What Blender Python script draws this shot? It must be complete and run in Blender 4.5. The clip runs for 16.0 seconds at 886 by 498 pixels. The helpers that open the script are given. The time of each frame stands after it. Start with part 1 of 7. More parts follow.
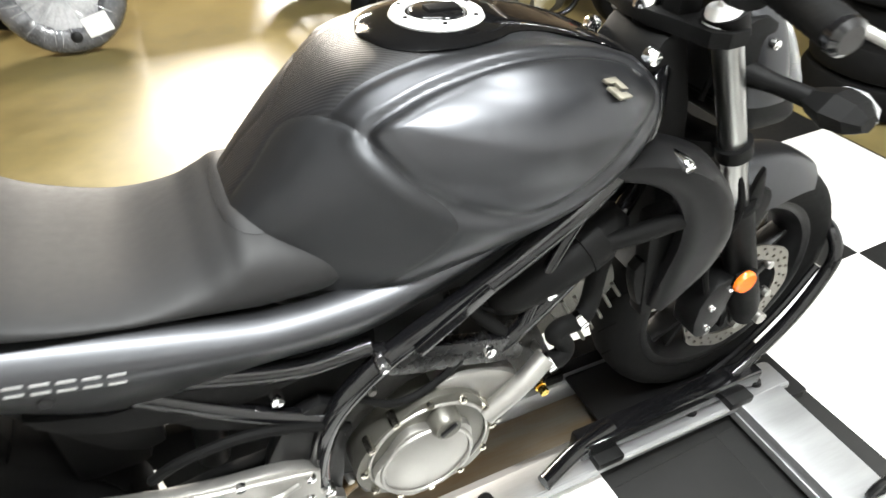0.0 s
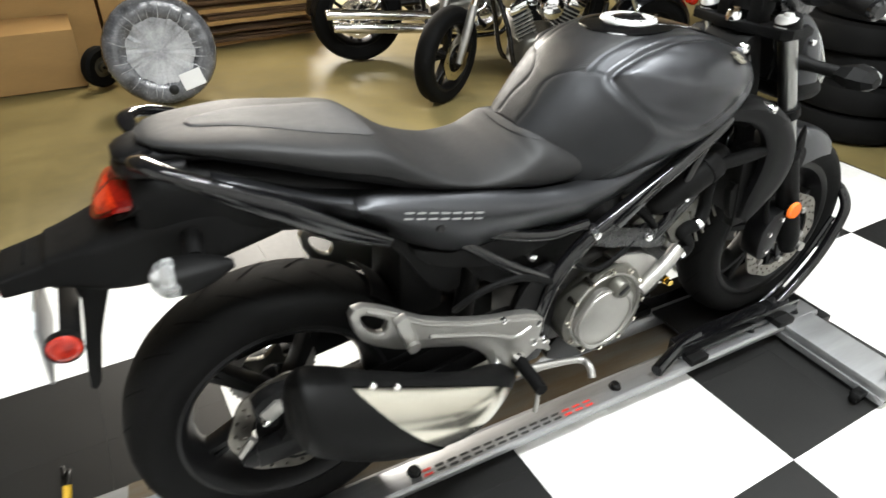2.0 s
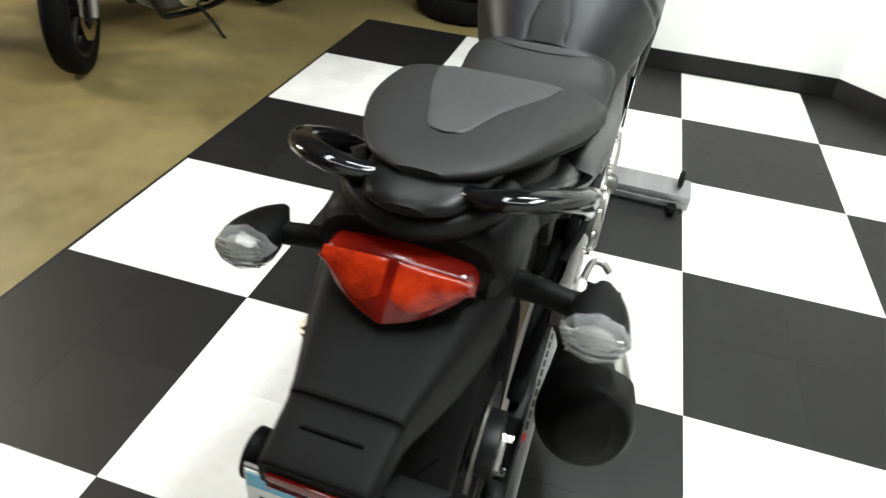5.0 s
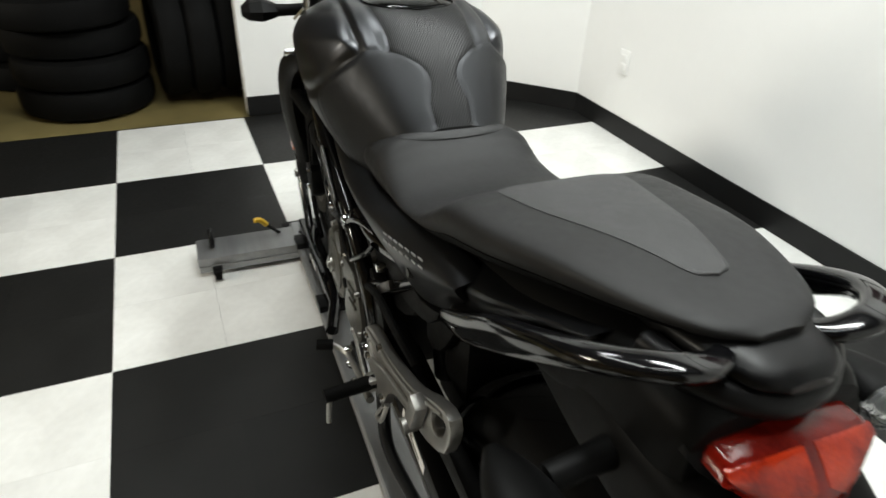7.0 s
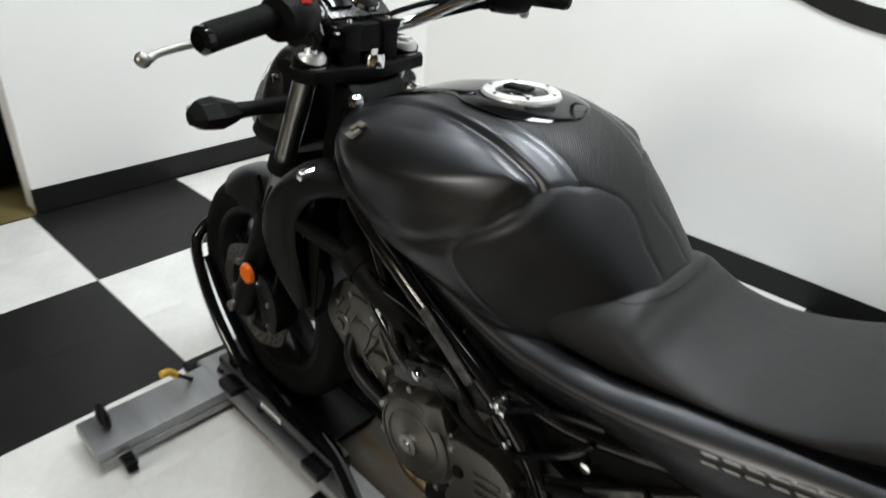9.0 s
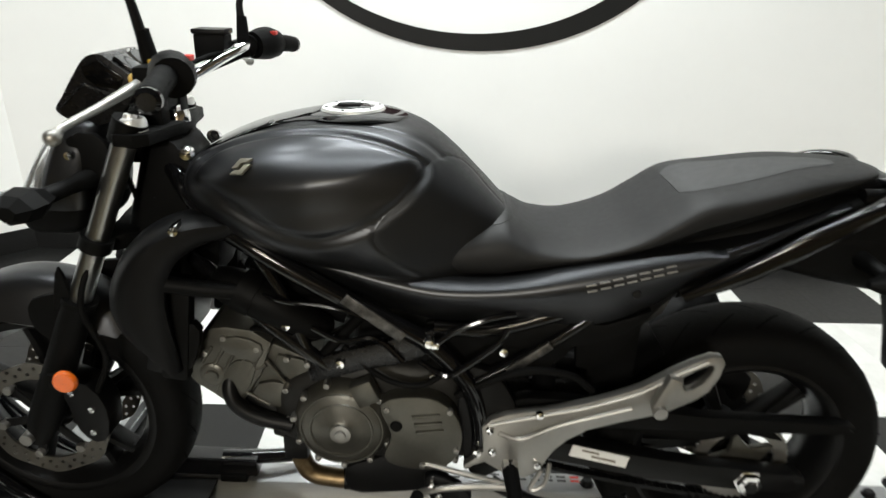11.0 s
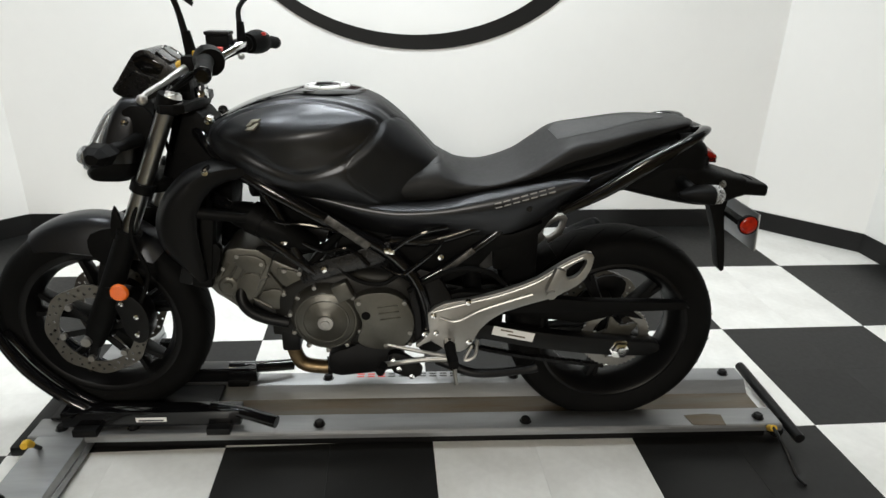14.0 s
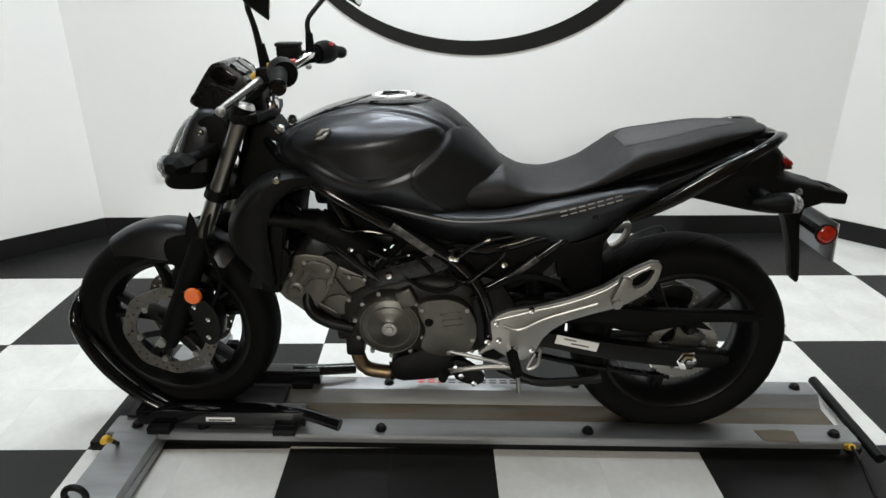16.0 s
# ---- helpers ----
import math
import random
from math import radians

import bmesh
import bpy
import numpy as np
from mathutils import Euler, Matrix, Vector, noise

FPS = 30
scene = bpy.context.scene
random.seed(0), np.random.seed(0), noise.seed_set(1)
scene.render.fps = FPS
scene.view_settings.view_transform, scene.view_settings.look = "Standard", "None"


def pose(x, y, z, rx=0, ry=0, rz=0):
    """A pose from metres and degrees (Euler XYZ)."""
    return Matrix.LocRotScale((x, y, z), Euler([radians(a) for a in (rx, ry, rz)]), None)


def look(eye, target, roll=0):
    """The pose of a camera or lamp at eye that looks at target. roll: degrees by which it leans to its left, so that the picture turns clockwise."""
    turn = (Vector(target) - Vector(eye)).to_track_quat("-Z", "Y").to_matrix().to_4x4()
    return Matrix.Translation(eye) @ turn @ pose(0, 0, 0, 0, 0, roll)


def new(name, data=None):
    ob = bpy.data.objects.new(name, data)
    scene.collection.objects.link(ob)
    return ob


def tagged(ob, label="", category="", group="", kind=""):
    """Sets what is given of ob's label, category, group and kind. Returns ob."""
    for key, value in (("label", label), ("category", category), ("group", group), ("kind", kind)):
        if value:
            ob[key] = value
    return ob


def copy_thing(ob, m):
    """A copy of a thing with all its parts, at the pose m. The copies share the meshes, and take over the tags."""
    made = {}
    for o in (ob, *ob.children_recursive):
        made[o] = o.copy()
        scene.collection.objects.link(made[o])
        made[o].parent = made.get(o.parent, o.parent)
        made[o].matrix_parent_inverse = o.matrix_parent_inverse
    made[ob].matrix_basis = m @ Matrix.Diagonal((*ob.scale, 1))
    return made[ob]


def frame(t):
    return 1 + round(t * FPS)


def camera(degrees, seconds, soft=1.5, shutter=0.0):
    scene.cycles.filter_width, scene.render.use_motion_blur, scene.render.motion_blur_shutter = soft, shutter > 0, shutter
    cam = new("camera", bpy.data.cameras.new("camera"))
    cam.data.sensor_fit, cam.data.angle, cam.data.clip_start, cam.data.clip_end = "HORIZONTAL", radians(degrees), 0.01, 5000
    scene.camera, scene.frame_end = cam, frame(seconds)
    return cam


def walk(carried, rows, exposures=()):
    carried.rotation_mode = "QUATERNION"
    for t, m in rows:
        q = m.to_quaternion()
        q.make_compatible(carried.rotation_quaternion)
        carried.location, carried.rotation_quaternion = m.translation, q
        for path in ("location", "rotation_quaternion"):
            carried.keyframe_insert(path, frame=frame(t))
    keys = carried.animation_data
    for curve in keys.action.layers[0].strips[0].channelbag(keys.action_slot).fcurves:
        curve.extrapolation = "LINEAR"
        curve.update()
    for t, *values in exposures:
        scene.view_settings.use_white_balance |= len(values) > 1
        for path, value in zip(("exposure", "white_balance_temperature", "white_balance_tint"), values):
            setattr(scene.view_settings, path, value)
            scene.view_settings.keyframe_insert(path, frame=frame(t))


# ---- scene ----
cam = camera(69.8, 16.0, 1.5, 0.5)
PATH = [
    (0, (-1.161, 0.799, 1.287), (-1.858, -0.581, 0.018), 0.4),
    (0.5, (-1.067, 0.965, 1.308), (-1.792, -0.497, 0.152), -0.7),
    (1, (-0.952, 1.07, 1.317), (-1.655, -0.433, 0.2), -1.4),
    (1.5, (-0.749, 1.088, 1.323), (-1.576, -0.385, 0.252), 0.6),
    (2, (-0.505, 1.094, 1.33), (-1.342, -0.362, 0.243), 0.7),
    (2.5, (-0.38, 0.99, 1.275), (-1.213, -0.443, 0.155), 2.1),
    (3, (-0.285, 0.842, 1.274), (-1.194, -0.491, 0.092), 0.5),
    (3.5, (-0.186, 0.723, 1.267), (-1.341, -0.425, 0.106), 4.6),
    (3.7, (-0.102, 0.669, 1.273), (-1.376, -0.351, 0.118), 2.9),
    (5.8, (-0.027, -0.051, 1.247), (-1.612, 0.0, 0.028), 5.2),
    (6, (-0.017, -0.119, 1.248), (-1.591, 0.078, 0.03), 3.4),
    (6.5, (-0.138, -0.222, 1.237), (-1.726, 0.256, 0.118), 2.2),
    (7, (-0.299, -0.314, 1.262), (-1.839, 0.377, 0.189), 2.6),
    (7.5, (-0.429, -0.423, 1.263), (-1.799, 0.553, 0.181), 3.6),
    (8, (-0.561, -0.615, 1.285), (-1.778, 0.588, 0.25), 1.4),
    (8.5, (-0.788, -0.659, 1.264), (-2.002, 0.554, 0.239), 1.5),
    (9, (-0.992, -0.63, 1.275), (-2.101, 0.704, 0.278), 4.9),
    (9.5, (-1.174, -0.708, 1.264), (-2.0, 0.884, 0.379), 2.9),
    (10, (-1.253, -0.741, 1.231), (-1.6, 1.033, 0.374), 4.4),
    (12.3, (-1.408, -1.489, 1.274), (-1.283, 0.364, 0.532), 1.2),
    (12.5, (-1.379, -1.512, 1.276), (-1.275, 0.342, 0.534), 1.8),
    (13, (-1.336, -1.532, 1.27), (-1.152, 0.308, 0.509), 1.1),
    (13.5, (-1.338, -1.537, 1.27), (-1.184, 0.304, 0.504), 0.7),
    (14, (-1.343, -1.544, 1.268), (-1.174, 0.295, 0.5), 1.3),
    (14.5, (-1.351, -1.547, 1.269), (-1.185, 0.284, 0.483), 1.2),
    (15, (-1.356, -1.548, 1.27), (-1.214, 0.292, 0.5), 0.3),
    (15.5, (-1.378, -1.544, 1.276), (-1.346, 0.316, 0.54), 0.1),
    (16, (-1.378, -1.54, 1.279), (-1.367, 0.309, 0.519), -0.1),
]
walk(cam, [(t, look(eye, target, roll)) for t, eye, target, roll in PATH], exposures=[(0, 0.62, 6500, 11), (1.0, 0.39, 6500, 11), (2.0, 0.11, 6420, 11), (3.5, -0.21, 6330, 10), (6.0, -0.46, 6620, 8), (6.5, -0.69, 6720, 8), (7, -0.82, 6520, 8), (8, -0.83, 6350, 9), (9, -0.94, 6270, 10), (10, -0.92, 6270, 10), (12.5, -0.54, 6720, 5.5), (13.2, -0.84, 6450, 8.5), (14.5, -0.94, 6350, 10), (16, -1.06, 6200, 10)])

# ---- light: a closed showroom under white ceiling strips, a warm lamp over the store beside it ----
world = bpy.data.worlds.new("world")
world.use_nodes = True
world.node_tree.nodes["Background"].inputs[0].default_value = (0.9, 0.95, 1.0, 1)
world.node_tree.nodes["Background"].inputs[1].default_value = 0.02
scene.world = world


def ceiling_strip(x, y, sx, sy, watts, colour=(0.965, 1.0, 0.985), z=3.02):
    data = bpy.data.lights.new("ceiling_strip", "AREA")
    data.shape, data.size, data.size_y, data.energy, data.color = "RECTANGLE", sx, sy, watts, colour
    lamp = new("ceiling_strip", data)
    lamp.location = (x, y, z)
    return lamp


ceiling_strip(-1.3, 0.95, 1.2, 0.25, 120)
ceiling_strip(-2.5, 0.25, 0.3, 0.6, 37)
ceiling_strip(-0.4, 0.25, 0.25, 1.2, 18)
ceiling_strip(-1.4, -0.45, 1.6, 0.2, 41)
ceiling_strip(-1.7, -4.6, 0.7, 1.3, 135, (1.0, 0.88, 0.66))
ceiling_strip(-2.42, -8.8, 1.8, 2.6, 1800, (1.0, 0.95, 0.86))

# ---- materials ----
def mat(name, colour, rough=0.5, metal=0.0, vary=0.15, scale=12.0, bump=0.0, bump_scale=200.0, coat=0.0, rough_vary=0.1, tint=None, stretch=(1, 1, 1), island=0.0, spec=0.5):
    """A surface with colour variation at two scales, uneven gloss and a fine relief. tint: a second colour in the blotches."""
    m = bpy.data.materials.new(name)
    m.use_nodes = True
    nt = m.node_tree
    n, l = nt.nodes, nt.links
    b = n["Principled BSDF"]
    tc = n.new("ShaderNodeTexCoord")
    mp = n.new("ShaderNodeMapping")
    mp.inputs["Scale"].default_value = stretch
    l.new(tc.outputs["Object"], mp.inputs["Vector"])
    big = n.new("ShaderNodeTexNoise")
    big.inputs["Scale"].default_value, big.inputs["Detail"].default_value = scale, 6
    small = n.new("ShaderNodeTexNoise")
    small.inputs["Scale"].default_value, small.inputs["Detail"].default_value = scale * 9, 4
    for t in (big, small):
        l.new(mp.outputs["Vector"], t.inputs["Vector"])
    add = n.new("ShaderNodeMath")
    add.operation = "MULTIPLY_ADD"
    add.inputs[1].default_value = 0.35
    l.new(small.outputs["Fac"], add.inputs[0])
    l.new(big.outputs["Fac"], add.inputs[2])
    ramp = n.new("ShaderNodeValToRGB")
    ramp.color_ramp.elements[0].position, ramp.color_ramp.elements[1].position = 0.42, 0.92
    c2 = tint or [c * (1 + vary) for c in colour]
    ramp.color_ramp.elements[0].color = (*[c * (1 - vary) for c in colour], 1)
    ramp.color_ramp.elements[1].color = (*c2, 1)
    l.new(add.outputs[0], ramp.inputs["Fac"])
    out = ramp.outputs["Color"]
    if island:
        oi = n.new("ShaderNodeObjectInfo")
        hsv = n.new("ShaderNodeHueSaturation")
        mr = n.new("ShaderNodeMapRange")
        mr.inputs["To Min"].default_value, mr.inputs["To Max"].default_value = 1 - island, 1 + island
        l.new(oi.outputs["Random"], mr.inputs["Value"])
        l.new(mr.outputs[0], hsv.inputs["Value"])
        l.new(out, hsv.inputs["Color"])
        out = hsv.outputs["Color"]
    l.new(out, b.inputs["Base Color"])
    rr = n.new("ShaderNodeMapRange")
    rr.inputs["To Min"].default_value, rr.inputs["To Max"].default_value = max(0.02, rough - rough_vary), min(1, rough + rough_vary)
    l.new(small.outputs["Fac"], rr.inputs["Value"])
    l.new(rr.outputs[0], b.inputs["Roughness"])
    b.inputs["Metallic"].default_value = metal
    b.inputs["Specular IOR Level"].default_value = spec
    b.inputs["Coat Weight"].default_value = coat
    b.inputs["Coat Roughness"].default_value = 0.06
    if bump:
        fine = n.new("ShaderNodeTexNoise")
        fine.inputs["Scale"].default_value, fine.inputs["Detail"].default_value = bump_scale, 3
        l.new(mp.outputs["Vector"], fine.inputs["Vector"])
        bp = n.new("ShaderNodeBump")
        bp.inputs["Strength"].default_value, bp.inputs["Distance"].default_value = bump, 0.002
        l.new(fine.outputs["Fac"], bp.inputs["Height"])
        l.new(bp.outputs["Normal"], b.inputs["Normal"])
    return m


M_WHITE_TILE = mat("white_vinyl", (0.74, 0.735, 0.71), 0.36, vary=0.10, scale=5, island=0.03, tint=(0.83, 0.83, 0.81), rough_vary=0.015)
M_BLACK_TILE = mat("black_vinyl", (0.0105, 0.0105, 0.0102), 0.45, vary=0.2, scale=6, bump=0.05, bump_scale=80, island=0.12, spec=0.30)
M_CONCRETE = mat("polished_concrete", (0.155, 0.122, 0.045), 0.46, vary=0.32, scale=1.3, bump=0.16, bump_scale=14, tint=(0.26, 0.208, 0.086), rough_vary=0.14)
M_WALL = mat("white_wall_paint", (0.80, 0.80, 0.79), 0.6, vary=0.015, scale=2.5, bump=0.10, bump_scale=140)
M_BASE = mat("black_rubber_base", (0.008, 0.008, 0.008), 0.45, vary=0.2, scale=5, bump=0.05, spec=0.24)
M_CEIL = mat("dark_ceiling", (0.13, 0.13, 0.125), 0.9, vary=0.1)
M_FARWALL = mat("warehouse_wall", (0.20, 0.16, 0.11), 0.9, vary=0.2, scale=1.5)
M_ALU = mat("brushed_aluminium", (0.32, 0.325, 0.33), 0.45, 0.85, vary=0.16, scale=5, bump=0.08, bump_scale=40, stretch=(0.6, 5, 5), rough_vary=0.12)
M_ALU_DIRTY = mat("stained_aluminium_track", (0.20, 0.19, 0.165), 0.42, 0.45, vary=0.30, scale=5, tint=(0.13, 0.085, 0.04), stretch=(0.5, 5, 5), bump=0.08, bump_scale=60)
M_BLACKSTEEL = mat("black_powder_coat", (0.0038, 0.0038, 0.004), 0.40, vary=0.2, scale=20, bump=0.1, bump_scale=500, spec=0.20)
M_GLOSS = mat("gloss_black_paint", (0.004, 0.004, 0.0045), 0.10, vary=0.2, coat=0.25, rough_vary=0.04, spec=0.3)
M_SATIN = mat("satin_graphite_paint", (0.054, 0.0555, 0.0595), 0.35, 0.92, vary=0.05, scale=5, rough_vary=0.02)
M_MATTE = mat("matte_black_plastic", (0.0032, 0.0032, 0.0032), 0.52, vary=0.15, scale=8, bump=0.12, bump_scale=1200, spec=0.09)
M_RUBBER = mat("tyre_rubber", (0.0034, 0.0034, 0.0034), 0.70, vary=0.25, scale=9, bump=0.15, bump_scale=220, spec=0.09)
M_VINYL = mat("seat_vinyl", (0.0120, 0.0120, 0.0123), 0.56, vary=0.10, scale=10, bump=0.10, bump_scale=900, spec=0.25)
M_SEATSIDE = mat("darker_seat_vinyl", (0.0030, 0.0030, 0.0031), 0.58, vary=0.12, scale=8, bump=0.06, bump_scale=500, spec=0.10)
M_VINYL2 = mat("seat_vinyl_grey", (0.030, 0.030, 0.031), 0.58, vary=0.10, scale=10, bump=0.3, bump_scale=900, spec=0.4)
M_CAST = mat("cast_engine_alloy", (0.108, 0.105, 0.092), 0.34, 0.75, vary=0.18, scale=14, bump=0.25, bump_scale=420)
M_ALLOY = mat("satin_alloy", (0.33, 0.323, 0.305), 0.38, 0.88, vary=0.1, scale=12, bump=0.1, bump_scale=500)
M_STEEL = mat("stainless_steel", (0.60, 0.57, 0.50), 0.18, 1.0, vary=0.12, scale=8, rough_vary=0.08)
M_DISC = mat("brake_steel", (0.18, 0.17, 0.150), 0.36, 0.95, vary=0.15, scale=12, stretch=(1, 1, 1), bump=0.1, bump_scale=300)
M_CASE = mat("dark_crankcase", (0.016, 0.0155, 0.014), 0.5, 0.5, vary=0.25, scale=14, bump=0.3, bump_scale=300)
M_TUBE = mat("fork_tube_steel", (0.32, 0.32, 0.31), 0.30, 1.0, vary=0.08, rough_vary=0.05)
M_MUFFLER = mat("satin_stainless", (0.44, 0.42, 0.36), 0.22, 1.0, vary=0.06, scale=5, rough_vary=0.06)
M_BADGE = mat("bronze_grey_badge", (0.34, 0.32, 0.26), 0.36, 0.8, vary=0.1)
M_TRIM = mat("piano_black", (0.003, 0.003, 0.0032), 0.07, vary=0.1, rough_vary=0.03, spec=0.22)
M_FOIL = mat("silver_foil_print", (0.42, 0.42, 0.42), 0.42, 0.85, vary=0.08)
M_CHROME = mat("chrome", (0.80, 0.80, 0.80), 0.08, 1.0, vary=0.05, rough_vary=0.03)
M_HEADER = mat("heat_stained_pipe", (0.15, 0.10, 0.05), 0.38, 0.9, vary=0.3, scale=20, tint=(0.22, 0.16, 0.09))
M_ORANGE = mat("orange_reflector", (0.85, 0.16, 0.01), 0.22, vary=0.08, scale=40, coat=0.6)
M_RED = mat("red_lens", (0.26, 0.006, 0.002), 0.22, vary=0.35, scale=60, coat=0.15, tint=(0.45, 0.020, 0.005))
M_LENS = mat("red_lamp_lens", (0.10, 0.003, 0.002), 0.10, vary=0.25, scale=22, tint=(0.20, 0.008, 0.003), bump=0.08, bump_scale=220, spec=0.35)
M_FACET = mat("red_lamp_facet", (0.15, 0.004, 0.002), 0.10, vary=0.3, scale=32, tint=(0.46, 0.032, 0.006), bump=0.35, bump_scale=130, spec=0.4)
M_PAD = mat("ribbed_tank_plastic", (0.0075, 0.0075, 0.0080), 0.42, vary=0.15, scale=9, spec=0.22)
M_VINYL3 = mat("seat_vinyl_smooth", (0.011, 0.011, 0.0115), 0.55, vary=0.10, scale=10, bump=0.15, bump_scale=900, spec=0.34)
M_KNEE = mat("matte_graphite_pad", (0.030, 0.031, 0.033), 0.46, 0.85, vary=0.10, scale=9, bump=0.10, bump_scale=900)
M_SHROUD = mat("satin_black_moulding", (0.0036, 0.0036, 0.0039), 0.42, vary=0.18, scale=7, bump=0.05, bump_scale=700, spec=0.17)
M_SEMI = mat("semi_gloss_plastic", (0.005, 0.005, 0.0055), 0.27, vary=0.2, scale=8, bump=0.05, bump_scale=600, spec=0.35)
M_TIP = mat("satin_tail_plastic", (0.0036, 0.0036, 0.0039), 0.36, vary=0.2, scale=8, bump=0.05, bump_scale=600, spec=0.16)
M_BRIGHT = mat("bright_brushed_alloy", (0.78, 0.78, 0.77), 0.38, 0.6, vary=0.06, scale=20)
M_GROOVE = mat("tread_groove", (0.0025, 0.0025, 0.0025), 0.9, vary=0.2, spec=0.05)
M_MAROON = mat("maroon_print", (0.035, 0.006, 0.010), 0.4, vary=0.2)
M_SCUFF = mat("scuffed_metal", (0.035, 0.035, 0.034), 0.40, 0.8, vary=0.6, scale=60, tint=(0.16, 0.155, 0.15), bump=0.2, bump_scale=300)
M_BRASS = mat("brass", (0.62, 0.42, 0.10), 0.25, 1.0, vary=0.15)
M_YELLOW = mat("yellow_grip", (0.72, 0.44, 0.03), 0.5, vary=0.12, scale=30)
M_CARD = mat("corrugated_cardboard", (0.33, 0.195, 0.068), 0.85, vary=0.12, scale=3, bump=0.15, bump_scale=90, stretch=(1, 1, 3), island=0.15)
M_LABEL = mat("white_label", (0.78, 0.78, 0.77), 0.5, vary=0.04)
M_WRAP = mat("stretch_wrap", (0.30, 0.31, 0.33), 0.20, vary=0.45, scale=9, bump=0.6, bump_scale=26, coat=0.7, tint=(0.55, 0.56, 0.58), rough_vary=0.12)
M_REDPRINT = mat("red_print", (0.60, 0.03, 0.02), 0.5, vary=0.1)
M_DARKPRINT = mat("dark_print", (0.03, 0.03, 0.03), 0.5, vary=0.1)
M_BLUEPRINT = mat("blue_print", (0.15, 0.42, 0.58), 0.5, vary=0.1)


def ribbed(m, period):
    """Fine slanting ribs, as relief."""
    n, l = m.node_tree.nodes, m.node_tree.links
    tc, mp, wave, bp = n.new("ShaderNodeTexCoord"), n.new("ShaderNodeMapping"), n.new("ShaderNodeTexWave"), n.new("ShaderNodeBump")
    mp.inputs["Scale"].default_value = (1, 1, 0.2)
    wave.bands_direction = "DIAGONAL"
    wave.inputs["Scale"].default_value = 2 * math.pi / (10 * period)
    bp.inputs["Strength"].default_value, bp.inputs["Distance"].default_value = 0.26, 0.001
    l.new(tc.outputs["Object"], mp.inputs["Vector"])
    l.new(mp.outputs["Vector"], wave.inputs["Vector"])
    l.new(wave.outputs["Fac"], bp.inputs["Height"])
    l.new(bp.outputs["Normal"], n["Principled BSDF"].inputs["Normal"])


ribbed(M_PAD, 0.0047)


def clear_mat(name, colour, rough=0.05):
    m = bpy.data.materials.new(name)
    m.use_nodes = True
    b = m.node_tree.nodes["Principled BSDF"]
    b.inputs["Base Color"].default_value = (*colour, 1)
    b.inputs["Roughness"].default_value = rough
    b.inputs["Transmission Weight"].default_value = 0.85
    b.inputs["IOR"].default_value = 1.45
    return m


M_CLEAR = clear_mat("clear_lens", (0.9, 0.92, 0.93), 0.04)


# ---- mesh helpers ----
def spline(pts, n, closed=False):
    """Catmull-Rom through the points, n steps a span."""
    pts = [np.array(p, float) for p in pts]
    k = len(pts)
    out = []
    spans = k if closed else k - 1
    for i in range(spans):
        p1, p2 = pts[i], pts[(i + 1) % k]
        p0 = pts[i - 1] if (closed or i > 0) else 2 * p1 - p2
        p3 = pts[(i + 2) % k] if (closed or i + 2 < k) else 2 * p2 - p1
        for s in range(n):
            t = s / n
            out.append(0.5 * (2 * p1 + (p2 - p0) * t + (2 * p0 - 5 * p1 + 4 * p2 - p3) * t * t + (3 * p1 - p0 - 3 * p2 + p3) * t ** 3))
    if not closed:
        out.append(pts[-1])
    return out


def grid_bm(rings, close_u=True, cap=True, close_v=False):
    """A bmesh from rings of points; close_u: each ring is a loop."""
    bm = bmesh.new()
    vs = [[bm.verts.new(p) for p in r] for r in rings]
    m = len(vs[0])
    nr = len(vs)
    for i in range(nr if close_v else nr - 1):
        a, b = vs[i], vs[(i + 1) % nr]
        for j in range(m if close_u else m - 1):
            bm.faces.new((a[j], a[(j + 1) % m], b[(j + 1) % m], b[j]))
    if cap and close_u and not close_v:
        bm.faces.new(vs[0][::-1])
        bm.faces.new(vs[-1])
    bmesh.ops.recalc_face_normals(bm, faces=bm.faces)
    return bm


def tube_bm(pts, r, seg=10, smooth=6, closed=False, squash=1.0):
    """A round bar along the points; r: one radius or one for each point."""
    rs = list(r) if hasattr(r, "__len__") else [r] * len(pts)
    path = spline([(*p, q) for p, q in zip(pts, rs)], smooth, closed) if smooth > 1 and (len(pts) > 2 or closed) else [np.array((*p, q), float) for p, q in zip(pts, rs)]
    rings = []
    side = None
    k = len(path)
    for i in range(k):
        a = path[(i - 1) % k if closed else max(i - 1, 0)][:3]
        b = path[(i + 1) % k if closed else min(i + 1, k - 1)][:3]
        d = Vector(b - a).normalized()
        if side is None:
            side = d.orthogonal().normalized()
            if abs(d.y) < 0.9:
                side = d.cross(Vector((0, 1, 0))).normalized()
        side = (side - d * side.dot(d)).normalized()
        up = d.cross(side)
        c, q = Vector(path[i][:3]), path[i][3]
        rings.append([c + (side * math.cos(2 * math.pi * j / seg) + up * math.sin(2 * math.pi * j / seg) * squash) * q for j in range(seg)])
    return grid_bm(rings, close_v=closed)


def lathe_bm(profile, centre, axis="y", seg=48, closed=False):
    """The profile of (radius, along) turned about an axis through centre."""
    rings = []
    for j in range(seg):
        a = 2 * math.pi * j / seg
        c, s = math.cos(a), math.sin(a)
        ring = []
        for r, h in profile:
            p = {"y": (r * c, h, r * s), "x": (h, r * c, r * s), "z": (r * c, r * s, h)}[axis]
            ring.append(Vector(p) + Vector(centre))
        rings.append(ring)
    return grid_bm(rings, close_u=closed, cap=False, close_v=True)


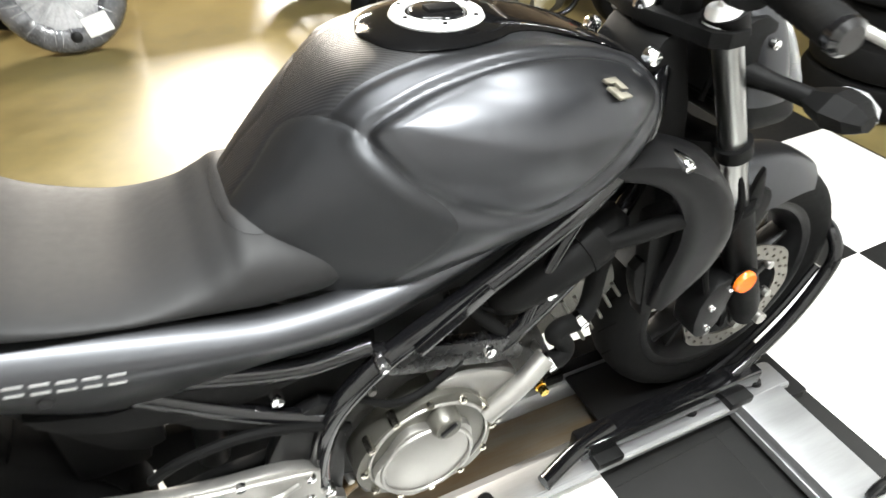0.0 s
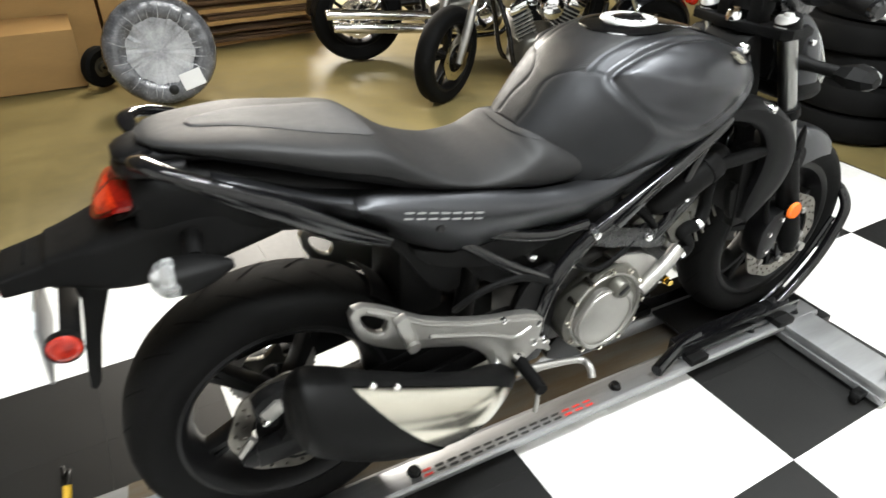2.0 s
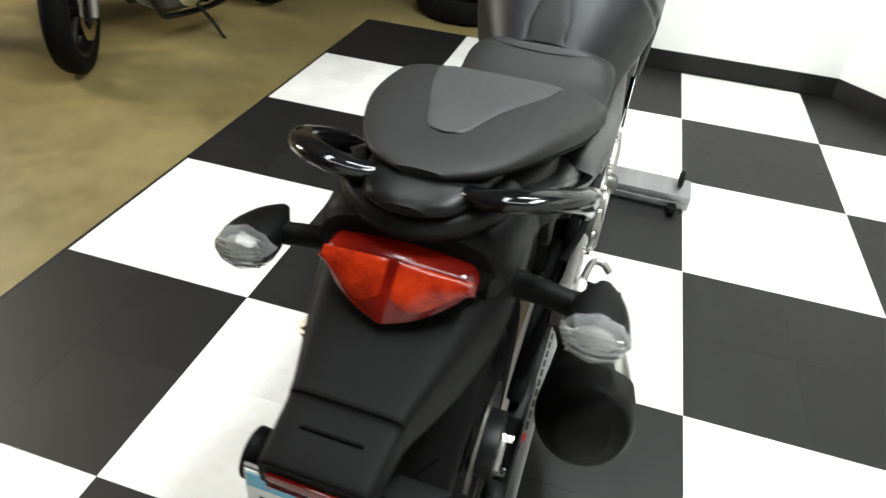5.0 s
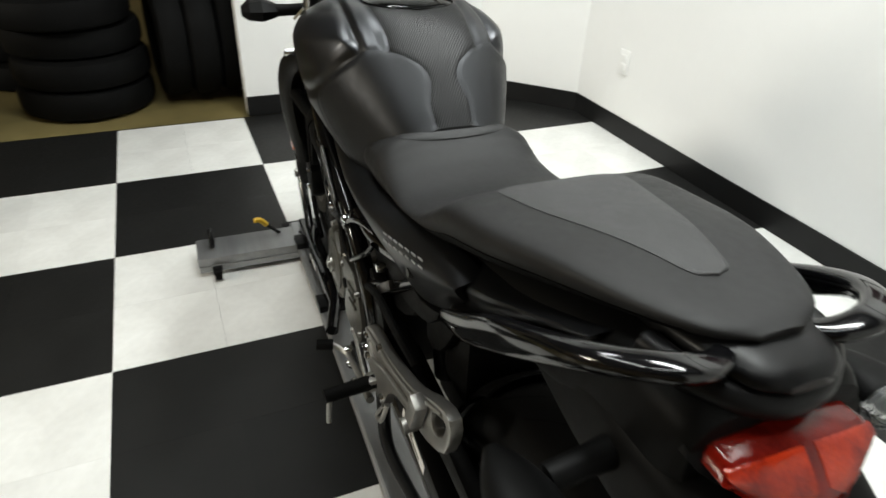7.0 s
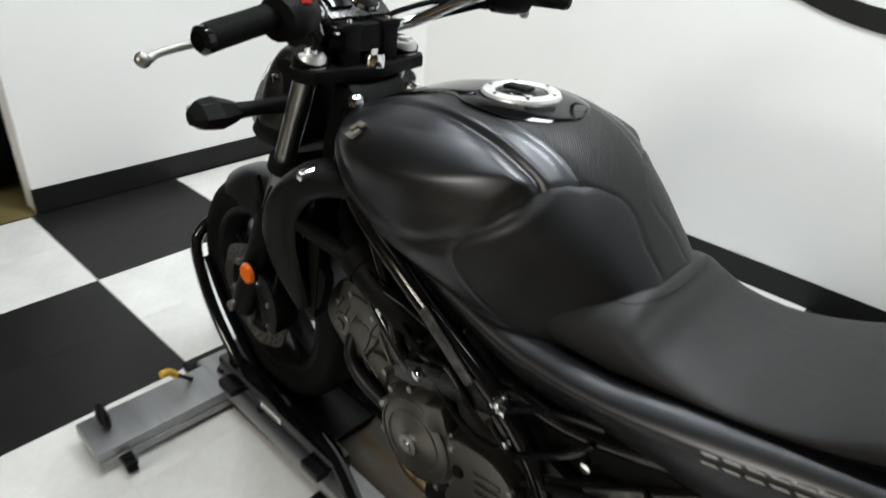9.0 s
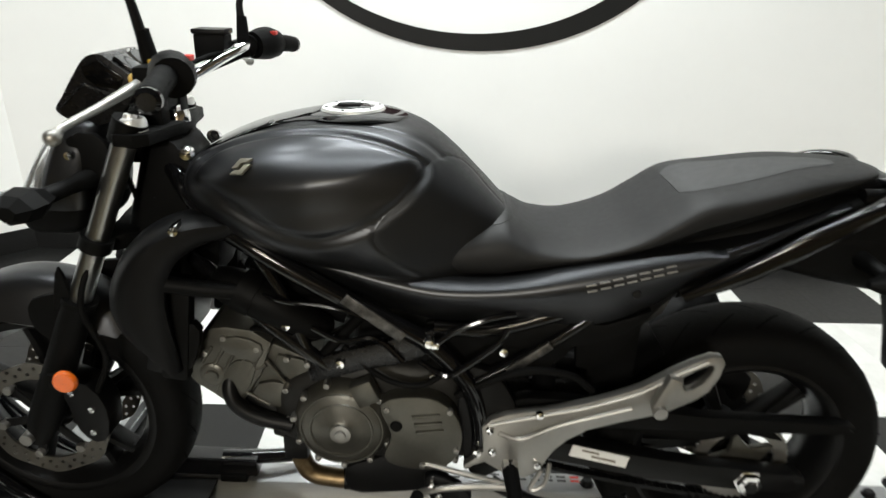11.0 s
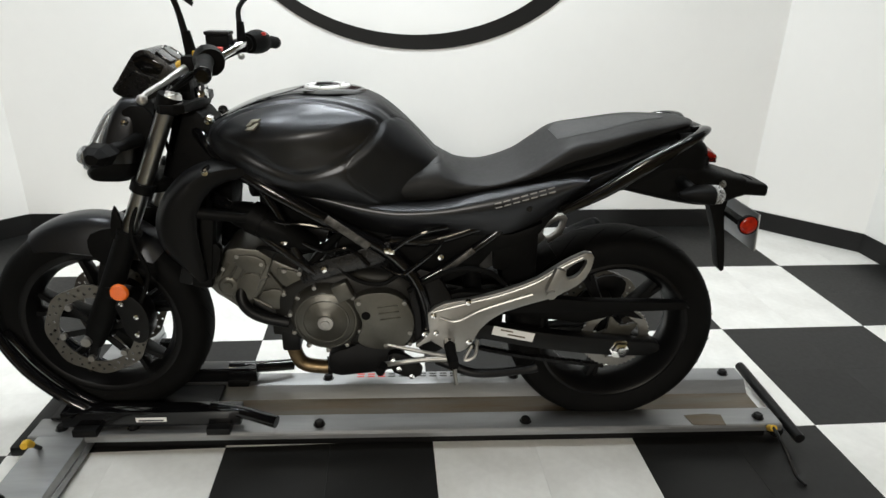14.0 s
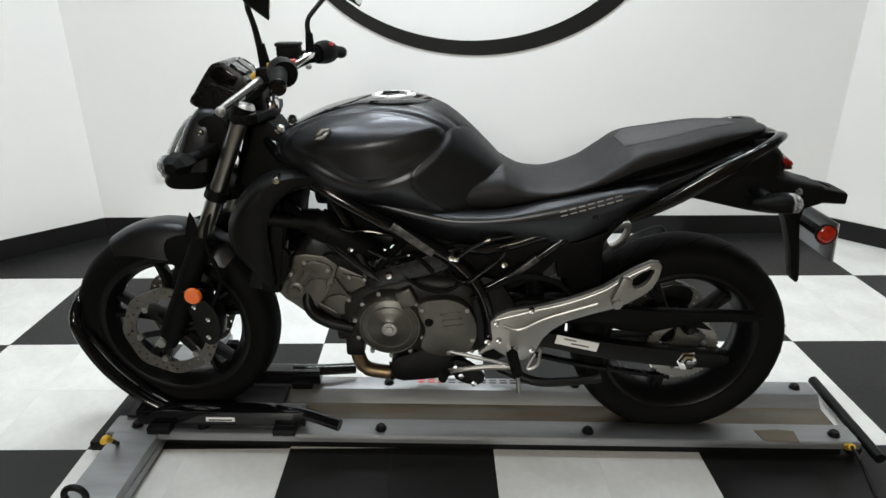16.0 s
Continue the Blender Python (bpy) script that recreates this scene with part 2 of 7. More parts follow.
def box_bm(c, s, bevel=0.003, rot=None, seg=2):
    bm = bmesh.new()
    bmesh.ops.create_cube(bm, size=1, matrix=Matrix.Translation(c) @ (rot or Matrix()) @ Matrix.Diagonal((*s, 1)))
    if bevel:
        bmesh.ops.bevel(bm, geom=bm.edges[:], offset=bevel, segments=seg, affect="EDGES", profile=0.6)
    return bm


def plate_bm(outline, y0, y1, bevel=0.003, holes=(), n=1, plane="xz"):
    """A flat outline in x and z, with holes, given the thickness from y0 to y1 and rounded edges."""
    bm = bmesh.new()
    loops = [spline([(*p, 0) for p in o], n, True) if n > 1 else [(*p, 0) for p in o] for o in (outline, *holes)]
    edges = []
    for lp in loops:
        put = {"xz": lambda p: (p[0], y0, p[1]), "xy": lambda p: (p[0], p[1], y0), "yz": lambda p: (y0, p[0], p[1])}[plane]
        vs = [bm.verts.new(put(p)) for p in lp]
        edges += [bm.edges.new((vs[i], vs[(i + 1) % len(vs)])) for i in range(len(vs))]
    bmesh.ops.triangle_fill(bm, edges=edges, use_beauty=True)
    ext = bmesh.ops.extrude_face_region(bm, geom=bm.faces[:])
    way = {"xz": (0, y1 - y0, 0), "xy": (0, 0, y1 - y0), "yz": (y1 - y0, 0, 0)}[plane]
    bmesh.ops.translate(bm, verts=[v for v in ext["geom"] if isinstance(v, bmesh.types.BMVert)], vec=way)
    bmesh.ops.recalc_face_normals(bm, faces=bm.faces)
    if bevel:
        rim = [e for e in bm.edges if len(e.link_faces) == 2 and e.calc_face_angle() > 1.0]
        bmesh.ops.bevel(bm, geom=rim, offset=bevel, segments=2, affect="EDGES", profile=0.6, clamp_overlap=True)
    return bm


def ball_bm(c, r, seg=16):
    r = r if hasattr(r, "__len__") else (r, r, r)
    bm = bmesh.new()
    bmesh.ops.create_uvsphere(bm, u_segments=seg, v_segments=max(6, seg * 2 // 3), radius=1, matrix=Matrix.Translation(c) @ Matrix.Diagonal((*r, 1)))
    return bm


def hull_rings(stations, n=5, seg=48):
    """A body along x. A station: x, top, bottom, half width, height of the greatest width, squareness above and below."""
    rings = []
    for x, zt, zb, hw, zw, et, eb in spline(stations, n):
        ring = []
        for j in range(seg):
            a = 2 * math.pi * j / seg
            c, s = math.cos(a), math.sin(a)
            e = et if s >= 0 else eb
            y = math.copysign(abs(c) ** e, c) * hw
            z = zw + (math.copysign(abs(s) ** e, s)) * ((zt - zw) if s >= 0 else (zw - zb))
            ring.append((x, y, z))
        rings.append(ring)
    return rings


def join(*bms):
    """Several bmeshes in one."""
    out = bms[0]
    for b in bms[1:]:
        me = bpy.data.meshes.new("tmp")
        b.to_mesh(me)
        b.free()
        out.from_mesh(me)
        bpy.data.meshes.remove(me)
    return out


def mirror(bm):
    """The same across the middle plane."""
    out = bm.copy()
    bmesh.ops.scale(out, vec=(1, -1, 1), verts=out.verts)
    bmesh.ops.reverse_faces(out, faces=out.faces)
    return out


def finish(name, bm, material, smooth=40):
    me = bpy.data.meshes.new(name)
    bm.to_mesh(me)
    bm.free()
    me.materials.append(material)
    if smooth:
        me.shade_smooth()
        me.set_sharp_from_angle(angle=radians(smooth))
    return new(name, me)


def part(name, bm, material, parent, label="", smooth=40):
    """One mesh under a thing or a part; its coordinates are those of the thing."""
    ob = finish(name, bm, material, smooth)
    ob.parent = parent
    if parent.type == "MESH":
        ob.location = (0, 0, 0)
    return tagged(ob, label)


def thing(name, label, category, m=None, group=""):
    ob = new(name)
    ob.empty_display_size = 0.1
    ob.matrix_world = m or Matrix()
    return tagged(ob, label, category, group)


def structure(name, bm, material, label="", category=""):
    return tagged(finish(name, bm, material), label, category, kind="structure")


def moved(bm, m):
    bmesh.ops.transform(bm, matrix=m, verts=bm.verts)
    return bm

# ---- the setting ----
T = 0.6096                                   # two vinyl tiles
structure("ground", box_bm((-3, -3, -0.06), (26, 26, 0.1), 0), M_CONCRETE, "polished tan-brown concrete slab, shiny under the lamps", "floor")


def wall_run(name, a, b, z0, z1, thick, material, label, category, lift=0.0, bevel=0.0):
    """A wall from a to b; its face is on the line, the thickness to its left."""
    a, b = Vector((*a, 0)), Vector((*b, 0))
    d = (b - a).normalized()
    n = Vector((-d.y, d.x, 0))
    bm = bmesh.new()
    vs = []
    for z in (z0, z1):
        for p in (a - n * lift, b - n * lift, b + n * thick, a + n * thick):
            vs.append(bm.verts.new((p.x, p.y, z)))
    for f in ((0, 1, 2, 3), (4, 5, 6, 7), (0, 1, 5, 4), (1, 2, 6, 5), (2, 3, 7, 6), (3, 0, 4, 7)):
        bm.faces.new([vs[i] for i in f])
    bmesh.ops.recalc_face_normals(bm, faces=bm.faces)
    return structure(name, bm, material, label, category)


CORNERS = [(-3.675, 0.03), (-3.675, 1.375), (-3.235, 1.795), (0.735, 1.795), (1.15, 1.375), (1.15, 0.03)]
WALLS = ["wall_front", "wall_corner_1", "wall_back", "wall_corner_2", "wall_rear"]
for i, name in enumerate(WALLS):
    a, b = CORNERS[i], CORNERS[i + 1]
    wall_run(name, a, b, 0.0, 3.1, 0.11, M_WALL, "white painted showroom wall", "wall")
    wall_run("baseboard_%d" % (i + 1), a, b, 0.001, 0.105, 0.02, M_BASE, "black rubber baseboard along the wall", "baseboard", lift=0.006)
structure("ceiling", box_bm((-3, -4, 3.15), (14, 16.2, 0.1), 0), M_CEIL, "plain dark ceiling", "ceiling")
structure("wall_far_1", box_bm((-10, -4, 1.5), (0.2, 16, 3.4), 0), M_FARWALL, "dim warehouse wall", "wall")
structure("wall_far_2", box_bm((4, -4, 1.5), (0.2, 16, 3.4), 0), M_FARWALL, "dim warehouse wall", "wall")
structure("wall_far_3", box_bm((-3, -12, 1.5), (14, 0.2, 3.4), 0), M_FARWALL, "dim warehouse wall", "wall")
structure("wall_far_4", box_bm((-3, 4, 1.5), (14, 0.2, 3.4), 0), M_FARWALL, "dim warehouse wall", "wall")

# the sign on the back wall: an oval band with block shapes inside
sign = thing("wall_sign", "black oval ring sign with dark maroon blocks on white wall", "sign", Matrix.Translation((-1.19, 1.795, 1.655)))
ring = [(0.93 * math.cos(a), 0.690 * math.sin(a)) for a in np.linspace(0, 2 * math.pi, 96, endpoint=False)]
hole = [(0.862 * math.cos(a) - 0.022, 0.624 * math.sin(a) + 0.004) for a in np.linspace(0, 2 * math.pi, 96, endpoint=False)]
part("oval_band", plate_bm(ring, -0.006, -0.001, 0, [hole]), M_BASE, sign, "glossy black oval band")
for x, w in ((-0.345, 0.37), (-0.005, 0.22), (0.275, 0.25)):
    part("block", plate_bm([(x - w / 2, -0.02), (x - w / 2, -0.385), (x - w / 2 + 0.03, -0.415), (x + w / 2 - 0.03, -0.415), (x + w / 2, -0.385), (x + w / 2, -0.02)], -0.007, -0.001, 0.002), M_MAROON, sign)

outlet = thing("wall_outlet", "white plastic power outlet on the white wall", "outlet", Matrix.Translation((-2.873, 1.793, 0.38)))
part("cover_plate", box_bm((0, -0.004, 0), (0.072, 0.008, 0.116), 0.003), M_LABEL, outlet)
for dz in (-0.022, 0.022):
    part("socket", box_bm((0, -0.009, dz), (0.034, 0.004, 0.028), 0.0015), M_WALL, outlet)

# ---- the aluminium dolly under the motorcycle ----
BIKE = Matrix.Translation((-1.3, 0.112, 0)) @ pose(0, 0, 0, 0, 0, -1.72) @ Matrix.Translation((1.3, 0, 0))
dolly = thing("motorcycle_dolly", "scuffed aluminium motorcycle dolly with black casters on the checkered floor", "dolly", BIKE)
for s in (-1, 1):
    edge = 0.088 if s > 0 else 0.073
    rail = [(s * 0.156, 0.048), (s * 0.156, 0.065), (s * 0.151, 0.070), (s * edge, 0.070), (s * (edge - 0.006), 0.066), (s * 0.052, 0.034), (s * 0.052, 0.028), (s * 0.120, 0.028), (s * 0.128, 0.048)]
    bm = bmesh.new()
    a = [bm.verts.new((-2.36, y, z)) for y, z in rail]
    b = [bm.verts.new((-0.165, y, z)) for y, z in rail]
    for i in range(len(rail)):
        bm.faces.new((a[i], a[(i + 1) % len(rail)], b[(i + 1) % len(rail)], b[i]))
    bm.faces.new(a), bm.faces.new(b)
    bmesh.ops.recalc_face_normals(bm, faces=bm.faces)
    bmesh.ops.bevel(bm, geom=bm.edges[:], offset=0.002, segments=2, affect="EDGES")
    rl = part("side_rail", bm, M_ALU, dolly)
    part("rail_foot", box_bm((-1.255, s * 0.118, 0.016), (2.12, 0.012, 0.024), 0.002), M_BLACKSTEEL, rl, "dark runner under the rail")
    for x in (-2.28, -2.08, -1.55, -0.94, -0.225):
        part("bolt", lathe_bm([(0.0001, 0.014), (0.010, 0.014), (0.014, 0.010), (0.014, 0.001), (0.018, 0.0005), (0.0001, 0)], (x, s * 0.118, 0.070), "z", 12), M_BLACKSTEEL, rl, "black hex bolt")
part("track", box_bm((-1.262, 0, 0.0315), (2.19, 0.112, 0.008), 0.001), M_ALU_DIRTY, dolly, "brown-stained wheel track")
bar = part("crossbar", box_bm((-2.268, 0.0, 0.052), (0.132, 0.965, 0.034), 0.004), M_ALU, dolly)
part("bar_lip", box_bm((-2.202, 0.0, 0.028), (0.008, 0.962, 0.022), 0.002), M_ALU, bar)
part("rear_crossbar", tube_bm([(-0.128, -0.19, 0.045), (-0.118, 0.20, 0.045)], 0.016, 10, 1), M_BLACKSTEEL, dolly, "black round end bar")
part("front_crossbar", box_bm((-2.372, 0, 0.040), (0.05, 0.36, 0.03), 0.004), M_BLACKSTEEL, dolly)
for x, y in ((-2.184, -0.425), (-2.184, 0.425), (-0.17, -0.12), (-0.17, 0.12)):
    c = part("caster", box_bm((x, y, 0.032), (0.05, 0.03, 0.012), 0.002), M_BLACKSTEEL, dolly, "small black caster wheel")
    part("caster_wheel", lathe_bm([(0.004, -0.011), (0.018, -0.011), (0.020, -0.007), (0.020, 0.007), (0.018, 0.011), (0.004, 0.011)], (x + 0.012, y, 0.0215), "y", 20, True), M_RUBBER, c)
for y in (-0.43, 0.44):
    part("tie_ring", tube_bm([(-2.288 + 0.028 * math.cos(a), y, 0.094 + 0.028 * math.sin(a)) for a in np.linspace(0, 2 * math.pi, 10, endpoint=False)], 0.0085, 8, 2, True), M_BLACKSTEEL, dolly, "black round tie-down ring")
# brake levers with yellow grips
for rod, grip in (([(-2.30, -0.20, 0.07), (-2.294, -0.231, 0.104), (-2.290, -0.250, 0.125)], [(-2.292, -0.241, 0.115), (-2.288, -0.262, 0.138), (-2.284, -0.281, 0.142)]),
                  ([(-0.140, -0.090, 0.045), (-0.158, -0.108, 0.044), (-0.178, -0.125, 0.048)], [(-0.174, -0.121, 0.047), (-0.205, -0.155, 0.060), (-0.216, -0.178, 0.076), (-0.220, -0.196, 0.090)])):
    lv = part("brake_lever", tube_bm(rod, 0.006, 8), M_BLACKSTEEL, dolly)
    part("lever_grip", tube_bm(grip, 0.0095, 10), M_YELLOW, lv, "yellow plastic lever grip")
part("strap_end", tube_bm([(-0.220, -0.194, 0.089), (-0.226, -0.235, 0.088), (-0.215, -0.275, 0.055), (-0.198, -0.305, 0.012), (-0.190, -0.34, 0.008)], 0.005, 8), M_BLACKSTEEL, dolly, "black strap end hanging to the floor")
# stickers on the rails: unreadable red and dark print, a worn patch
for i in range(15):
    x = -1.445 + 0.034 * i
    mm = M_REDPRINT if i < 3 or i == 14 else M_DARKPRINT
    for dx, dy, w, h in ((0, 0.008, 0.023, 0.006), (0, -0.008, 0.023, 0.006)):
        part("printed_mark", box_bm((x + dx, 0.132 + dy * 0.85, 0.0706), (w, h, 0.0012), 0), mm, dolly)
part("worn_sticker", plate_bm([(-0.44, -0.150), (-0.34, -0.154), (-0.335, -0.105), (-0.38, -0.098), (-0.45, -0.104)], 0.0702, 0.0712, 0, plane="xy"), M_ALU_DIRTY, dolly, "torn yellowed sticker residue")

# the wheel chock: black tube cradle round the front wheel
chock = thing("wheel_chock", "black steel tube wheel chock clamped on the aluminium dolly", "wheel chock", BIKE)
for s in (-1, 1):
    part("side_tube", tube_bm([(-2.17, s * 0.105, 0.10), (-2.26, s * 0.10, 0.158), (-2.348, s * 0.096, 0.248), (-2.402, s * 0.090, 0.345), (-2.416, s * 0.082, 0.405), (-2.414, s * 0.05, 0.448), (-2.414, 0, 0.460)], 0.015, 10), M_GLOSS, chock)
    part("inner_tube", tube_bm([(-2.16, s * 0.075, 0.11), (-2.25, s * 0.072, 0.165), (-2.335, s * 0.07, 0.255), (-2.395, s * 0.07, 0.365)], 0.009, 8), M_GLOSS, chock)
    part("base_bar", box_bm((-2.02, s * 0.108, 0.108), (0.50, 0.05, 0.05), 0.006), M_GLOSS, chock)
    part("leg", tube_bm([(-1.86, s * 0.105, 0.125), (-1.77, s * 0.118, 0.118), (-1.665, s * 0.150, 0.105)], 0.018, 10), M_GLOSS, chock)
    for x in (-2.20, -1.83):
        part("clamp", box_bm((x, s * 0.118, 0.080), (0.066, 0.082, 0.022), 0.003), M_BLACKSTEEL, chock)
part("cradle_plate", box_bm((-2.10, 0, 0.0735), (0.46, 0.16, 0.008), 0.002), M_BLACKSTEEL, chock)
part("label", box_bm((-2.02, -0.134, 0.108), (0.085, 0.002, 0.014), 0), M_LABEL, chock, "small white printed sticker")
part("label_print", box_bm((-2.02, -0.1352, 0.106), (0.07, 0.001, 0.005), 0), M_DARKPRINT, chock)

# ---- the motorcycle ----
bike = thing("motorcycle", "satin graphite and black naked motorcycle on an aluminium dolly", "motorcycle", BIKE)


def both(name, make, material, parent=None, label=""):
    """A part on the left and the same on the right."""
    out = []
    for bm in (make(), mirror(make())):
        out.append(part(name, bm, material, parent or bike, label))
    return out


def rotor_bm(cx, cz, v, r0, r1, h, holes=24, rows=2):
    """A brake disc with drilled holes and a wavy rim."""
    k = 96
    rim = [(cx + (r1 + 0.003 * math.cos(8 * a)) * math.cos(a), cz + (r1 + 0.003 * math.cos(8 * a)) * math.sin(a)) for a in np.linspace(0, 2 * math.pi, k, endpoint=False)]
    cuts = [[(cx + r0 * math.cos(a), cz + r0 * math.sin(a)) for a in np.linspace(0, 2 * math.pi, 48, endpoint=False)]]
    for i in range(holes):
        for q in range(rows):
            a = 2 * math.pi * (i + 0.4 * q) / holes
            r = r0 + (r1 - r0) * (0.35 + 0.38 * q)
            cuts.append([(cx + r * math.cos(a) + 0.0042 * math.cos(b), cz + r * math.sin(a) + 0.0042 * math.sin(b)) for b in np.linspace(0, 2 * math.pi, 8, endpoint=False)])
    return plate_bm(rim, v - h, v + h, 0, cuts)


def spoke_bm(cx, cz, a, r0, r1, w0, w1, d0, d1, fork=0.0):
    """A cast spoke from the hub to the rim."""
    rings = []
    for t in np.linspace(0, 1, 6):
        r = r0 + (r1 - r0) * t
        w, d = w0 + (w1 - w0) * t, d0 + (d1 - d0) * t
        aa = a + fork * t
        c = Vector((cx + r * math.cos(aa), 0, cz + r * math.sin(aa)))
        side = Vector((-math.sin(aa), 0, math.cos(aa)))
        rings.append([c + side * w * sx + Vector((0, d * sy, 0)) for sx, sy in ((1, 0.6), (0.6, 1), (-0.6, 1), (-1, 0.6), (-1, -0.6), (-0.6, -1), (0.6, -1), (1, -0.6))])
    return grid_bm(rings)


def bike_wheel(name, cx, cz, r, width, spokes, label, owner=None, rim_mat=None, tread=True, r_rim=0.216, phase=0.35, split=0.17):
    owner = owner or bike
    hub = part(name, lathe_bm([(0.012, -0.06), (0.035, -0.06), (0.042, -0.045), (0.034, -0.02), (0.034, 0.02), (0.042, 0.045), (0.035, 0.06), (0.012, 0.06)], (cx, 0, cz), "y", 32, True), M_BLACKSTEEL, owner, label)
    w = width / 2
    half = [(r_rim - 0.004, 0.80 * w), (r_rim + 0.012, 0.90 * w), (r - 0.055, 0.995 * w), (r - 0.036, w), (r - 0.022, 0.93 * w), (r - 0.010, 0.72 * w), (r - 0.003, 0.42 * w), (r, 0.0)]
    prof = [(a, -b) for a, b in half] + [(a, b) for a, b in half[-2::-1]]
    tyre = part("tyre", lathe_bm(prof, (cx, 0, cz), "y", 96), M_RUBBER, hub, "black road tyre")
    rim = [(r_rim + 0.004, -0.86 * w), (r_rim - 0.004, -0.88 * w), (r_rim - 0.014, -0.80 * w), (r_rim - 0.022, -0.5 * w), (r_rim - 0.034, -0.2 * w), (r_rim - 0.034, 0.2 * w), (r_rim - 0.022, 0.5 * w), (r_rim - 0.014, 0.80 * w), (r_rim - 0.004, 0.88 * w), (r_rim + 0.004, 0.86 * w)]
    part("rim", lathe_bm(rim, (cx, 0, cz), "y", 72), rim_mat or M_BLACKSTEEL, hub)
    for i in range(spokes):
        a = 2 * math.pi * i / spokes + phase
        for q in (-1, 1):
            part("spoke", spoke_bm(cx, cz, a, 0.030, r_rim - 0.026, 0.013, 0.010, 0.030, 0.020, split * q), rim_mat or M_BLACKSTEEL, hub)
    if tread:
        # slanted rain grooves: thin dark inlays in the tread
        for q in (-1, 1):
            bm = bmesh.new()
            strip = []
            for t in np.linspace(0, 1, 5):
                a = 0.20 * t + (0.14 if q > 0 else 0)
                y = q * w * (0.12 + 0.62 * t)
                rr = r - 0.0085 * (y / w / 0.72) ** 2 + 0.0006
                strip.append([bm.verts.new((rr * math.cos(a + e), y, rr * math.sin(a + e))) for e in (-0.009, 0.009)])
            for j in range(4):
                bm.faces.new((strip[j][0], strip[j][1], strip[j + 1][1], strip[j + 1][0]))
            first = part("tread_groove", bm, M_GROOVE, hub)
            first.matrix_local = Matrix.Translation((cx, 0, cz))
            for i in range(1, 22):
                ob = new("tread_groove", first.data)
                ob.parent = hub
                ob.matrix_local = Matrix.Translation((cx, 0, cz)) @ pose(0, 0, 0, 0, 360 * i / 22, 0)
    return hub


RX, RZ, FX, FZ = -0.693, 0.341, -2.147, 0.368
rear = bike_wheel("rear_wheel", RX, RZ, 0.305, 0.162, 5, "black five-spoke rear wheel with a wide road tyre", phase=-0.489, split=0.06)
part("brake_disc", rotor_bm(RX, RZ, 0.085, 0.085, 0.128, 0.0025, 22), M_DISC, rear, "drilled steel rear brake disc")
part("disc_carrier", lathe_bm([(0.02, 0.078), (0.078, 0.082), (0.078, 0.087), (0.02, 0.09)], (RX, 0, RZ), "y", 24, True), M_BLACKSTEEL, rear)
teeth = [(RX + rr * math.cos(a), RZ + rr * math.sin(a)) for i, a in enumerate(np.linspace(0, 2 * math.pi, 180, endpoint=False)) for rr in ((0.100 if i % 4 < 2 else 0.0955),)]
part("sprocket", plate_bm(teeth, -0.088, -0.082, 0, [[(RX + 0.070 * math.cos(a), RZ + 0.070 * math.sin(a)) for a in np.linspace(0, 2 * math.pi, 40, endpoint=False)]]), M_ALLOY, rear, "silver rear sprocket")
part("sprocket_carrier", plate_bm([(RX + (0.073 if i % 2 else 0.038) * math.cos(a), RZ + (0.073 if i % 2 else 0.038) * math.sin(a)) for i, a in enumerate(np.linspace(0, 2 * math.pi, 10, endpoint=False))], -0.094, -0.080, 0.002, n=3), M_CAST, rear)
part("axle_nut", lathe_bm([(0.0005, -0.156), (0.013, -0.156), (0.015, -0.152), (0.024, -0.150), (0.026, -0.142), (0.030, -0.141), (0.030, -0.12)], (RX, 0, RZ - 0.012), "y", 6), M_CHROME, rear, "chrome axle nut")

front = bike_wheel("front_wheel", FX, FZ, 0.294, 0.116, 5, "black five-spoke front wheel held by the chock")
for s in (-1, 1):
    part("brake_disc", rotor_bm(FX, FZ, s * 0.075, 0.100, 0.136, 0.0025, 26), M_DISC, front, "drilled steel front brake disc")
    for i in range(6):
        a = 2 * math.pi * i / 6 + 0.2
        part("disc_button", lathe_bm([(0.0005, s * 0.083), (0.009, s * 0.083), (0.010, s * 0.078), (0.010, s * 0.066)], (FX + 0.094 * math.cos(a), 0, FZ + 0.094 * math.sin(a)), "y", 10), M_ALLOY, front)
        part("disc_arm", box_bm((FX + 0.064 * math.cos(a), s * 0.070, FZ + 0.064 * math.sin(a)), (0.068, 0.006, 0.018), 0.002, pose(0, 0, 0, 0, -math.degrees(a), 0)), M_BLACKSTEEL, front)
part("axle", lathe_bm([(0.0005, -0.145), (0.013, -0.145), (0.013, 0.145), (0.0005, 0.145)], (FX, 0, FZ), "y", 20), M_ALLOY, front)

# fork: rake about 26 degrees
RAKE = Vector((-1.846, 0, 1.02)) - Vector((FX + 0.012, 0, FZ))


def on_fork(t, y, dx=0.0):
    p = Vector((FX + 0.012, 0, FZ)) + RAKE * t
    return (p.x + dx, y, p.z)


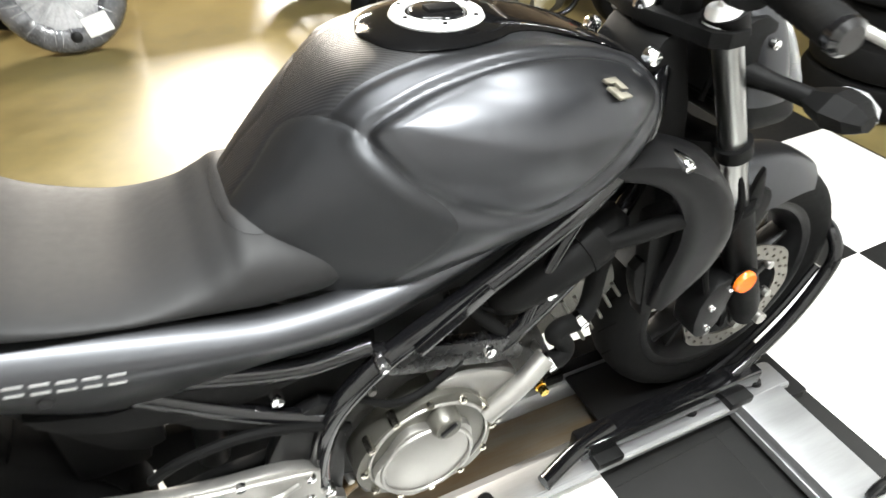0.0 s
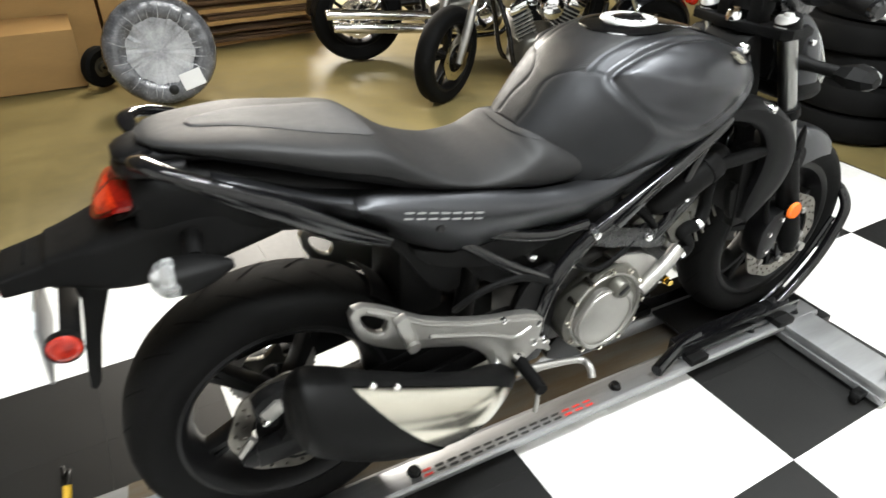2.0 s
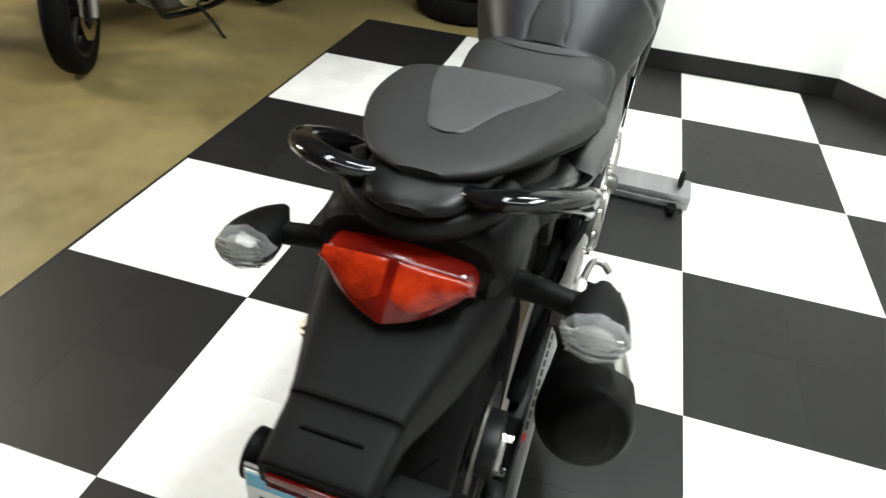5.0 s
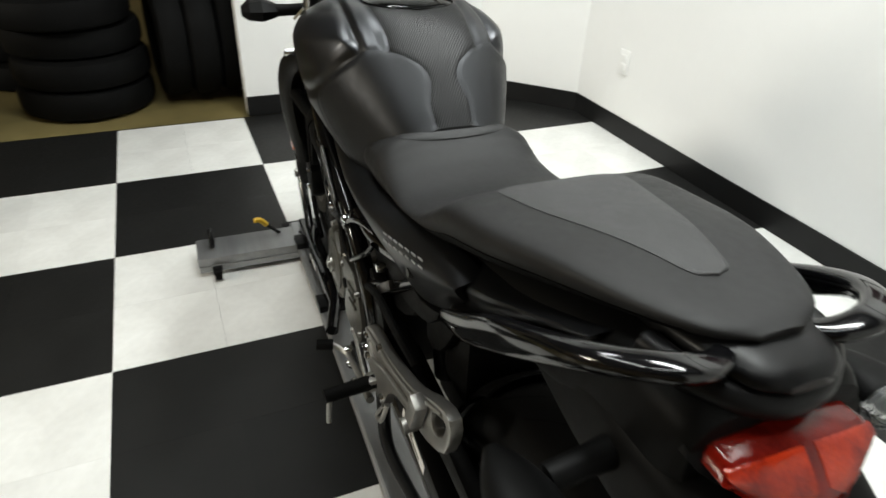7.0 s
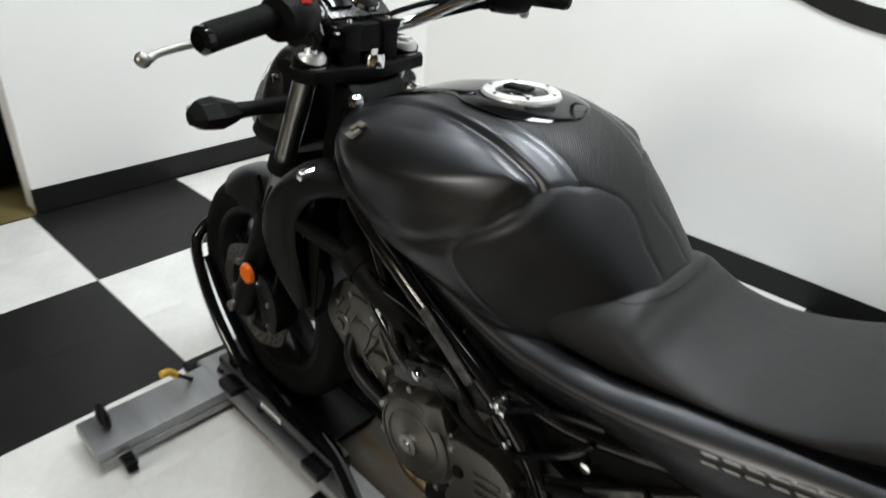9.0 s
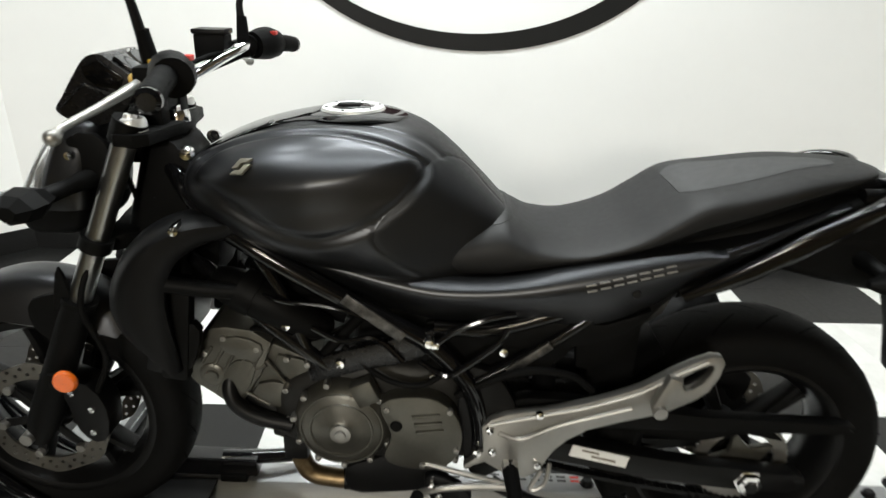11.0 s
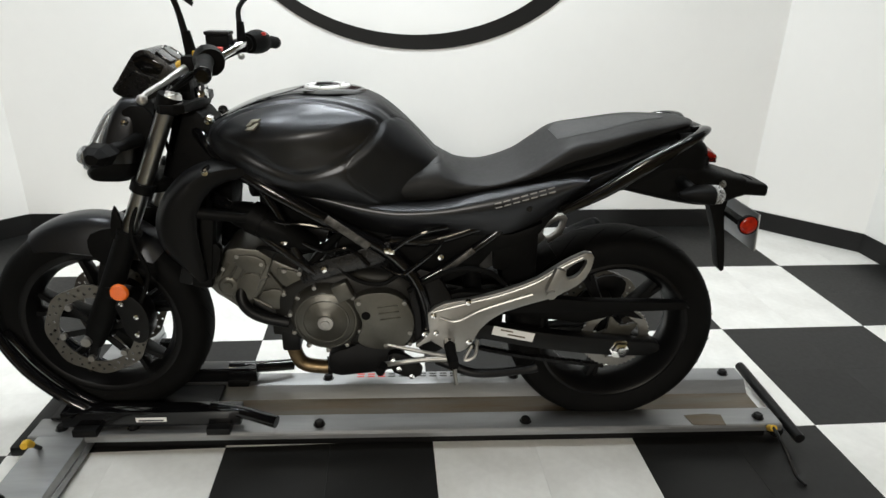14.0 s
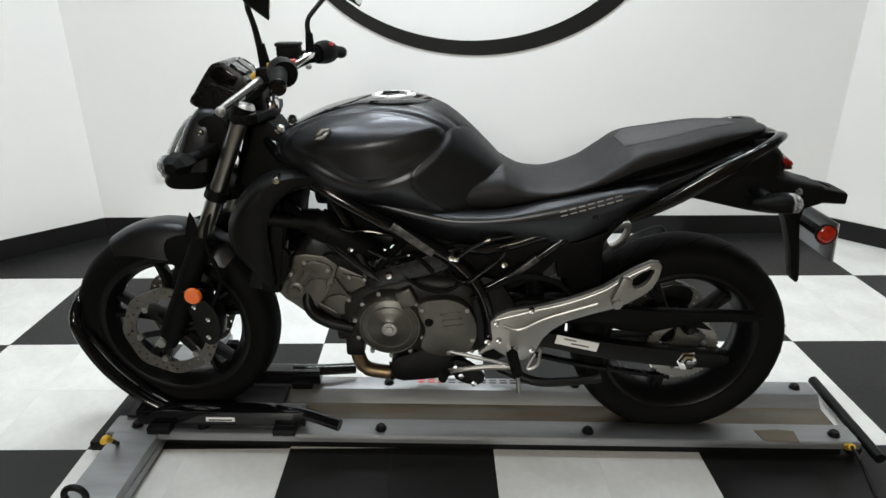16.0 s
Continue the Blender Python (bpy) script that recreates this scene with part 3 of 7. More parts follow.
for s in (-1, 1):
    leg = part("fork_leg", tube_bm([on_fork(-0.03, s * 0.108), on_fork(0.06, s * 0.108), on_fork(0.22, s * 0.106), on_fork(0.42, s * 0.104), on_fork(0.47, s * 0.104)], (0.024, 0.032, 0.030, 0.029, 0.031), 16), M_MATTE, bike, "black fork lower leg")
    part("fork_tube", tube_bm([on_fork(0.46, s * 0.104), on_fork(0.975, s * 0.104)], 0.0205, 20, 1), M_TUBE, leg, "polished fork tube")
    part("dust_seal", tube_bm([on_fork(0.455, s * 0.104), on_fork(0.472, s * 0.104)], 0.032, 18, 1), M_RUBBER, leg)
    part("fork_cap", lathe_bm([(0.0005, 0.012), (0.010, 0.012), (0.012, 0.006), (0.022, 0.005), (0.025, 0.0), (0.025, -0.02)], on_fork(0.988, s * 0.104), "z", 20), M_BRIGHT, leg, "silver fork top cap")
    part("reflector", lathe_bm([(0.0005, s * 0.010), (0.020, s * 0.010), (0.0235, s * 0.005), (0.0235, 0)], (-2.030, s * 0.152, 0.522), "y", 24), M_ORANGE, leg, "round orange side reflector")
    part("reflector_stay", box_bm((-2.045, s * 0.142, 0.515), (0.05, 0.012, 0.03), 0.004), M_MATTE, leg)
    cal = part("brake_caliper", plate_bm([(-2.075, 0.50), (-2.015, 0.49), (-1.985, 0.44), (-1.99, 0.37), (-2.02, 0.35), (-2.05, 0.38), (-2.06, 0.44)], s * 0.062, s * 0.122, 0.008, n=2), M_BLACKSTEEL, leg, "black two-piston brake caliper")
    for x, z in ((-2.045, 0.474), (-2.012, 0.435), (-2.018, 0.38)):
        part("caliper_bolt", lathe_bm([(0.0005, s * 0.129), (0.007, s * 0.128), (0.008, s * 0.120)], (x, 0, z), "y", 8), M_CHROME, cal)
    part("brake_hose", tube_bm([(-2.0, s * 0.112, 0.47), (-1.965, s * 0.118, 0.56), (-1.985, s * 0.128, 0.68), (-1.93, s * 0.10, 0.82), (-1.88, s * 0.06, 0.96)], 0.006, 8), M_RUBBER, leg)
part("top_clamp", join(plate_bm([(-1.882, -0.118), (-1.868, -0.136), (-1.835, -0.138), (-1.815, -0.122), (-1.805, -0.06), (-1.796, -0.03), (-1.796, 0.03), (-1.805, 0.06), (-1.815, 0.122), (-1.835, 0.138), (-1.868, 0.136), (-1.882, 0.118), (-1.868, 0.05), (-1.868, -0.05)], 0.974, 0.996, 0.004, plane="xy"), *[tube_bm([on_fork(0.935, q * 0.104), on_fork(0.990, q * 0.104)], 0.0285, 28, 1) for q in (-1, 1)]), M_MATTE, bike, "black upper triple clamp")
part("stem_nut", lathe_bm([(0.0005, 0.026), (0.012, 0.026), (0.016, 0.014), (0.022, 0.012), (0.022, 0)], (-1.842, 0, 0.994), "z", 20), M_BLACKSTEEL, bike)
part("head_gusset", plate_bm([(-1.90, 0.755), (-1.845, 0.962), (-1.80, 0.965), (-1.765, 0.90), (-1.74, 0.80), (-1.76, 0.70), (-1.84, 0.70)], -0.062, 0.062, 0.012, n=2), M_MATTE, bike, "black frame gusset behind the steering head")
part("lower_clamp", join(plate_bm([(-1.975, -0.085), (-1.925, -0.085), (-1.885, -0.04), (-1.885, 0.04), (-1.925, 0.085), (-1.975, 0.085), (-1.96, 0)], 0.765, 0.795, 0.006, plane="xy", n=2), *[tube_bm([on_fork(0.630, q * 0.104), on_fork(0.665, q * 0.104)], 0.029, 24, 1) for q in (-1, 1)]), M_MATTE, bike, "black lower triple clamp")
part("steering_head", tube_bm([(-1.905, 0, 0.76), (-1.835, 0, 0.982)], 0.036, 20, 1), M_MATTE, bike)
part("ignition_lock", join(lathe_bm([(0.0005, 0.03), (0.017, 0.03), (0.020, 0.024), (0.020, 0.008)], (-1.813, 0.0, 0.984), "z", 20), box_bm((-1.813, 0, 1.017), (0.004, 0.016, 0.008), 0.001)), M_CHROME, bike, "chrome ignition lock")

# front fender
rings = []
for a in np.linspace(radians(48), radians(120), 26):
    t = (math.degrees(a) - 48) / 72
    w = 0.060 + 0.014 * math.sin(math.pi * t)
    r0 = 0.306 + 0.014 * math.sin(math.pi * t)
    ring = []
    for q in np.linspace(-1, 1, 15):
        drop = 0.045 * abs(q) ** 3.2 + (0.05 * abs(q) ** 6) * math.sin(math.pi * t)
        ring.append((FX + (r0 - drop) * math.cos(a), q * w, FZ + (r0 - drop) * math.sin(a)))
    for q in np.linspace(1, -1, 15):
        drop = 0.045 * abs(q) ** 3.2 + (0.05 * abs(q) ** 6) * math.sin(math.pi * t) + 0.004
        ring.append((FX + (r0 - drop) * math.cos(a), q * (w - 0.004), FZ + (r0 - drop) * math.sin(a)))
    rings.append(ring)
fend = part("front_fender", grid_bm(rings), M_SATIN, bike, "satin graphite front fender")
for s in (-1, 1):
    part("fender_side", plate_bm([(-2.11, 0.655), (-2.02, 0.675), (-1.985, 0.66), (-2.02, 0.58), (-2.055, 0.52), (-2.085, 0.56), (-2.12, 0.60)], s * 0.070, s * 0.084, 0.005, n=3), M_MATTE, fend)
    part("fender_fin", plate_bm([(-2.035, 0.70), (-2.02, 0.745), (-2.008, 0.70), (-2.012, 0.655), (-2.04, 0.66)], s * 0.112, s * 0.122, 0.003, n=2), M_MATTE, fend)

# headlight, instrument pod
def upright_body(rows, e=0.45, seg=40, n=4):
    """A body built up along z. A row: z, foremost x, rearmost x, half width."""
    rings = []
    for z, xf, xr, hw in spline(rows, n):
        c, h = (xf + xr) / 2, (xr - xf) / 2
        rings.append([(c + h * math.copysign(abs(math.cos(a)) ** e, math.cos(a)), hw * math.copysign(abs(math.sin(a)) ** e, math.sin(a)), z) for a in np.linspace(0, 2 * math.pi, seg, endpoint=False)])
    return grid_bm(rings)


lamp = part("headlight", upright_body([(0.838, -2.070, -1.952, 0.096), (0.862, -2.060, -1.948, 0.099), (0.900, -2.044, -1.942, 0.099), (0.940, -2.026, -1.934, 0.096), (0.975, -2.008, -1.926, 0.088), (0.998, -1.990, -1.926, 0.072), (1.006, -1.974, -1.940, 0.050)], 0.55), M_SATIN, bike, "satin graphite headlight shell with clear lens")
part("lamp_chin", upright_body([(0.787, -2.052, -2.020, 0.045), (0.794, -2.086, -1.990, 0.078), (0.806, -2.098, -1.968, 0.090), (0.822, -2.096, -1.958, 0.096), (0.845, -2.074, -1.950, 0.097)], 0.5), M_MATTE, lamp, "matte black chin under the lens")
part("lens", upright_body([(0.818, -2.100, -2.06, 0.070), (0.830, -2.110, -2.05, 0.080), (0.858, -2.100, -2.04, 0.086), (0.890, -2.080, -2.03, 0.086), (0.930, -2.055, -2.01, 0.082), (0.962, -2.032, -2.00, 0.072), (0.975, -2.020, -1.995, 0.050)], 0.7), M_CLEAR, lamp, "clear headlight lens")
for s in (-1, 1):
    part("lamp_bolt", lathe_bm([(0.0005, s * 0.106), (0.007, s * 0.105), (0.008, s * 0.096)], (-1.968, 0, 0.948), "y", 10), M_CHROME, lamp)
    part("lamp_ear", plate_bm([(-1.975, 0.975), (-1.925, 0.985), (-1.900, 0.950), (-1.915, 0.900), (-1.965, 0.905)], s * 0.078, s * 0.092, 0.005, n=2), M_MATTE, lamp, "black lamp bracket")
shape = plate_bm([(-2.000, 1.018), (-1.984, 1.040), (-1.950, 1.086), (-1.930, 1.108), (-1.906, 1.112), (-1.888, 1.102), (-1.856, 1.078), (-1.846, 1.064), (-1.872, 1.026), (-1.898, 1.004), (-1.940, 0.992), (-1.982, 1.003)], -0.066, 0.066, 0.010, n=3)
for v in shape.verts:
    v.co.y *= 1 - 1.6 * max(0.0, -1.94 - v.co.x) - 1.2 * max(0.0, v.co.z - 1.07)
pod = part("instrument_pod", shape, M_SEMI, bike, "black instrument pod")
for s in (-1, 1):
    part("pod_window", plate_bm([(-1.938, 1.092), (-1.908, 1.104), (-1.868, 1.076), (-1.880, 1.056), (-1.918, 1.060), (-1.934, 1.074)], s * 0.060, s * 0.0685, 0.003), M_TRIM, pod, "glossy side panel of the pod")
    part("pod_edge", tube_bm([(-1.990, s * 0.060, 1.022), (-1.945, s * 0.067, 1.060), (-1.925, s * 0.067, 1.058), (-1.875, s * 0.067, 1.040)], 0.003, 8), M_SEMI, pod)
part("gauge_ring", lathe_bm([(0.026, 0.0), (0.029, 0.005), (0.032, 0.0)], (0, 0, 0), "z", 32, True), M_CHROME, pod).matrix_local = pose(-1.874, 0.028, 1.094, 0, 38, 0)
part("gauge_glass", lathe_bm([(0.0005, 0.004), (0.026, 0.003)], (0, 0, 0), "z", 32), M_GLOSS, pod).matrix_local = pose(-1.874, 0.028, 1.094, 0, 38, 0)
part("display", box_bm((0, 0, 0), (0.040, 0.045, 0.008), 0.003), M_GLOSS, pod).matrix_local = pose(-1.872, -0.034, 1.095, 0, 38, 0)

# handlebar
hbar = part("handlebar", tube_bm([(-1.694, -0.355, 1.100), (-1.712, -0.27, 1.110), (-1.745, -0.17, 1.105), (-1.822, -0.09, 1.056), (-1.838, 0, 1.046), (-1.822, 0.09, 1.056), (-1.745, 0.17, 1.105), (-1.712, 0.27, 1.110), (-1.694, 0.355, 1.100)], 0.0111, 12, 8), M_CHROME, bike, "chromed tubular handlebar")
part("bar_bridge", box_bm((-1.840, 0, 1.038), (0.038, 0.125, 0.046), 0.008), M_MATTE, hbar, "black handlebar clamp bridge")
for s in (-1, 1):
    part("bar_riser", join(box_bm((-1.836, s * 0.042, 1.028), (0.040, 0.034, 0.072), 0.006), box_bm((-1.836, s * 0.042, 1.058), (0.044, 0.040, 0.014), 0.004)), M_MATTE, hbar)
    part("riser_bolt", lathe_bm([(0.0005, 0.006), (0.005, 0.006), (0.006, 0.0)], (-1.828, s * 0.042, 1.064), "z", 10), M_CHROME, hbar)
    g = part("grip", tube_bm([(-1.689, s * 0.366, 1.097), (-1.691, s * 0.356, 1.099), (-1.701, s * 0.31, 1.105), (-1.712, s * 0.262, 1.110)], (0.0168, 0.0175, 0.0170, 0.0180), 18, 5), M_RUBBER, hbar, "ribbed black rubber grip")
    for t in np.linspace(0.08, 0.92, 9):
        a, b = Vector((-1.691, s * 0.356, 1.099)), Vector((-1.712, s * 0.262, 1.110))
        c = a.lerp(b, t)
        d = (b - a).normalized() * 0.002
        part("grip_rib", tube_bm([c - d, c + d], 0.0176, 14, 1), M_RUBBER, g)
    part("bar_end", tube_bm([(-1.686, s * 0.378, 1.096), (-1.687, s * 0.373, 1.0965), (-1.689, s * 0.364, 1.097)], (0.012, 0.0172, 0.0172), 18, 1), M_GLOSS, hbar)
    sw = part("switch_box", tube_bm([(-1.700, s * 0.262, 1.108), (-1.712, s * 0.235, 1.110), (-1.728, s * 0.20, 1.108)], (0.028, 0.033, 0.027), 16), M_MATTE, hbar, "black switch housing with small buttons")
    part("switch_button", box_bm((-1.690, s * 0.226, 1.132), (0.012, 0.016, 0.008), 0.002), M_REDPRINT, sw, "red switch button")
    part("switch_button", box_bm((-1.742, s * 0.222, 1.122), (0.010, 0.018, 0.012), 0.002), M_YELLOW, sw, "yellow switch button")
    part("lever", tube_bm([(-1.755, s * 0.205, 1.100), (-1.772, s * 0.24, 1.088), (-1.785, s * 0.30, 1.074), (-1.800, s * 0.37, 1.060), (-1.797, s * 0.390, 1.054)], (0.010, 0.008, 0.0065, 0.0055, 0.0065), 10, 5, squash=0.7), M_ALLOY, hbar, "polished lever")
    part("lever_ball", ball_bm((-1.799, s * 0.397, 1.053), 0.0105), M_ALLOY, hbar)
    part("lever_perch", join(box_bm((-1.752, s * 0.205, 1.101), (0.050, 0.046, 0.034), 0.010), tube_bm([(-1.735, s * 0.19, 1.108), (-1.730, s * 0.215, 1.109)], 0.021, 16, 1)), M_MATTE, hbar, "black lever clamp")
    stem = [(-1.762, s * 0.185, 1.110), (-1.768, s * 0.190, 1.150), (-1.775, s * 0.198, 1.205), (-1.782, s * 0.206, 1.240), (-1.772, s * 0.228, 1.258)] if s < 0 else [(-1.742, s * 0.185, 1.110), (-1.743, s * 0.190, 1.145), (-1.746, s * 0.198, 1.195), (-1.722, s * 0.222, 1.232), (-1.694, s * 0.250, 1.266)]
    m = part("mirror_stem", tube_bm(stem, (0.0095, 0.0085, 0.0068, 0.0066, 0.007), 10, 5), M_BLACKSTEEL, bike, "black mirror stem")
    tip = Vector(stem[-1])
    part("mirror_joint", ball_bm(tip, 0.012, 14), M_BLACKSTEEL, m)
    shape = [(-0.050, -0.014), (0.0, -0.030), (0.062, -0.055), (0.085, -0.02), (0.080, 0.035), (0.02, 0.056), (-0.045, 0.045), (-0.062, 0.012)]
    hm = Matrix.Translation(tip + Vector((0.052, s * 0.050, 0.018))) @ pose(0, 0, 0, 0, 6, s * -14)
    house = plate_bm([(s * p, q) for p, q in shape], -0.030, 0.010, 0.010, n=3, plane="yz")
    for v in house.verts:
        if v.co.x < -0.012:
            v.co.y *= 0.62
            v.co.z *= 0.62
    hd = part("mirror_head", house, M_MATTE, m, "black mirror housing")
    hd.matrix_local = hm
    part("mirror_glass", plate_bm([(s * p * 0.93, q * 0.92) for p, q in shape], 0.0102, 0.0115, 0, n=3, plane="yz"), M_CHROME, m, "silver mirror glass").matrix_local = hm
    part("mirror_boot", tube_bm([stem[0], (stem[1][0], stem[1][1], 1.165)], (0.0135, 0.010), 12, 1), M_RUBBER, m)
res = part("fluid_reservoir", box_bm((-1.796, 0.165, 1.108), (0.062, 0.05, 0.050), 0.006), M_MATTE, bike, "black brake fluid reservoir")
part("reservoir_lid", box_bm((-1.796, 0.165, 1.137), (0.066, 0.054, 0.010), 0.003), M_BLACKSTEEL, res)
for k, pts in enumerate(([(-1.745, -0.19, 1.09), (-1.80, -0.13, 1.05), (-1.90, -0.07, 0.98), (-1.89, -0.05, 0.86)], [(-1.745, 0.19, 1.09), (-1.81, 0.12, 1.06), (-1.93, 0.06, 1.0), (-1.90, 0.06, 0.86)],
        [(-1.73, 0.20, 1.10), (-1.80, 0.10, 1.09), (-1.86, 0.02, 1.03), (-1.84, 0.05, 0.88)], [(-1.73, -0.20, 1.10), (-1.84, -0.10, 1.03), (-1.90, 0.0, 0.97), (-1.85, -0.06, 0.86)])):
    part("control_cable", tube_bm(pts, 0.0048, 8), M_RUBBER, bike)

part("cable_sleeve", tube_bm([(-1.792, -0.186, 1.093), (-1.768, -0.206, 1.103)], 0.009, 12, 1), M_YELLOW, bike, "yellow plastic cable sleeve")

# front turn signals
for s in (-1, 1):
    st = part("turn_signal", tube_bm([(-1.945, s * 0.085, 0.905), (-1.960, s * 0.130, 0.902), (-1.974, s * 0.178, 0.899)], (0.019, 0.014, 0.015), 12), M_MATTE, bike, "black turn signal on a short stalk")
    bm = bmesh.new()
    c = Vector((-1.978, s * 0.212, 0.897))
    rings = []
    for out, k, fx in ((-0.046, 0.38, 0.0), (-0.030, 0.66, 0.0), (0.0, 1.0, -0.004), (0.030, 0.86, -0.006), (0.048, 0.42, -0.006)):
        rings.append([c + Vector((x * k + fx, s * out, z * k)) for x, z in ((-0.030, 0.014), (-0.014, 0.029), (0.016, 0.026), (0.038, 0.004), (0.020, -0.022), (-0.012, -0.029), (-0.030, -0.014))])
    part("signal_body", grid_bm(rings), M_MATTE, st, smooth=20)
    lens = []
    for dx, k in ((-0.026, 0.96), (-0.036, 0.92), (-0.046, 0.66), (-0.050, 0.25)):
        lens.append([c + Vector((dx, s * u * k, w * k)) for u, w in ((-0.034, 0.004), (-0.018, 0.022), (0.012, 0.025), (0.040, 0.012), (0.044, -0.008), (0.018, -0.024), (-0.018, -0.022))])
    part("signal_lens", grid_bm(lens), M_CLEAR, st, "clear signal lens", smooth=0)
    part("signal_bulb", ball_bm((-2.004, s * 0.216, 0.897), (0.006, 0.020, 0.012), 12), M_ALLOY, st)

# ---- tank ----
TANK = [(-1.793, 0.912, 0.872, 0.035, 0.895, 0.9, 0.9), (-1.768, 0.945, 0.835, 0.112, 0.897, 0.8, 0.85), (-1.70, 0.980, 0.800, 0.166, 0.900, 0.75, 0.8), (-1.62, 1.006, 0.770, 0.190, 0.893, 0.72, 0.8),
        (-1.53, 1.022, 0.745, 0.197, 0.886, 0.74, 0.8), (-1.44, 1.023, 0.716, 0.187, 0.880, 0.82, 0.78), (-1.37, 1.004, 0.692, 0.168, 0.872, 0.84, 0.75), (-1.31, 0.962, 0.685, 0.141, 0.854, 0.84, 0.7),
        (-1.25, 0.904, 0.695, 0.111, 0.820, 0.76, 0.7), (-1.212, 0.864, 0.715, 0.088, 0.794, 0.66, 0.7)]
# outlines over the side and shoulder: x, and height less distance from the middle
TEAR = spline([(-1.752, 0.800), (-1.738, 0.842), (-1.705, 0.872), (-1.63, 0.889), (-1.53, 0.890), (-1.455, 0.878), (-1.40, 0.860), (-1.356, 0.834), (-1.366, 0.780), (-1.402, 0.722), (-1.455, 0.676), (-1.52, 0.650), (-1.58, 0.656), (-1.645, 0.692), (-1.708, 0.748)], 6, True)
KNEE = spline([(-1.338, 0.868), (-1.315, 0.900), (-1.283, 0.910), (-1.245, 0.862), (-1.205, 0.81), (-1.205, 0.69), (-1.28, 0.63), (-1.34, 0.615), (-1.40, 0.630), (-1.436, 0.660), (-1.425, 0.700), (-1.392, 0.745), (-1.367, 0.80), (-1.350, 0.842)], 5, True)
BAND = spline([(-1.332, 0.884), (-1.365, 0.908), (-1.415, 0.922), (-1.475, 0.929), (-1.56, 0.934), (-1.66, 0.932), (-1.72, 0.915)], 6)
CREASE = spline([(-1.372, 0.836), (-1.425, 0.800), (-1.485, 0.762), (-1.565, 0.742), (-1.66, 0.745)], 6)


def line_distance(line, x, w, closed=False):
    a = np.array([p[:2] for p in line])
    b = np.roll(a, -1, 0)
    if not closed:
        a, b = a[:-1], b[:-1]
    p = np.array((x, w))
    d = b - a
    t = np.clip(((p - a) * d).sum(1) / (d * d).sum(1), 0, 1)
    near = np.hypot(*(a + d * t[:, None] - p).T)
    k = int(near.argmin())
    side = d[k][0] * (p - a[k])[1] - d[k][1] * (p - a[k])[0]
    return near[k], side


def edge_distance(loop, x, w):
    """Distance to a closed outline, positive inside."""
    a = np.array([p[:2] for p in loop])
    b = np.roll(a, -1, 0)
    cross = ((a[:, 1] > w) != (b[:, 1] > w)) & (x < (b[:, 0] - a[:, 0]) * (w - a[:, 1]) / (b[:, 1] - a[:, 1] + 1e-12) + a[:, 0])
    near = line_distance(loop, x, w, True)[0]
    return near if cross.sum() % 2 else -near


def tank_shape(x, y, z):
    """How far the sheet metal stands out from the plain body at a point."""
    w = z - abs(y)
    d = edge_distance(TEAR, x, w)
    k = edge_distance(KNEE, x, w)
    band, _ = line_distance(BAND, x, w)
    out = -0.0052 * math.exp(-((d - 0.002) / 0.0080) ** 2) + 0.0014 * math.exp(-((d + 0.013) / 0.010) ** 2)
    if d > -0.02:
        c, side = line_distance(CREASE, x, w)
        width = 0.080 if side < 0 else 0.050
        fade = min(1, max(0, (d + 0.002) / 0.03)) * min(1, max(0.0, (x + 1.74) / 0.20))
        out += 0.0115 * fade * max(0.0, 1 - (math.sqrt(c * c + 0.00003) - 0.005) / width)
    out -= 0.0028 * math.exp(-(band / 0.0115) ** 2)
    if x > -1.46:
        out -= 0.0014 * math.exp(-(k / 0.0036) ** 2) + 0.0005 * min(1, max(0, k / 0.02))
    return out


rings = [[Vector(p) for p in r] for r in hull_rings(TANK, 20, 232)]
shaped = []
for i, r in enumerate(rings):
    a, b = rings[max(i - 1, 0)], rings[min(i + 1, len(rings) - 1)]
    row = []
    for j, p in enumerate(r):
        nrm = (b[j] - a[j]).cross(r[(j + 1) % len(r)] - r[j - 1])
        nrm = nrm.normalized() if nrm.length > 1e-9 else Vector((0, 0, 0))
        if nrm.dot(Vector((0, p.y, p.z - 0.86))) < 0:
            nrm = -nrm
        edge = min(1, i / 4, (len(rings) - 1 - i) / 4)
        row.append(p + nrm * tank_shape(p.x, p.y, p.z) * edge)
    shaped.append(row)
rings = shaped
tank_bm = grid_bm(rings)
BAND_LINE = sorted((p[0], p[1]) for p in BAND)


def knee_side(p):
    return edge_distance(KNEE, p.x, p.z - abs(p.y)) if p.x > -1.47 else -1.0


def rear_side(p):
    if p.x < -1.50:
        return -1.0
    return max(p.x + 1.332, p.z - abs(p.y) - 0.004 - np.interp(p.x, [q[0] for q in BAND_LINE], [q[1] for q in BAND_LINE]))


def cut_along(bm, side):
    """Cuts the faces of a mesh where side() changes its sign, for a clean joint between two materials."""
    val = {v: side(v.co) for v in bm.verts}
    fresh = set()
    for e in list(bm.edges):
        a, b = e.verts
        if val[a] * val[b] < 0:
            nv = bmesh.utils.edge_split(e, a, val[a] / (val[a] - val[b]))[1]
            val[nv] = 0.0
            fresh.add(nv)
    for f in list(bm.faces):
        vs = [v for v in f.verts if v in fresh]
        if len(vs) == 2:
            bmesh.utils.face_split(f, vs[0], vs[1])


cut_along(tank_bm, knee_side)
cut_along(tank_bm, rear_side)
pad_bm = tank_bm.copy()


def in_pad(f):
    c = f.calc_center_median()
    return c.x > -1.46 and c.z > 0.70 and abs(c.y) > 0.004 and edge_distance(KNEE, c.x, c.z - abs(c.y)) > 0


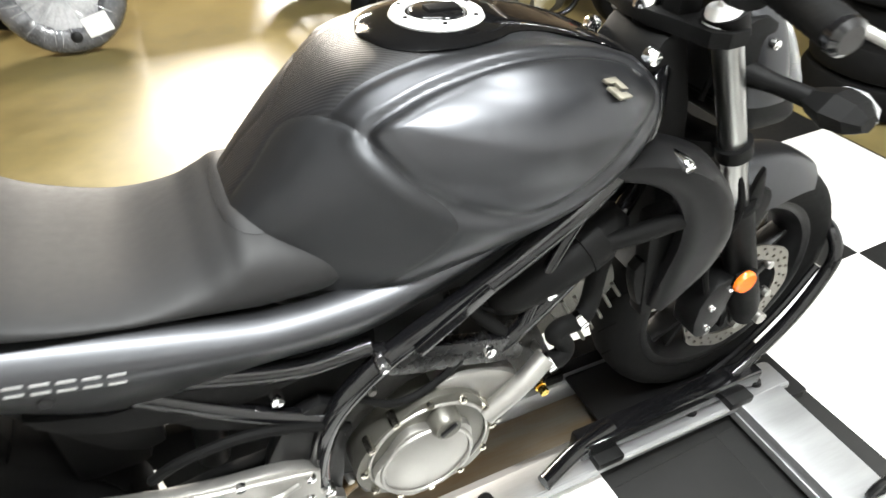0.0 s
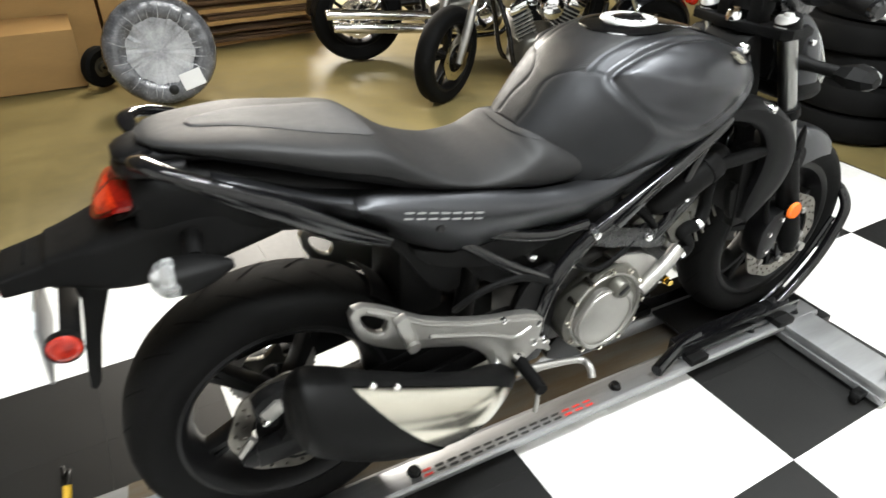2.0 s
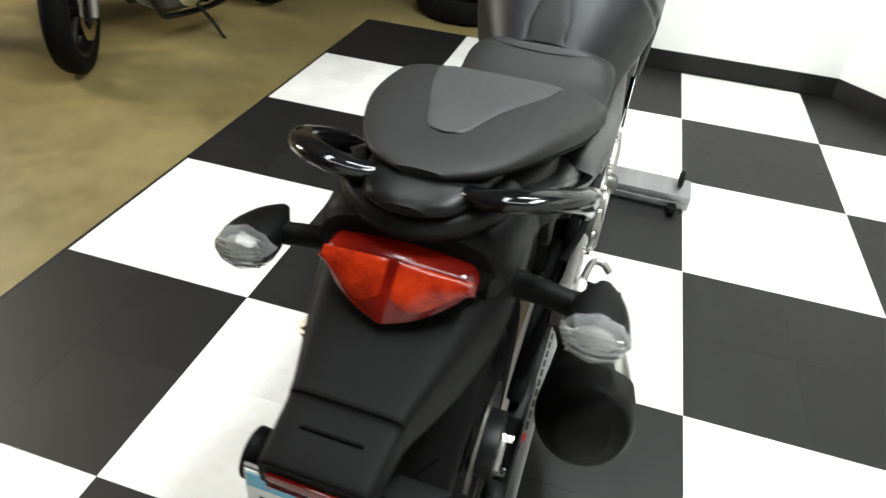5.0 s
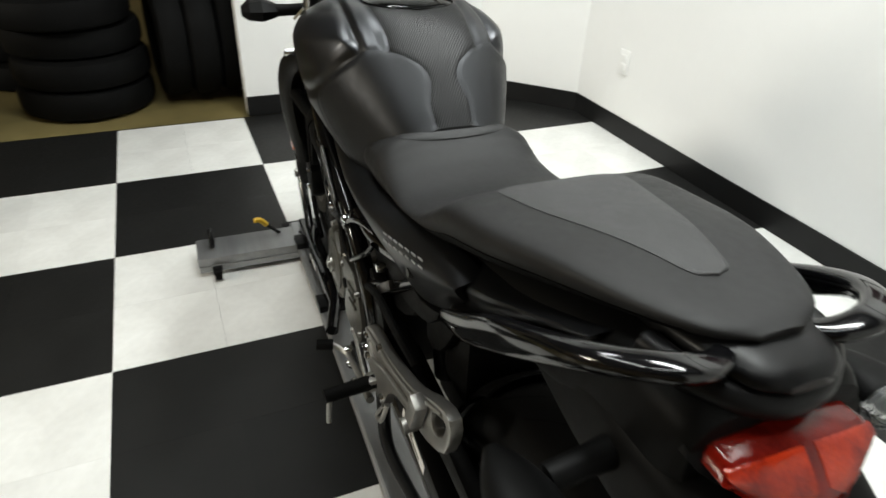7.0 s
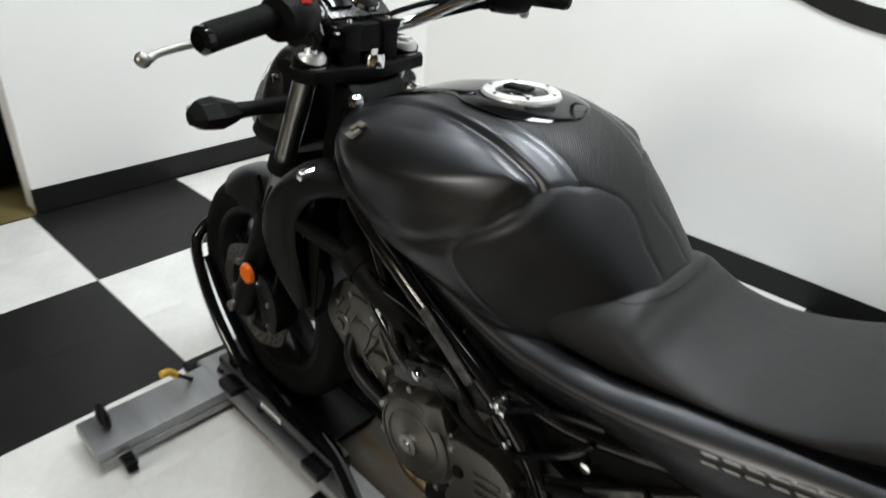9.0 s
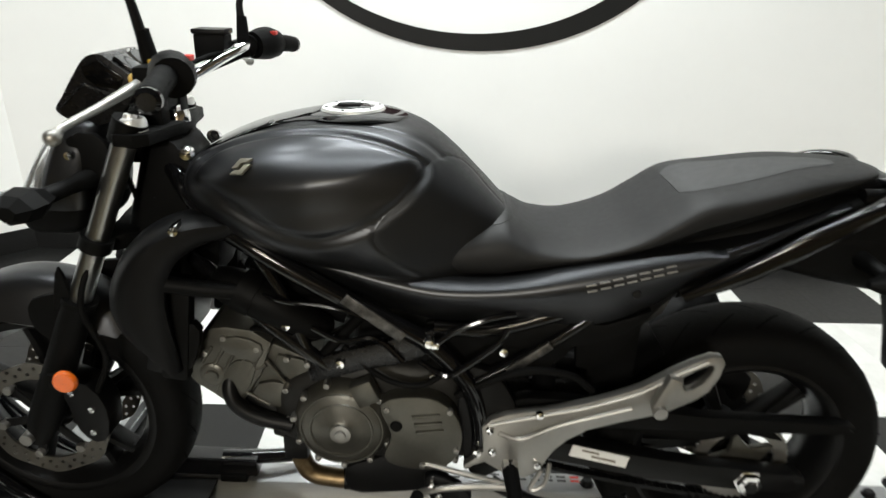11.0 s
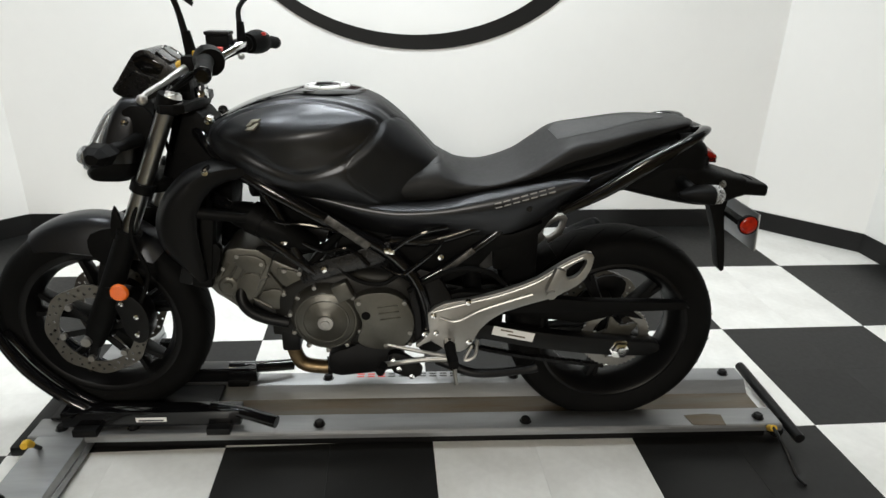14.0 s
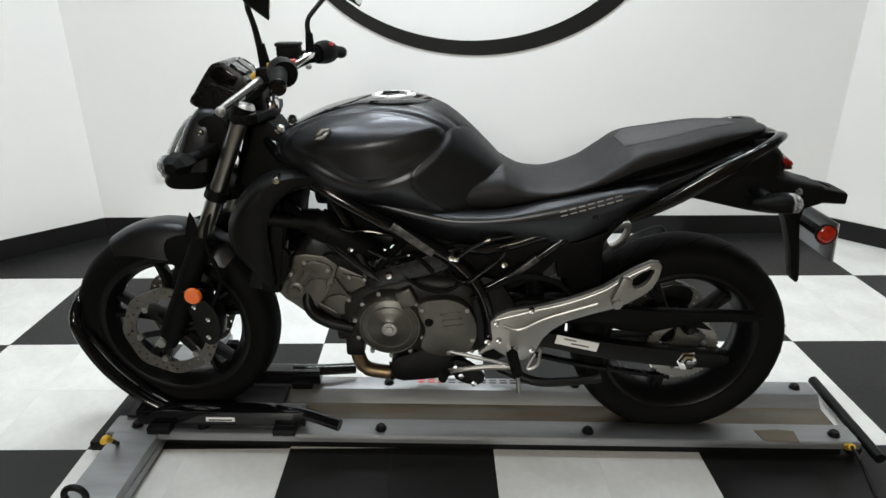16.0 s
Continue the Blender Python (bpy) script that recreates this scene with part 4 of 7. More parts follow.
bmesh.ops.delete(pad_bm, geom=[f for f in pad_bm.faces if not in_pad(f)], context="FACES")
def in_rear(f):
    c = f.calc_center_median()
    if c.x < -1.45 or c.z < 0.70 or in_pad(f):
        return False
    return rear_side(c) > 0


rear_bm = tank_bm.copy()
bmesh.ops.delete(rear_bm, geom=[f for f in rear_bm.faces if not in_rear(f)], context="FACES")
bmesh.ops.delete(tank_bm, geom=[f for f in tank_bm.faces if in_pad(f) or in_rear(f)], context="FACES")
tank = part("fuel_tank", tank_bm, M_SATIN, bike, "satin graphite fuel tank with teardrop recesses", smooth=60)
part("knee_pad", pad_bm, M_KNEE, tank, "matte black knee panels", smooth=60)
part("rear_panel", rear_bm, M_PAD, tank, "finely ribbed black panel in front of the seat", smooth=60)


DENSE = {}


def facing(p, n, out):
    """A place on a slope: local y along the normal n times out, local x along the motorcycle."""
    y = Vector(n).normalized() * out
    x = (Vector((1, 0, 0)) - y * y.x).normalized()
    z = x.cross(y)
    return Matrix.Translation(Vector(p) + Vector(n).normalized() * 0.002) @ Matrix((x, y, z)).transposed().to_4x4()


EMBLEM = {-1: facing((-1.6465, -0.1731, 0.9588), (-0.296, -0.658, 0.692), -1), 1: facing((-1.6461, 0.1612, 0.9683), (-0.283, 0.522, 0.805), 1)}


def body_top(stations, x, v):
    """Height of a body's upper surface."""
    if id(stations) not in DENSE:
        DENSE[id(stations)] = np.array(spline(stations, 24))
    rows = DENSE[id(stations)]
    zt, hw, zw, et = (np.interp(x, rows[:, 0], rows[:, k]) for k in (1, 3, 4, 5))
    c = min(0.999, abs(v) / hw) ** (1 / et)
    return zw + (zt - zw) * math.sqrt(1 - c * c) ** et


def patch_bm(stations, edges, lift, thick=0.004, nx=40, nv=17):
    """A thin sheet that lies on a body; edges: rows of x, half width, middle."""
    rings = []
    for x, w, mid in spline(edges, max(2, nx // (len(edges) - 1))):
        w = max(w, 0.0008)
        top = [(x, mid + w * q, body_top(stations, x, mid + w * q) + lift * (1 - 0.7 * abs(q) ** 8)) for q in np.linspace(-1, 1, nv)]
        rings.append(top + [(p[0], p[1] * 0.98, p[2] - thick) for p in top[::-1]])
    return grid_bm(rings)


trim = part("tank_trim", patch_bm(TANK, [(-1.775, 0.035, 0), (-1.74, 0.062, 0), (-1.68, 0.066, 0), (-1.61, 0.060, 0), (-1.565, 0.066, 0), (-1.53, 0.082, 0), (-1.485, 0.088, 0), (-1.44, 0.078, 0), (-1.41, 0.052, 0), (-1.395, 0.008, 0)], 0.0035), M_TRIM, tank, "gloss black panel round the filler cap")
cap = part("filler_cap", lathe_bm([(0.0005, 0.010), (0.030, 0.010), (0.034, 0.007), (0.036, 0.0), (0.036, -0.01)], (0, 0, 0), "z", 40), M_GLOSS, tank, "round filler cap with a bright ring")
cap.matrix_local = pose(-1.494, 0.0, 1.0215, 0, -1.5, 0)
part("cap_ring", lathe_bm([(0.037, -0.006), (0.038, 0.007), (0.042, 0.010), (0.055, 0.008), (0.058, 0.003), (0.058, -0.006)], (0, 0, 0), "z", 56, True), M_BRIGHT, cap, "bright brushed ring")
part("cap_latch", box_bm((-0.006, 0, 0.011), (0.042, 0.022, 0.006), 0.003), M_MATTE, cap)
for i in range(6):
    a = 2 * math.pi * i / 6 + 0.3
    part("cap_screw", lathe_bm([(0.0005, 0.0105), (0.003, 0.010), (0.003, 0.006)], (0.048 * math.cos(a), 0.048 * math.sin(a), 0), "z", 8), M_BLACKSTEEL, cap)
for s in (-1, 1):
    part("tank_bolt", lathe_bm([(0.0005, s * 0.016), (0.010, s * 0.015), (0.013, s * 0.010), (0.013, 0)], (-1.778, s * 0.062, 0.950), "y", 16), M_CHROME, tank, "chrome tank bolt")
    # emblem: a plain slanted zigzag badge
    up, low = (plate_bm([(q * x, q * z) for x, z in ((-0.020, -0.0015), (-0.004, 0.015), (0.022, 0.012), (0.012, 0.0055), (0.001, 0.0065), (-0.006, -0.0015))], -0.002, 0.003, 0.0006) for q in (1, -1))
    badge = join(up, low)
    for v in badge.verts:
        v.co.y *= s
        v.co.x *= 0.85
    bmesh.ops.recalc_face_normals(badge, faces=badge.faces)
    b = part("emblem", badge, M_BADGE, tank, "small bronze-grey zigzag tank emblem")
    b.matrix_local = EMBLEM[s]

# ---- seat ----
SEAT = [(-1.345, 0.792, 0.768, 0.116, 0.785, 0.6, 0.6), (-1.305, 0.834, 0.752, 0.136, 0.786, 0.66, 0.5), (-1.225, 0.860, 0.753, 0.141, 0.792, 0.66, 0.45), (-1.190, 0.846, 0.760, 0.141, 0.794, 0.66, 0.45), (-1.15, 0.828, 0.768, 0.140, 0.796, 0.74, 0.45), (-1.08, 0.819, 0.786, 0.141, 0.804, 0.72, 0.45),
        (-1.0, 0.843, 0.804, 0.145, 0.827, 0.60, 0.45), (-0.94, 0.883, 0.818, 0.148, 0.855, 0.50, 0.45), (-0.885, 0.919, 0.836, 0.148, 0.884, 0.50, 0.45), (-0.80, 0.935, 0.866, 0.140, 0.906, 0.50, 0.45), (-0.70, 0.953, 0.900, 0.118, 0.930, 0.52, 0.5),
        (-0.62, 0.957, 0.925, 0.090, 0.943, 0.55, 0.5), (-0.568, 0.958, 0.938, 0.060, 0.949, 0.6, 0.6), (-0.545, 0.954, 0.944, 0.025, 0.950, 0.8, 0.8)]
# below its seam the seat's side leans inwards
rings = []
for (_, _, zb, hw, zw, _, _), ring in zip(spline(SEAT, 8), hull_rings(SEAT, 8, 72)):
    rings.append([(x, y * (1 - 0.13 * max(0.0, zw - z) / (zw - zb)), z) for x, y, z in ring])
seat = part("seat", grid_bm(rings), M_VINYL, bike, "black vinyl one-piece stepped seat", smooth=60)
# the side below the seam, in a darker, duller colour than the top
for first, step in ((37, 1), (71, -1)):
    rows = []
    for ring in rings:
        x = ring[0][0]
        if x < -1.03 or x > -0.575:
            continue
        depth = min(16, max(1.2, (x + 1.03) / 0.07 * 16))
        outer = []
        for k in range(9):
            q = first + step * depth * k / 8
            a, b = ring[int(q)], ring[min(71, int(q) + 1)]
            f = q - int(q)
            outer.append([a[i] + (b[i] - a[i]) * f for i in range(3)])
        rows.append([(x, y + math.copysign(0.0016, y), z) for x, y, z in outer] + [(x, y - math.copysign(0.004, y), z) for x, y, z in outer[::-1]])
    part("seat_side", grid_bm(rows), M_SEATSIDE, seat, "darker lower side of the black seat", smooth=60)
part("seat_insert", patch_bm(SEAT, [(-0.908, 0.060, 0), (-0.880, 0.084, 0), (-0.82, 0.076, 0), (-0.74, 0.055, 0), (-0.67, 0.034, 0), (-0.628, 0.020, 0), (-0.618, 0.001, 0)], 0.0025), M_VINYL2, seat, "lighter grey tapered vinyl insert")
part("seat_nose_insert", patch_bm(SEAT, [(-1.250, 0.088, 0), (-1.236, 0.100, 0), (-1.220, 0.097, 0), (-1.207, 0.080, 0), (-1.199, 0.048, 0), (-1.197, 0.002, 0)], 0.0022, 0.003), M_VINYL3, seat, "raised vinyl strip against the tank")

# ---- side covers ----
def cover_bm(top, low, n=40, m=16, thick=0.010):
    """A panel that stands out most below its upper edge and tucks in towards the lower one."""
    a, b = spline([(*p, 0) for p in top], 8), spline([(*p, 0) for p in low], 8)
    rings = []
    for i in range(n + 1):
        t = i / n
        p, q = a[round(t * (len(a) - 1))], b[round(t * (len(b) - 1))]
        outer, inner = [], []
        for j in range(m + 1):
            w = j / m
            x, z = p[0] + (q[0] - p[0]) * w, p[1] + (q[1] - p[1]) * w
            tall = min(1.0, abs(p[1] - q[1]) / 0.08)
            d = 0.018 - 0.030 * ((0.26 - w) / 0.26) ** 2 if w < 0.26 else 0.018 - 0.042 * tall * ((w - 0.26) / 0.74) ** 1.5
            v = side_v(x) + 0.012 + d
            outer.append((x, v, z))
            inner.append((x, v - thick, z))
        rings.append(outer + inner[::-1])
    return grid_bm(rings)


def side_v(x):
    return 0.118 + 0.022 * math.sin(min(1, max(0, (x + 1.55) / 0.75)) * math.pi)


for s in (-1, 1):
    bm = cover_bm([(-1.70, 0.852), (-1.60, 0.807), (-1.50, 0.789), (-1.40, 0.770), (-1.32, 0.761), (-1.21, 0.767), (-1.10, 0.791), (-0.98, 0.817), (-0.88, 0.835), (-0.835, 0.832)],
                  [(-1.715, 0.845), (-1.60, 0.775), (-1.50, 0.722), (-1.42, 0.688), (-1.32, 0.668), (-1.20, 0.676), (-1.10, 0.671), (-1.02, 0.675), (-0.93, 0.718), (-0.845, 0.798)])
    cov = part("side_cover", bm if s > 0 else mirror(bm), M_SATIN, bike, "satin graphite side cover with silver lettering")
    part("cover_hole", lathe_bm([(0.0005, s * 0.160), (0.007, s * 0.160), (0.009, s * 0.156), (0.009, s * 0.14)], (-0.985, 0, 0.752), "y", 16), M_BASE, cov)
    # the silver lettering as plain bars
    for i in range(7):
        x = -1.066 + i * 0.0222 + (0.010 if s > 0 else 0)
        z = 0.765 + i * (0.0048 if s > 0 else 0.0062)
        for dx, dz, w, h in ((0, 0.0054, 0.017, 0.0030), (0, -0.0054, 0.017, 0.0030)):
            b = part("letter_bar", box_bm((dx, 0, dz), (w, 0.0012, h), 0), M_FOIL, cov, "silver-white lettering bar")
            b.matrix_local = pose(x, s * (side_v(x) + 0.0305), z, s * 4, -12 if s > 0 else -15, 0)
    part("under_panel", plate_bm([(-1.30, 0.665), (-1.16, 0.672), (-1.02, 0.672), (-0.94, 0.705), (-0.98, 0.655), (-1.06, 0.625), (-1.13, 0.612), (-1.24, 0.622)], s * 0.100, s * 0.128, 0.006, n=2), M_MATTE, cov)

    panel = cover_bm([(-0.965, 0.806), (-0.88, 0.828), (-0.78, 0.856), (-0.68, 0.893), (-0.63, 0.910)], [(-0.930, 0.716), (-0.86, 0.752), (-0.78, 0.800), (-0.69, 0.862), (-0.635, 0.900)], 24, 10)
    for v in panel.verts:
        v.co.y -= 0.016 + 0.02 * max(0.0, (v.co.x + 0.80) / 0.17)
    part("tail_panel", panel if s > 0 else mirror(panel), M_SATIN, bike, "satin graphite panel under the seat")

# ---- frame ----
def frame_tube(pts, r=0.0175, name="frame_tube", squash=1.0, mm=None):
    both(name, lambda: tube_bm(pts, r, 12, 6, squash=squash), mm or M_GLOSS)


frame_tube([(-1.83, 0.032, 0.93), (-1.745, 0.118, 0.868), (-1.66, 0.150, 0.818), (-1.545, 0.158, 0.752), (-1.44, 0.156, 0.692), (-1.345, 0.152, 0.634), (-1.275, 0.146, 0.555), (-1.243, 0.140, 0.46), (-1.238, 0.132, 0.36)], 0.0175)
frame_tube([(-1.87, 0.03, 0.80), (-1.76, 0.105, 0.755), (-1.66, 0.14, 0.68), (-1.56, 0.148, 0.60), (-1.52, 0.142, 0.56)], 0.014)
frame_tube([(-1.66, 0.145, 0.815), (-1.61, 0.148, 0.73), (-1.565, 0.148, 0.605)], 0.011)
both("cross_member", lambda: plate_bm([(-1.335, 0.664), (-1.44, 0.630), (-1.548, 0.594), (-1.562, 0.545), (-1.46, 0.575), (-1.355, 0.606)], 0.138, 0.158, 0.004, n=2), M_SEMI, None, "flat black frame member")
frame_tube([(-1.335, 0.140, 0.660), (-1.22, 0.135, 0.660), (-1.05, 0.122, 0.715), (-0.90, 0.105, 0.780), (-0.66, 0.085, 0.870)], 0.014)
frame_tube([(-1.262, 0.138, 0.540), (-1.16, 0.128, 0.600), (-1.04, 0.118, 0.690), (-0.95, 0.105, 0.750)], 0.013)
both("pivot_plate", lambda: plate_bm([(-1.285, 0.56), (-1.225, 0.57), (-1.175, 0.50), (-1.165, 0.42), (-1.19, 0.34), (-1.25, 0.32), (-1.275, 0.40)], 0.118, 0.142, 0.006, n=2), M_BLACKSTEEL)
for s in (-1, 1):
    for x, v, z in ((-1.342, 0.170, 0.645), (-1.205, 0.140, 0.614), (-1.505, 0.162, 0.590), (-1.245, 0.160, 0.395), (-1.765, 0.130, 0.855), (-1.60, 0.160, 0.665)):
        part("frame_bolt", lathe_bm([(0.0005, s * (v + 0.006)), (0.008, s * (v + 0.005)), (0.010, s * v), (0.010, s * (v - 0.03))], (x, 0, z), "y", 12), M_CHROME, bike, "chrome frame bolt")
    # bright trim plate on the spar
    b = part("spar_plate", box_bm((0, 0, 0), (0.128, 0.005, 0.021), 0.002), M_SCUFF if s < 0 else M_GLOSS, bike, "scuffed metal spar plate")
    b.matrix_local = Matrix.Translation((-1.440, s * 0.176, 0.695)) @ pose(0, 0, 0, 0, 36, 0)
part("linkage_shield", plate_bm([(-1.20, 0.468), (-1.13, 0.455), (-1.04, 0.462), (-0.995, 0.458), (-1.008, 0.40), (-1.012, 0.33), (-1.01, 0.29), (-1.20, 0.29)], -0.012, 0.012, 0.004), M_MATTE, bike, "black shield behind the linkage")
both("shock_linkage", lambda: tube_bm([(-1.10, 0.04, 0.42), (-1.12, 0.05, 0.60), (-1.13, 0.05, 0.68)], 0.024, 14), M_BLACKSTEEL)
part("battery_box", box_bm((-1.10, 0, 0.665), (0.32, 0.17, 0.13), 0.04, None, 4), M_MATTE, bike)
part("airbox", box_bm((-1.50, 0, 0.735), (0.34, 0.22, 0.13), 0.03), M_MATTE, bike)
rings = []
for a in np.linspace(radians(128), radians(160), 12):
    out = [(RX + (0.322 - 0.016 * abs(q) ** 3) * math.cos(a), q * 0.070, RZ + (0.322 - 0.016 * abs(q) ** 3) * math.sin(a)) for q in np.linspace(-1, 1, 9)]
    inn = [(RX + (0.318 - 0.016 * abs(q) ** 3) * math.cos(a), q * 0.066, RZ + (0.318 - 0.016 * abs(q) ** 3) * math.sin(a)) for q in np.linspace(1, -1, 9)]
    rings.append(out + inn)
part("tyre_hugger", grid_bm(rings), M_MATTE, bike, "black mudguard over the rear tyre")
part("inner_fender", box_bm((-0.985, 0, 0.60), (0.10, 0.16, 0.20), 0.02), M_MATTE, bike)
part("tail_underside", grid_bm(hull_rings([(-1.02, 0.80, 0.68, 0.10, 0.74, 0.5, 0.5), (-0.88, 0.85, 0.72, 0.106, 0.78, 0.5, 0.5), (-0.76, 0.888, 0.765, 0.108, 0.825, 0.5, 0.5), (-0.66, 0.915, 0.782, 0.106, 0.85, 0.5, 0.5), (-0.58, 0.922, 0.790, 0.102, 0.86, 0.5, 0.5), (-0.535, 0.915, 0.800, 0.096, 0.865, 0.55, 0.55), (-0.518, 0.905, 0.815, 0.088, 0.868, 0.6, 0.6)], 5, 44)), M_MATTE, bike, "satin black tail body round the lamp")
both("inner_panel", lambda: plate_bm([(-1.05, 0.695), (-0.93, 0.725), (-0.855, 0.765), (-0.915, 0.700), (-0.955, 0.640), (-1.00, 0.575), (-1.06, 0.560)], 0.080, 0.100, 0.006, n=2), M_MATTE, None, "black inner mudguard panel")
both("linkage_cover", lambda: plate_bm([(-1.352, 0.655), (-1.25, 0.660), (-1.12, 0.662), (-1.06, 0.640), (-1.10, 0.575), (-1.18, 0.530), (-1.27, 0.520), (-1.33, 0.560)], 0.090, 0.112, 0.006, n=2), M_MATTE, None, "black cover behind the frame tubes")

# ---- grab rails and tail ----
def bar_bm(pts, w, h, seg=18):
    """A flattened bar along the points; w, h: half width and half height for each point."""
    path = spline([(*p, a, b) for p, a, b in zip(pts, w, h)], 7)
    rings = []
    for k, row in enumerate(path):
        d = Vector(path[min(k + 1, len(path) - 1)][:3] - path[max(k - 1, 0)][:3]).normalized()
        side = d.cross(Vector((0, 0, 1))).normalized()
        up = side.cross(d)
        ring = []
        for j in range(seg):
            c, q = math.cos(2 * math.pi * j / seg), math.sin(2 * math.pi * j / seg)
            ring.append(Vector(row[:3]) + side * math.copysign(abs(c) ** 0.75, c) * row[3] + up * math.copysign(abs(q) ** 0.75, q) * row[4])
        rings.append(ring)
    return grid_bm(rings)


both("grab_rail", lambda: bar_bm([(-0.895, 0.138, 0.738), (-0.80, 0.152, 0.796), (-0.715, 0.158, 0.856), (-0.65, 0.158, 0.897), (-0.60, 0.150, 0.926), (-0.562, 0.128, 0.942), (-0.540, 0.094, 0.946), (-0.545, 0.058, 0.938), (-0.570, 0.030, 0.930)], (0.006, 0.008, 0.010, 0.011, 0.013, 0.014, 0.015, 0.013, 0.010), (0.010, 0.017, 0.019, 0.016, 0.012, 0.009, 0.008, 0.008, 0.008)), M_GLOSS, None, "gloss black grab rail")
both("rail_web", lambda: cover_bm([(-0.90, 0.752), (-0.80, 0.800), (-0.70, 0.860), (-0.60, 0.918), (-0.545, 0.930)], [(-0.90, 0.726), (-0.80, 0.762), (-0.70, 0.818), (-0.60, 0.884), (-0.545, 0.912)], 20, 6, 0.006), M_MATTE, None, "black moulding under the grab rail")
for o in bike.children:
    if o.name.startswith("rail_web"):
        for v in o.data.vertices:
            v.co.y -= math.copysign(0.014 + 0.55 * max(0.0, v.co.x + 0.70) + 0.01 * max(0.0, (0.86 - v.co.z) / 0.1), v.co.y)
part("rail_bridge", tube_bm([(-0.600, -0.080, 0.918), (-0.555, -0.070, 0.917), (-0.526, -0.040, 0.911), (-0.515, 0, 0.908), (-0.526, 0.040, 0.911), (-0.555, 0.070, 0.917), (-0.600, 0.080, 0.918)], 0.014, 12), M_SHROUD, bike, "black bridge between the grab rails")
part("tail_cowl", grid_bm(hull_rings([(-0.64, 0.936, 0.912, 0.068, 0.924, 0.6, 0.6), (-0.59, 0.944, 0.914, 0.066, 0.927, 0.6, 0.6), (-0.55, 0.946, 0.918, 0.058, 0.929, 0.65, 0.65), (-0.520, 0.942, 0.922, 0.044, 0.930, 0.75, 0.75), (-0.506, 0.936, 0.926, 0.022, 0.930, 0.85, 0.85)], 6, 36)), M_TIP, bike, "satin black tail tip under the seat")


def lean(bm):
    for v in bm.verts:
        v.co.x += (0.905 - v.co.z) * 0.75
    return bm


tri_out = [(-0.084, 0.885), (-0.04, 0.891), (0, 0.892), (0.04, 0.891), (0.084, 0.885), (0.078, 0.868), (0.045, 0.848), (0.012, 0.834), (0, 0.832), (-0.012, 0.834), (-0.045, 0.848), (-0.078, 0.868)]
rows = []
for u in np.linspace(-1, 1, 41):
    zt, zb = 0.887 - 0.008 * u * u - 0.010 * max(0.0, abs(u) - 0.88) / 0.12, 0.836 + 0.032 * abs(u) ** 1.7
    face = []
    for q in np.linspace(0, 1, 11):
        z = zt + (zb - zt) * q
        keel = 0.003 * math.exp(-(u / 0.10) ** 2) * q
        face.append((-0.508 - 0.014 * abs(u) ** 2.2 + 0.008 * math.sin(math.pi * q) + keel, 0.079 * u, z))
    rows.append(face + [(-0.560, 0.078 * u, p[2]) for p in face[::-1]])
tl = part("tail_lamp", lean(grid_bm(rows)), M_LENS, bike, "glossy red three-cornered tail lamp lens")
for q in (-1, 1):
    rows = []
    for u in np.linspace(0.07, 0.95, 24):
        zt, zb = 0.884 - 0.008 * u * u, 0.844 + 0.032 * u ** 1.7 + 0.060 * max(0.0, 0.34 - u)
        face = []
        for k in np.linspace(0, 1, 9):
            z = zt + (zb - zt) * k
            d = (0.887 - 0.008 * u * u - z) / (0.051 - 0.008 * u * u - 0.032 * u ** 1.7)
            face.append((-0.5072 - 0.014 * u ** 2.2 + 0.008 * math.sin(math.pi * d) + 0.003 * math.exp(-(u / 0.10) ** 2) * d, 0.079 * u * q, z))
        rows.append(face + [(p[0] - 0.003, p[1], p[2]) for p in face[::-1]])
    part("side_reflector", lean(grid_bm(rows)), M_FACET, tl, "bright orange-red facets behind the lens")
lamp_frame = [(y * 1.08, 0.861 + (z - 0.866) * 1.14) for y, z in tri_out]
part("lamp_surround", lean(plate_bm(lamp_frame, -0.575, -0.540, 0.008, n=2, plane="yz")), M_MATTE, bike)
fender = part("rear_fender", grid_bm(hull_rings([(-0.72, 0.865, 0.775, 0.102, 0.82, 0.5, 0.4), (-0.62, 0.872, 0.752, 0.106, 0.815, 0.5, 0.4), (-0.545, 0.858, 0.736, 0.103, 0.805, 0.5, 0.45), (-0.485, 0.836, 0.730, 0.088, 0.795, 0.45, 0.4), (-0.435, 0.818, 0.738, 0.072, 0.787, 0.35, 0.3), (-0.40, 0.808, 0.748, 0.061, 0.782, 0.3, 0.3), (-0.382, 0.804, 0.752, 0.057, 0.780, 0.3, 0.3),
      (-0.374, 0.798, 0.755, 0.056, 0.778, 0.3, 0.3), (-0.322, 0.787, 0.752, 0.052, 0.770, 0.3, 0.3), (-0.314, 0.783, 0.754, 0.050, 0.768, 0.3, 0.3)], 5, 48)), M_MATTE, bike, "matte black rear fender")
part("flap_groove", box_bm((-0.352, 0, 0.7935), (0.003, 0.060, 0.004), 0.001, pose(0, 0, 0, 0, 12, 0)), M_GROOVE, fender)
part("rear_marker", box_bm((-0.3125, 0, 0.765), (0.004, 0.084, 0.018), 0.001), M_LENS, fender, "red rear marker strip")
part("fender_key", lathe_bm([(0.0005, 0.010), (0.006, 0.010), (0.0065, 0.006), (0.011, 0.006), (0.012, 0.0), (0.012, -0.01)], (0, 0, 0), "z", 18), M_DISC, fender, "metal seat lock").matrix_local = pose(-0.460, -0.077, 0.796, 0, 40, -60)
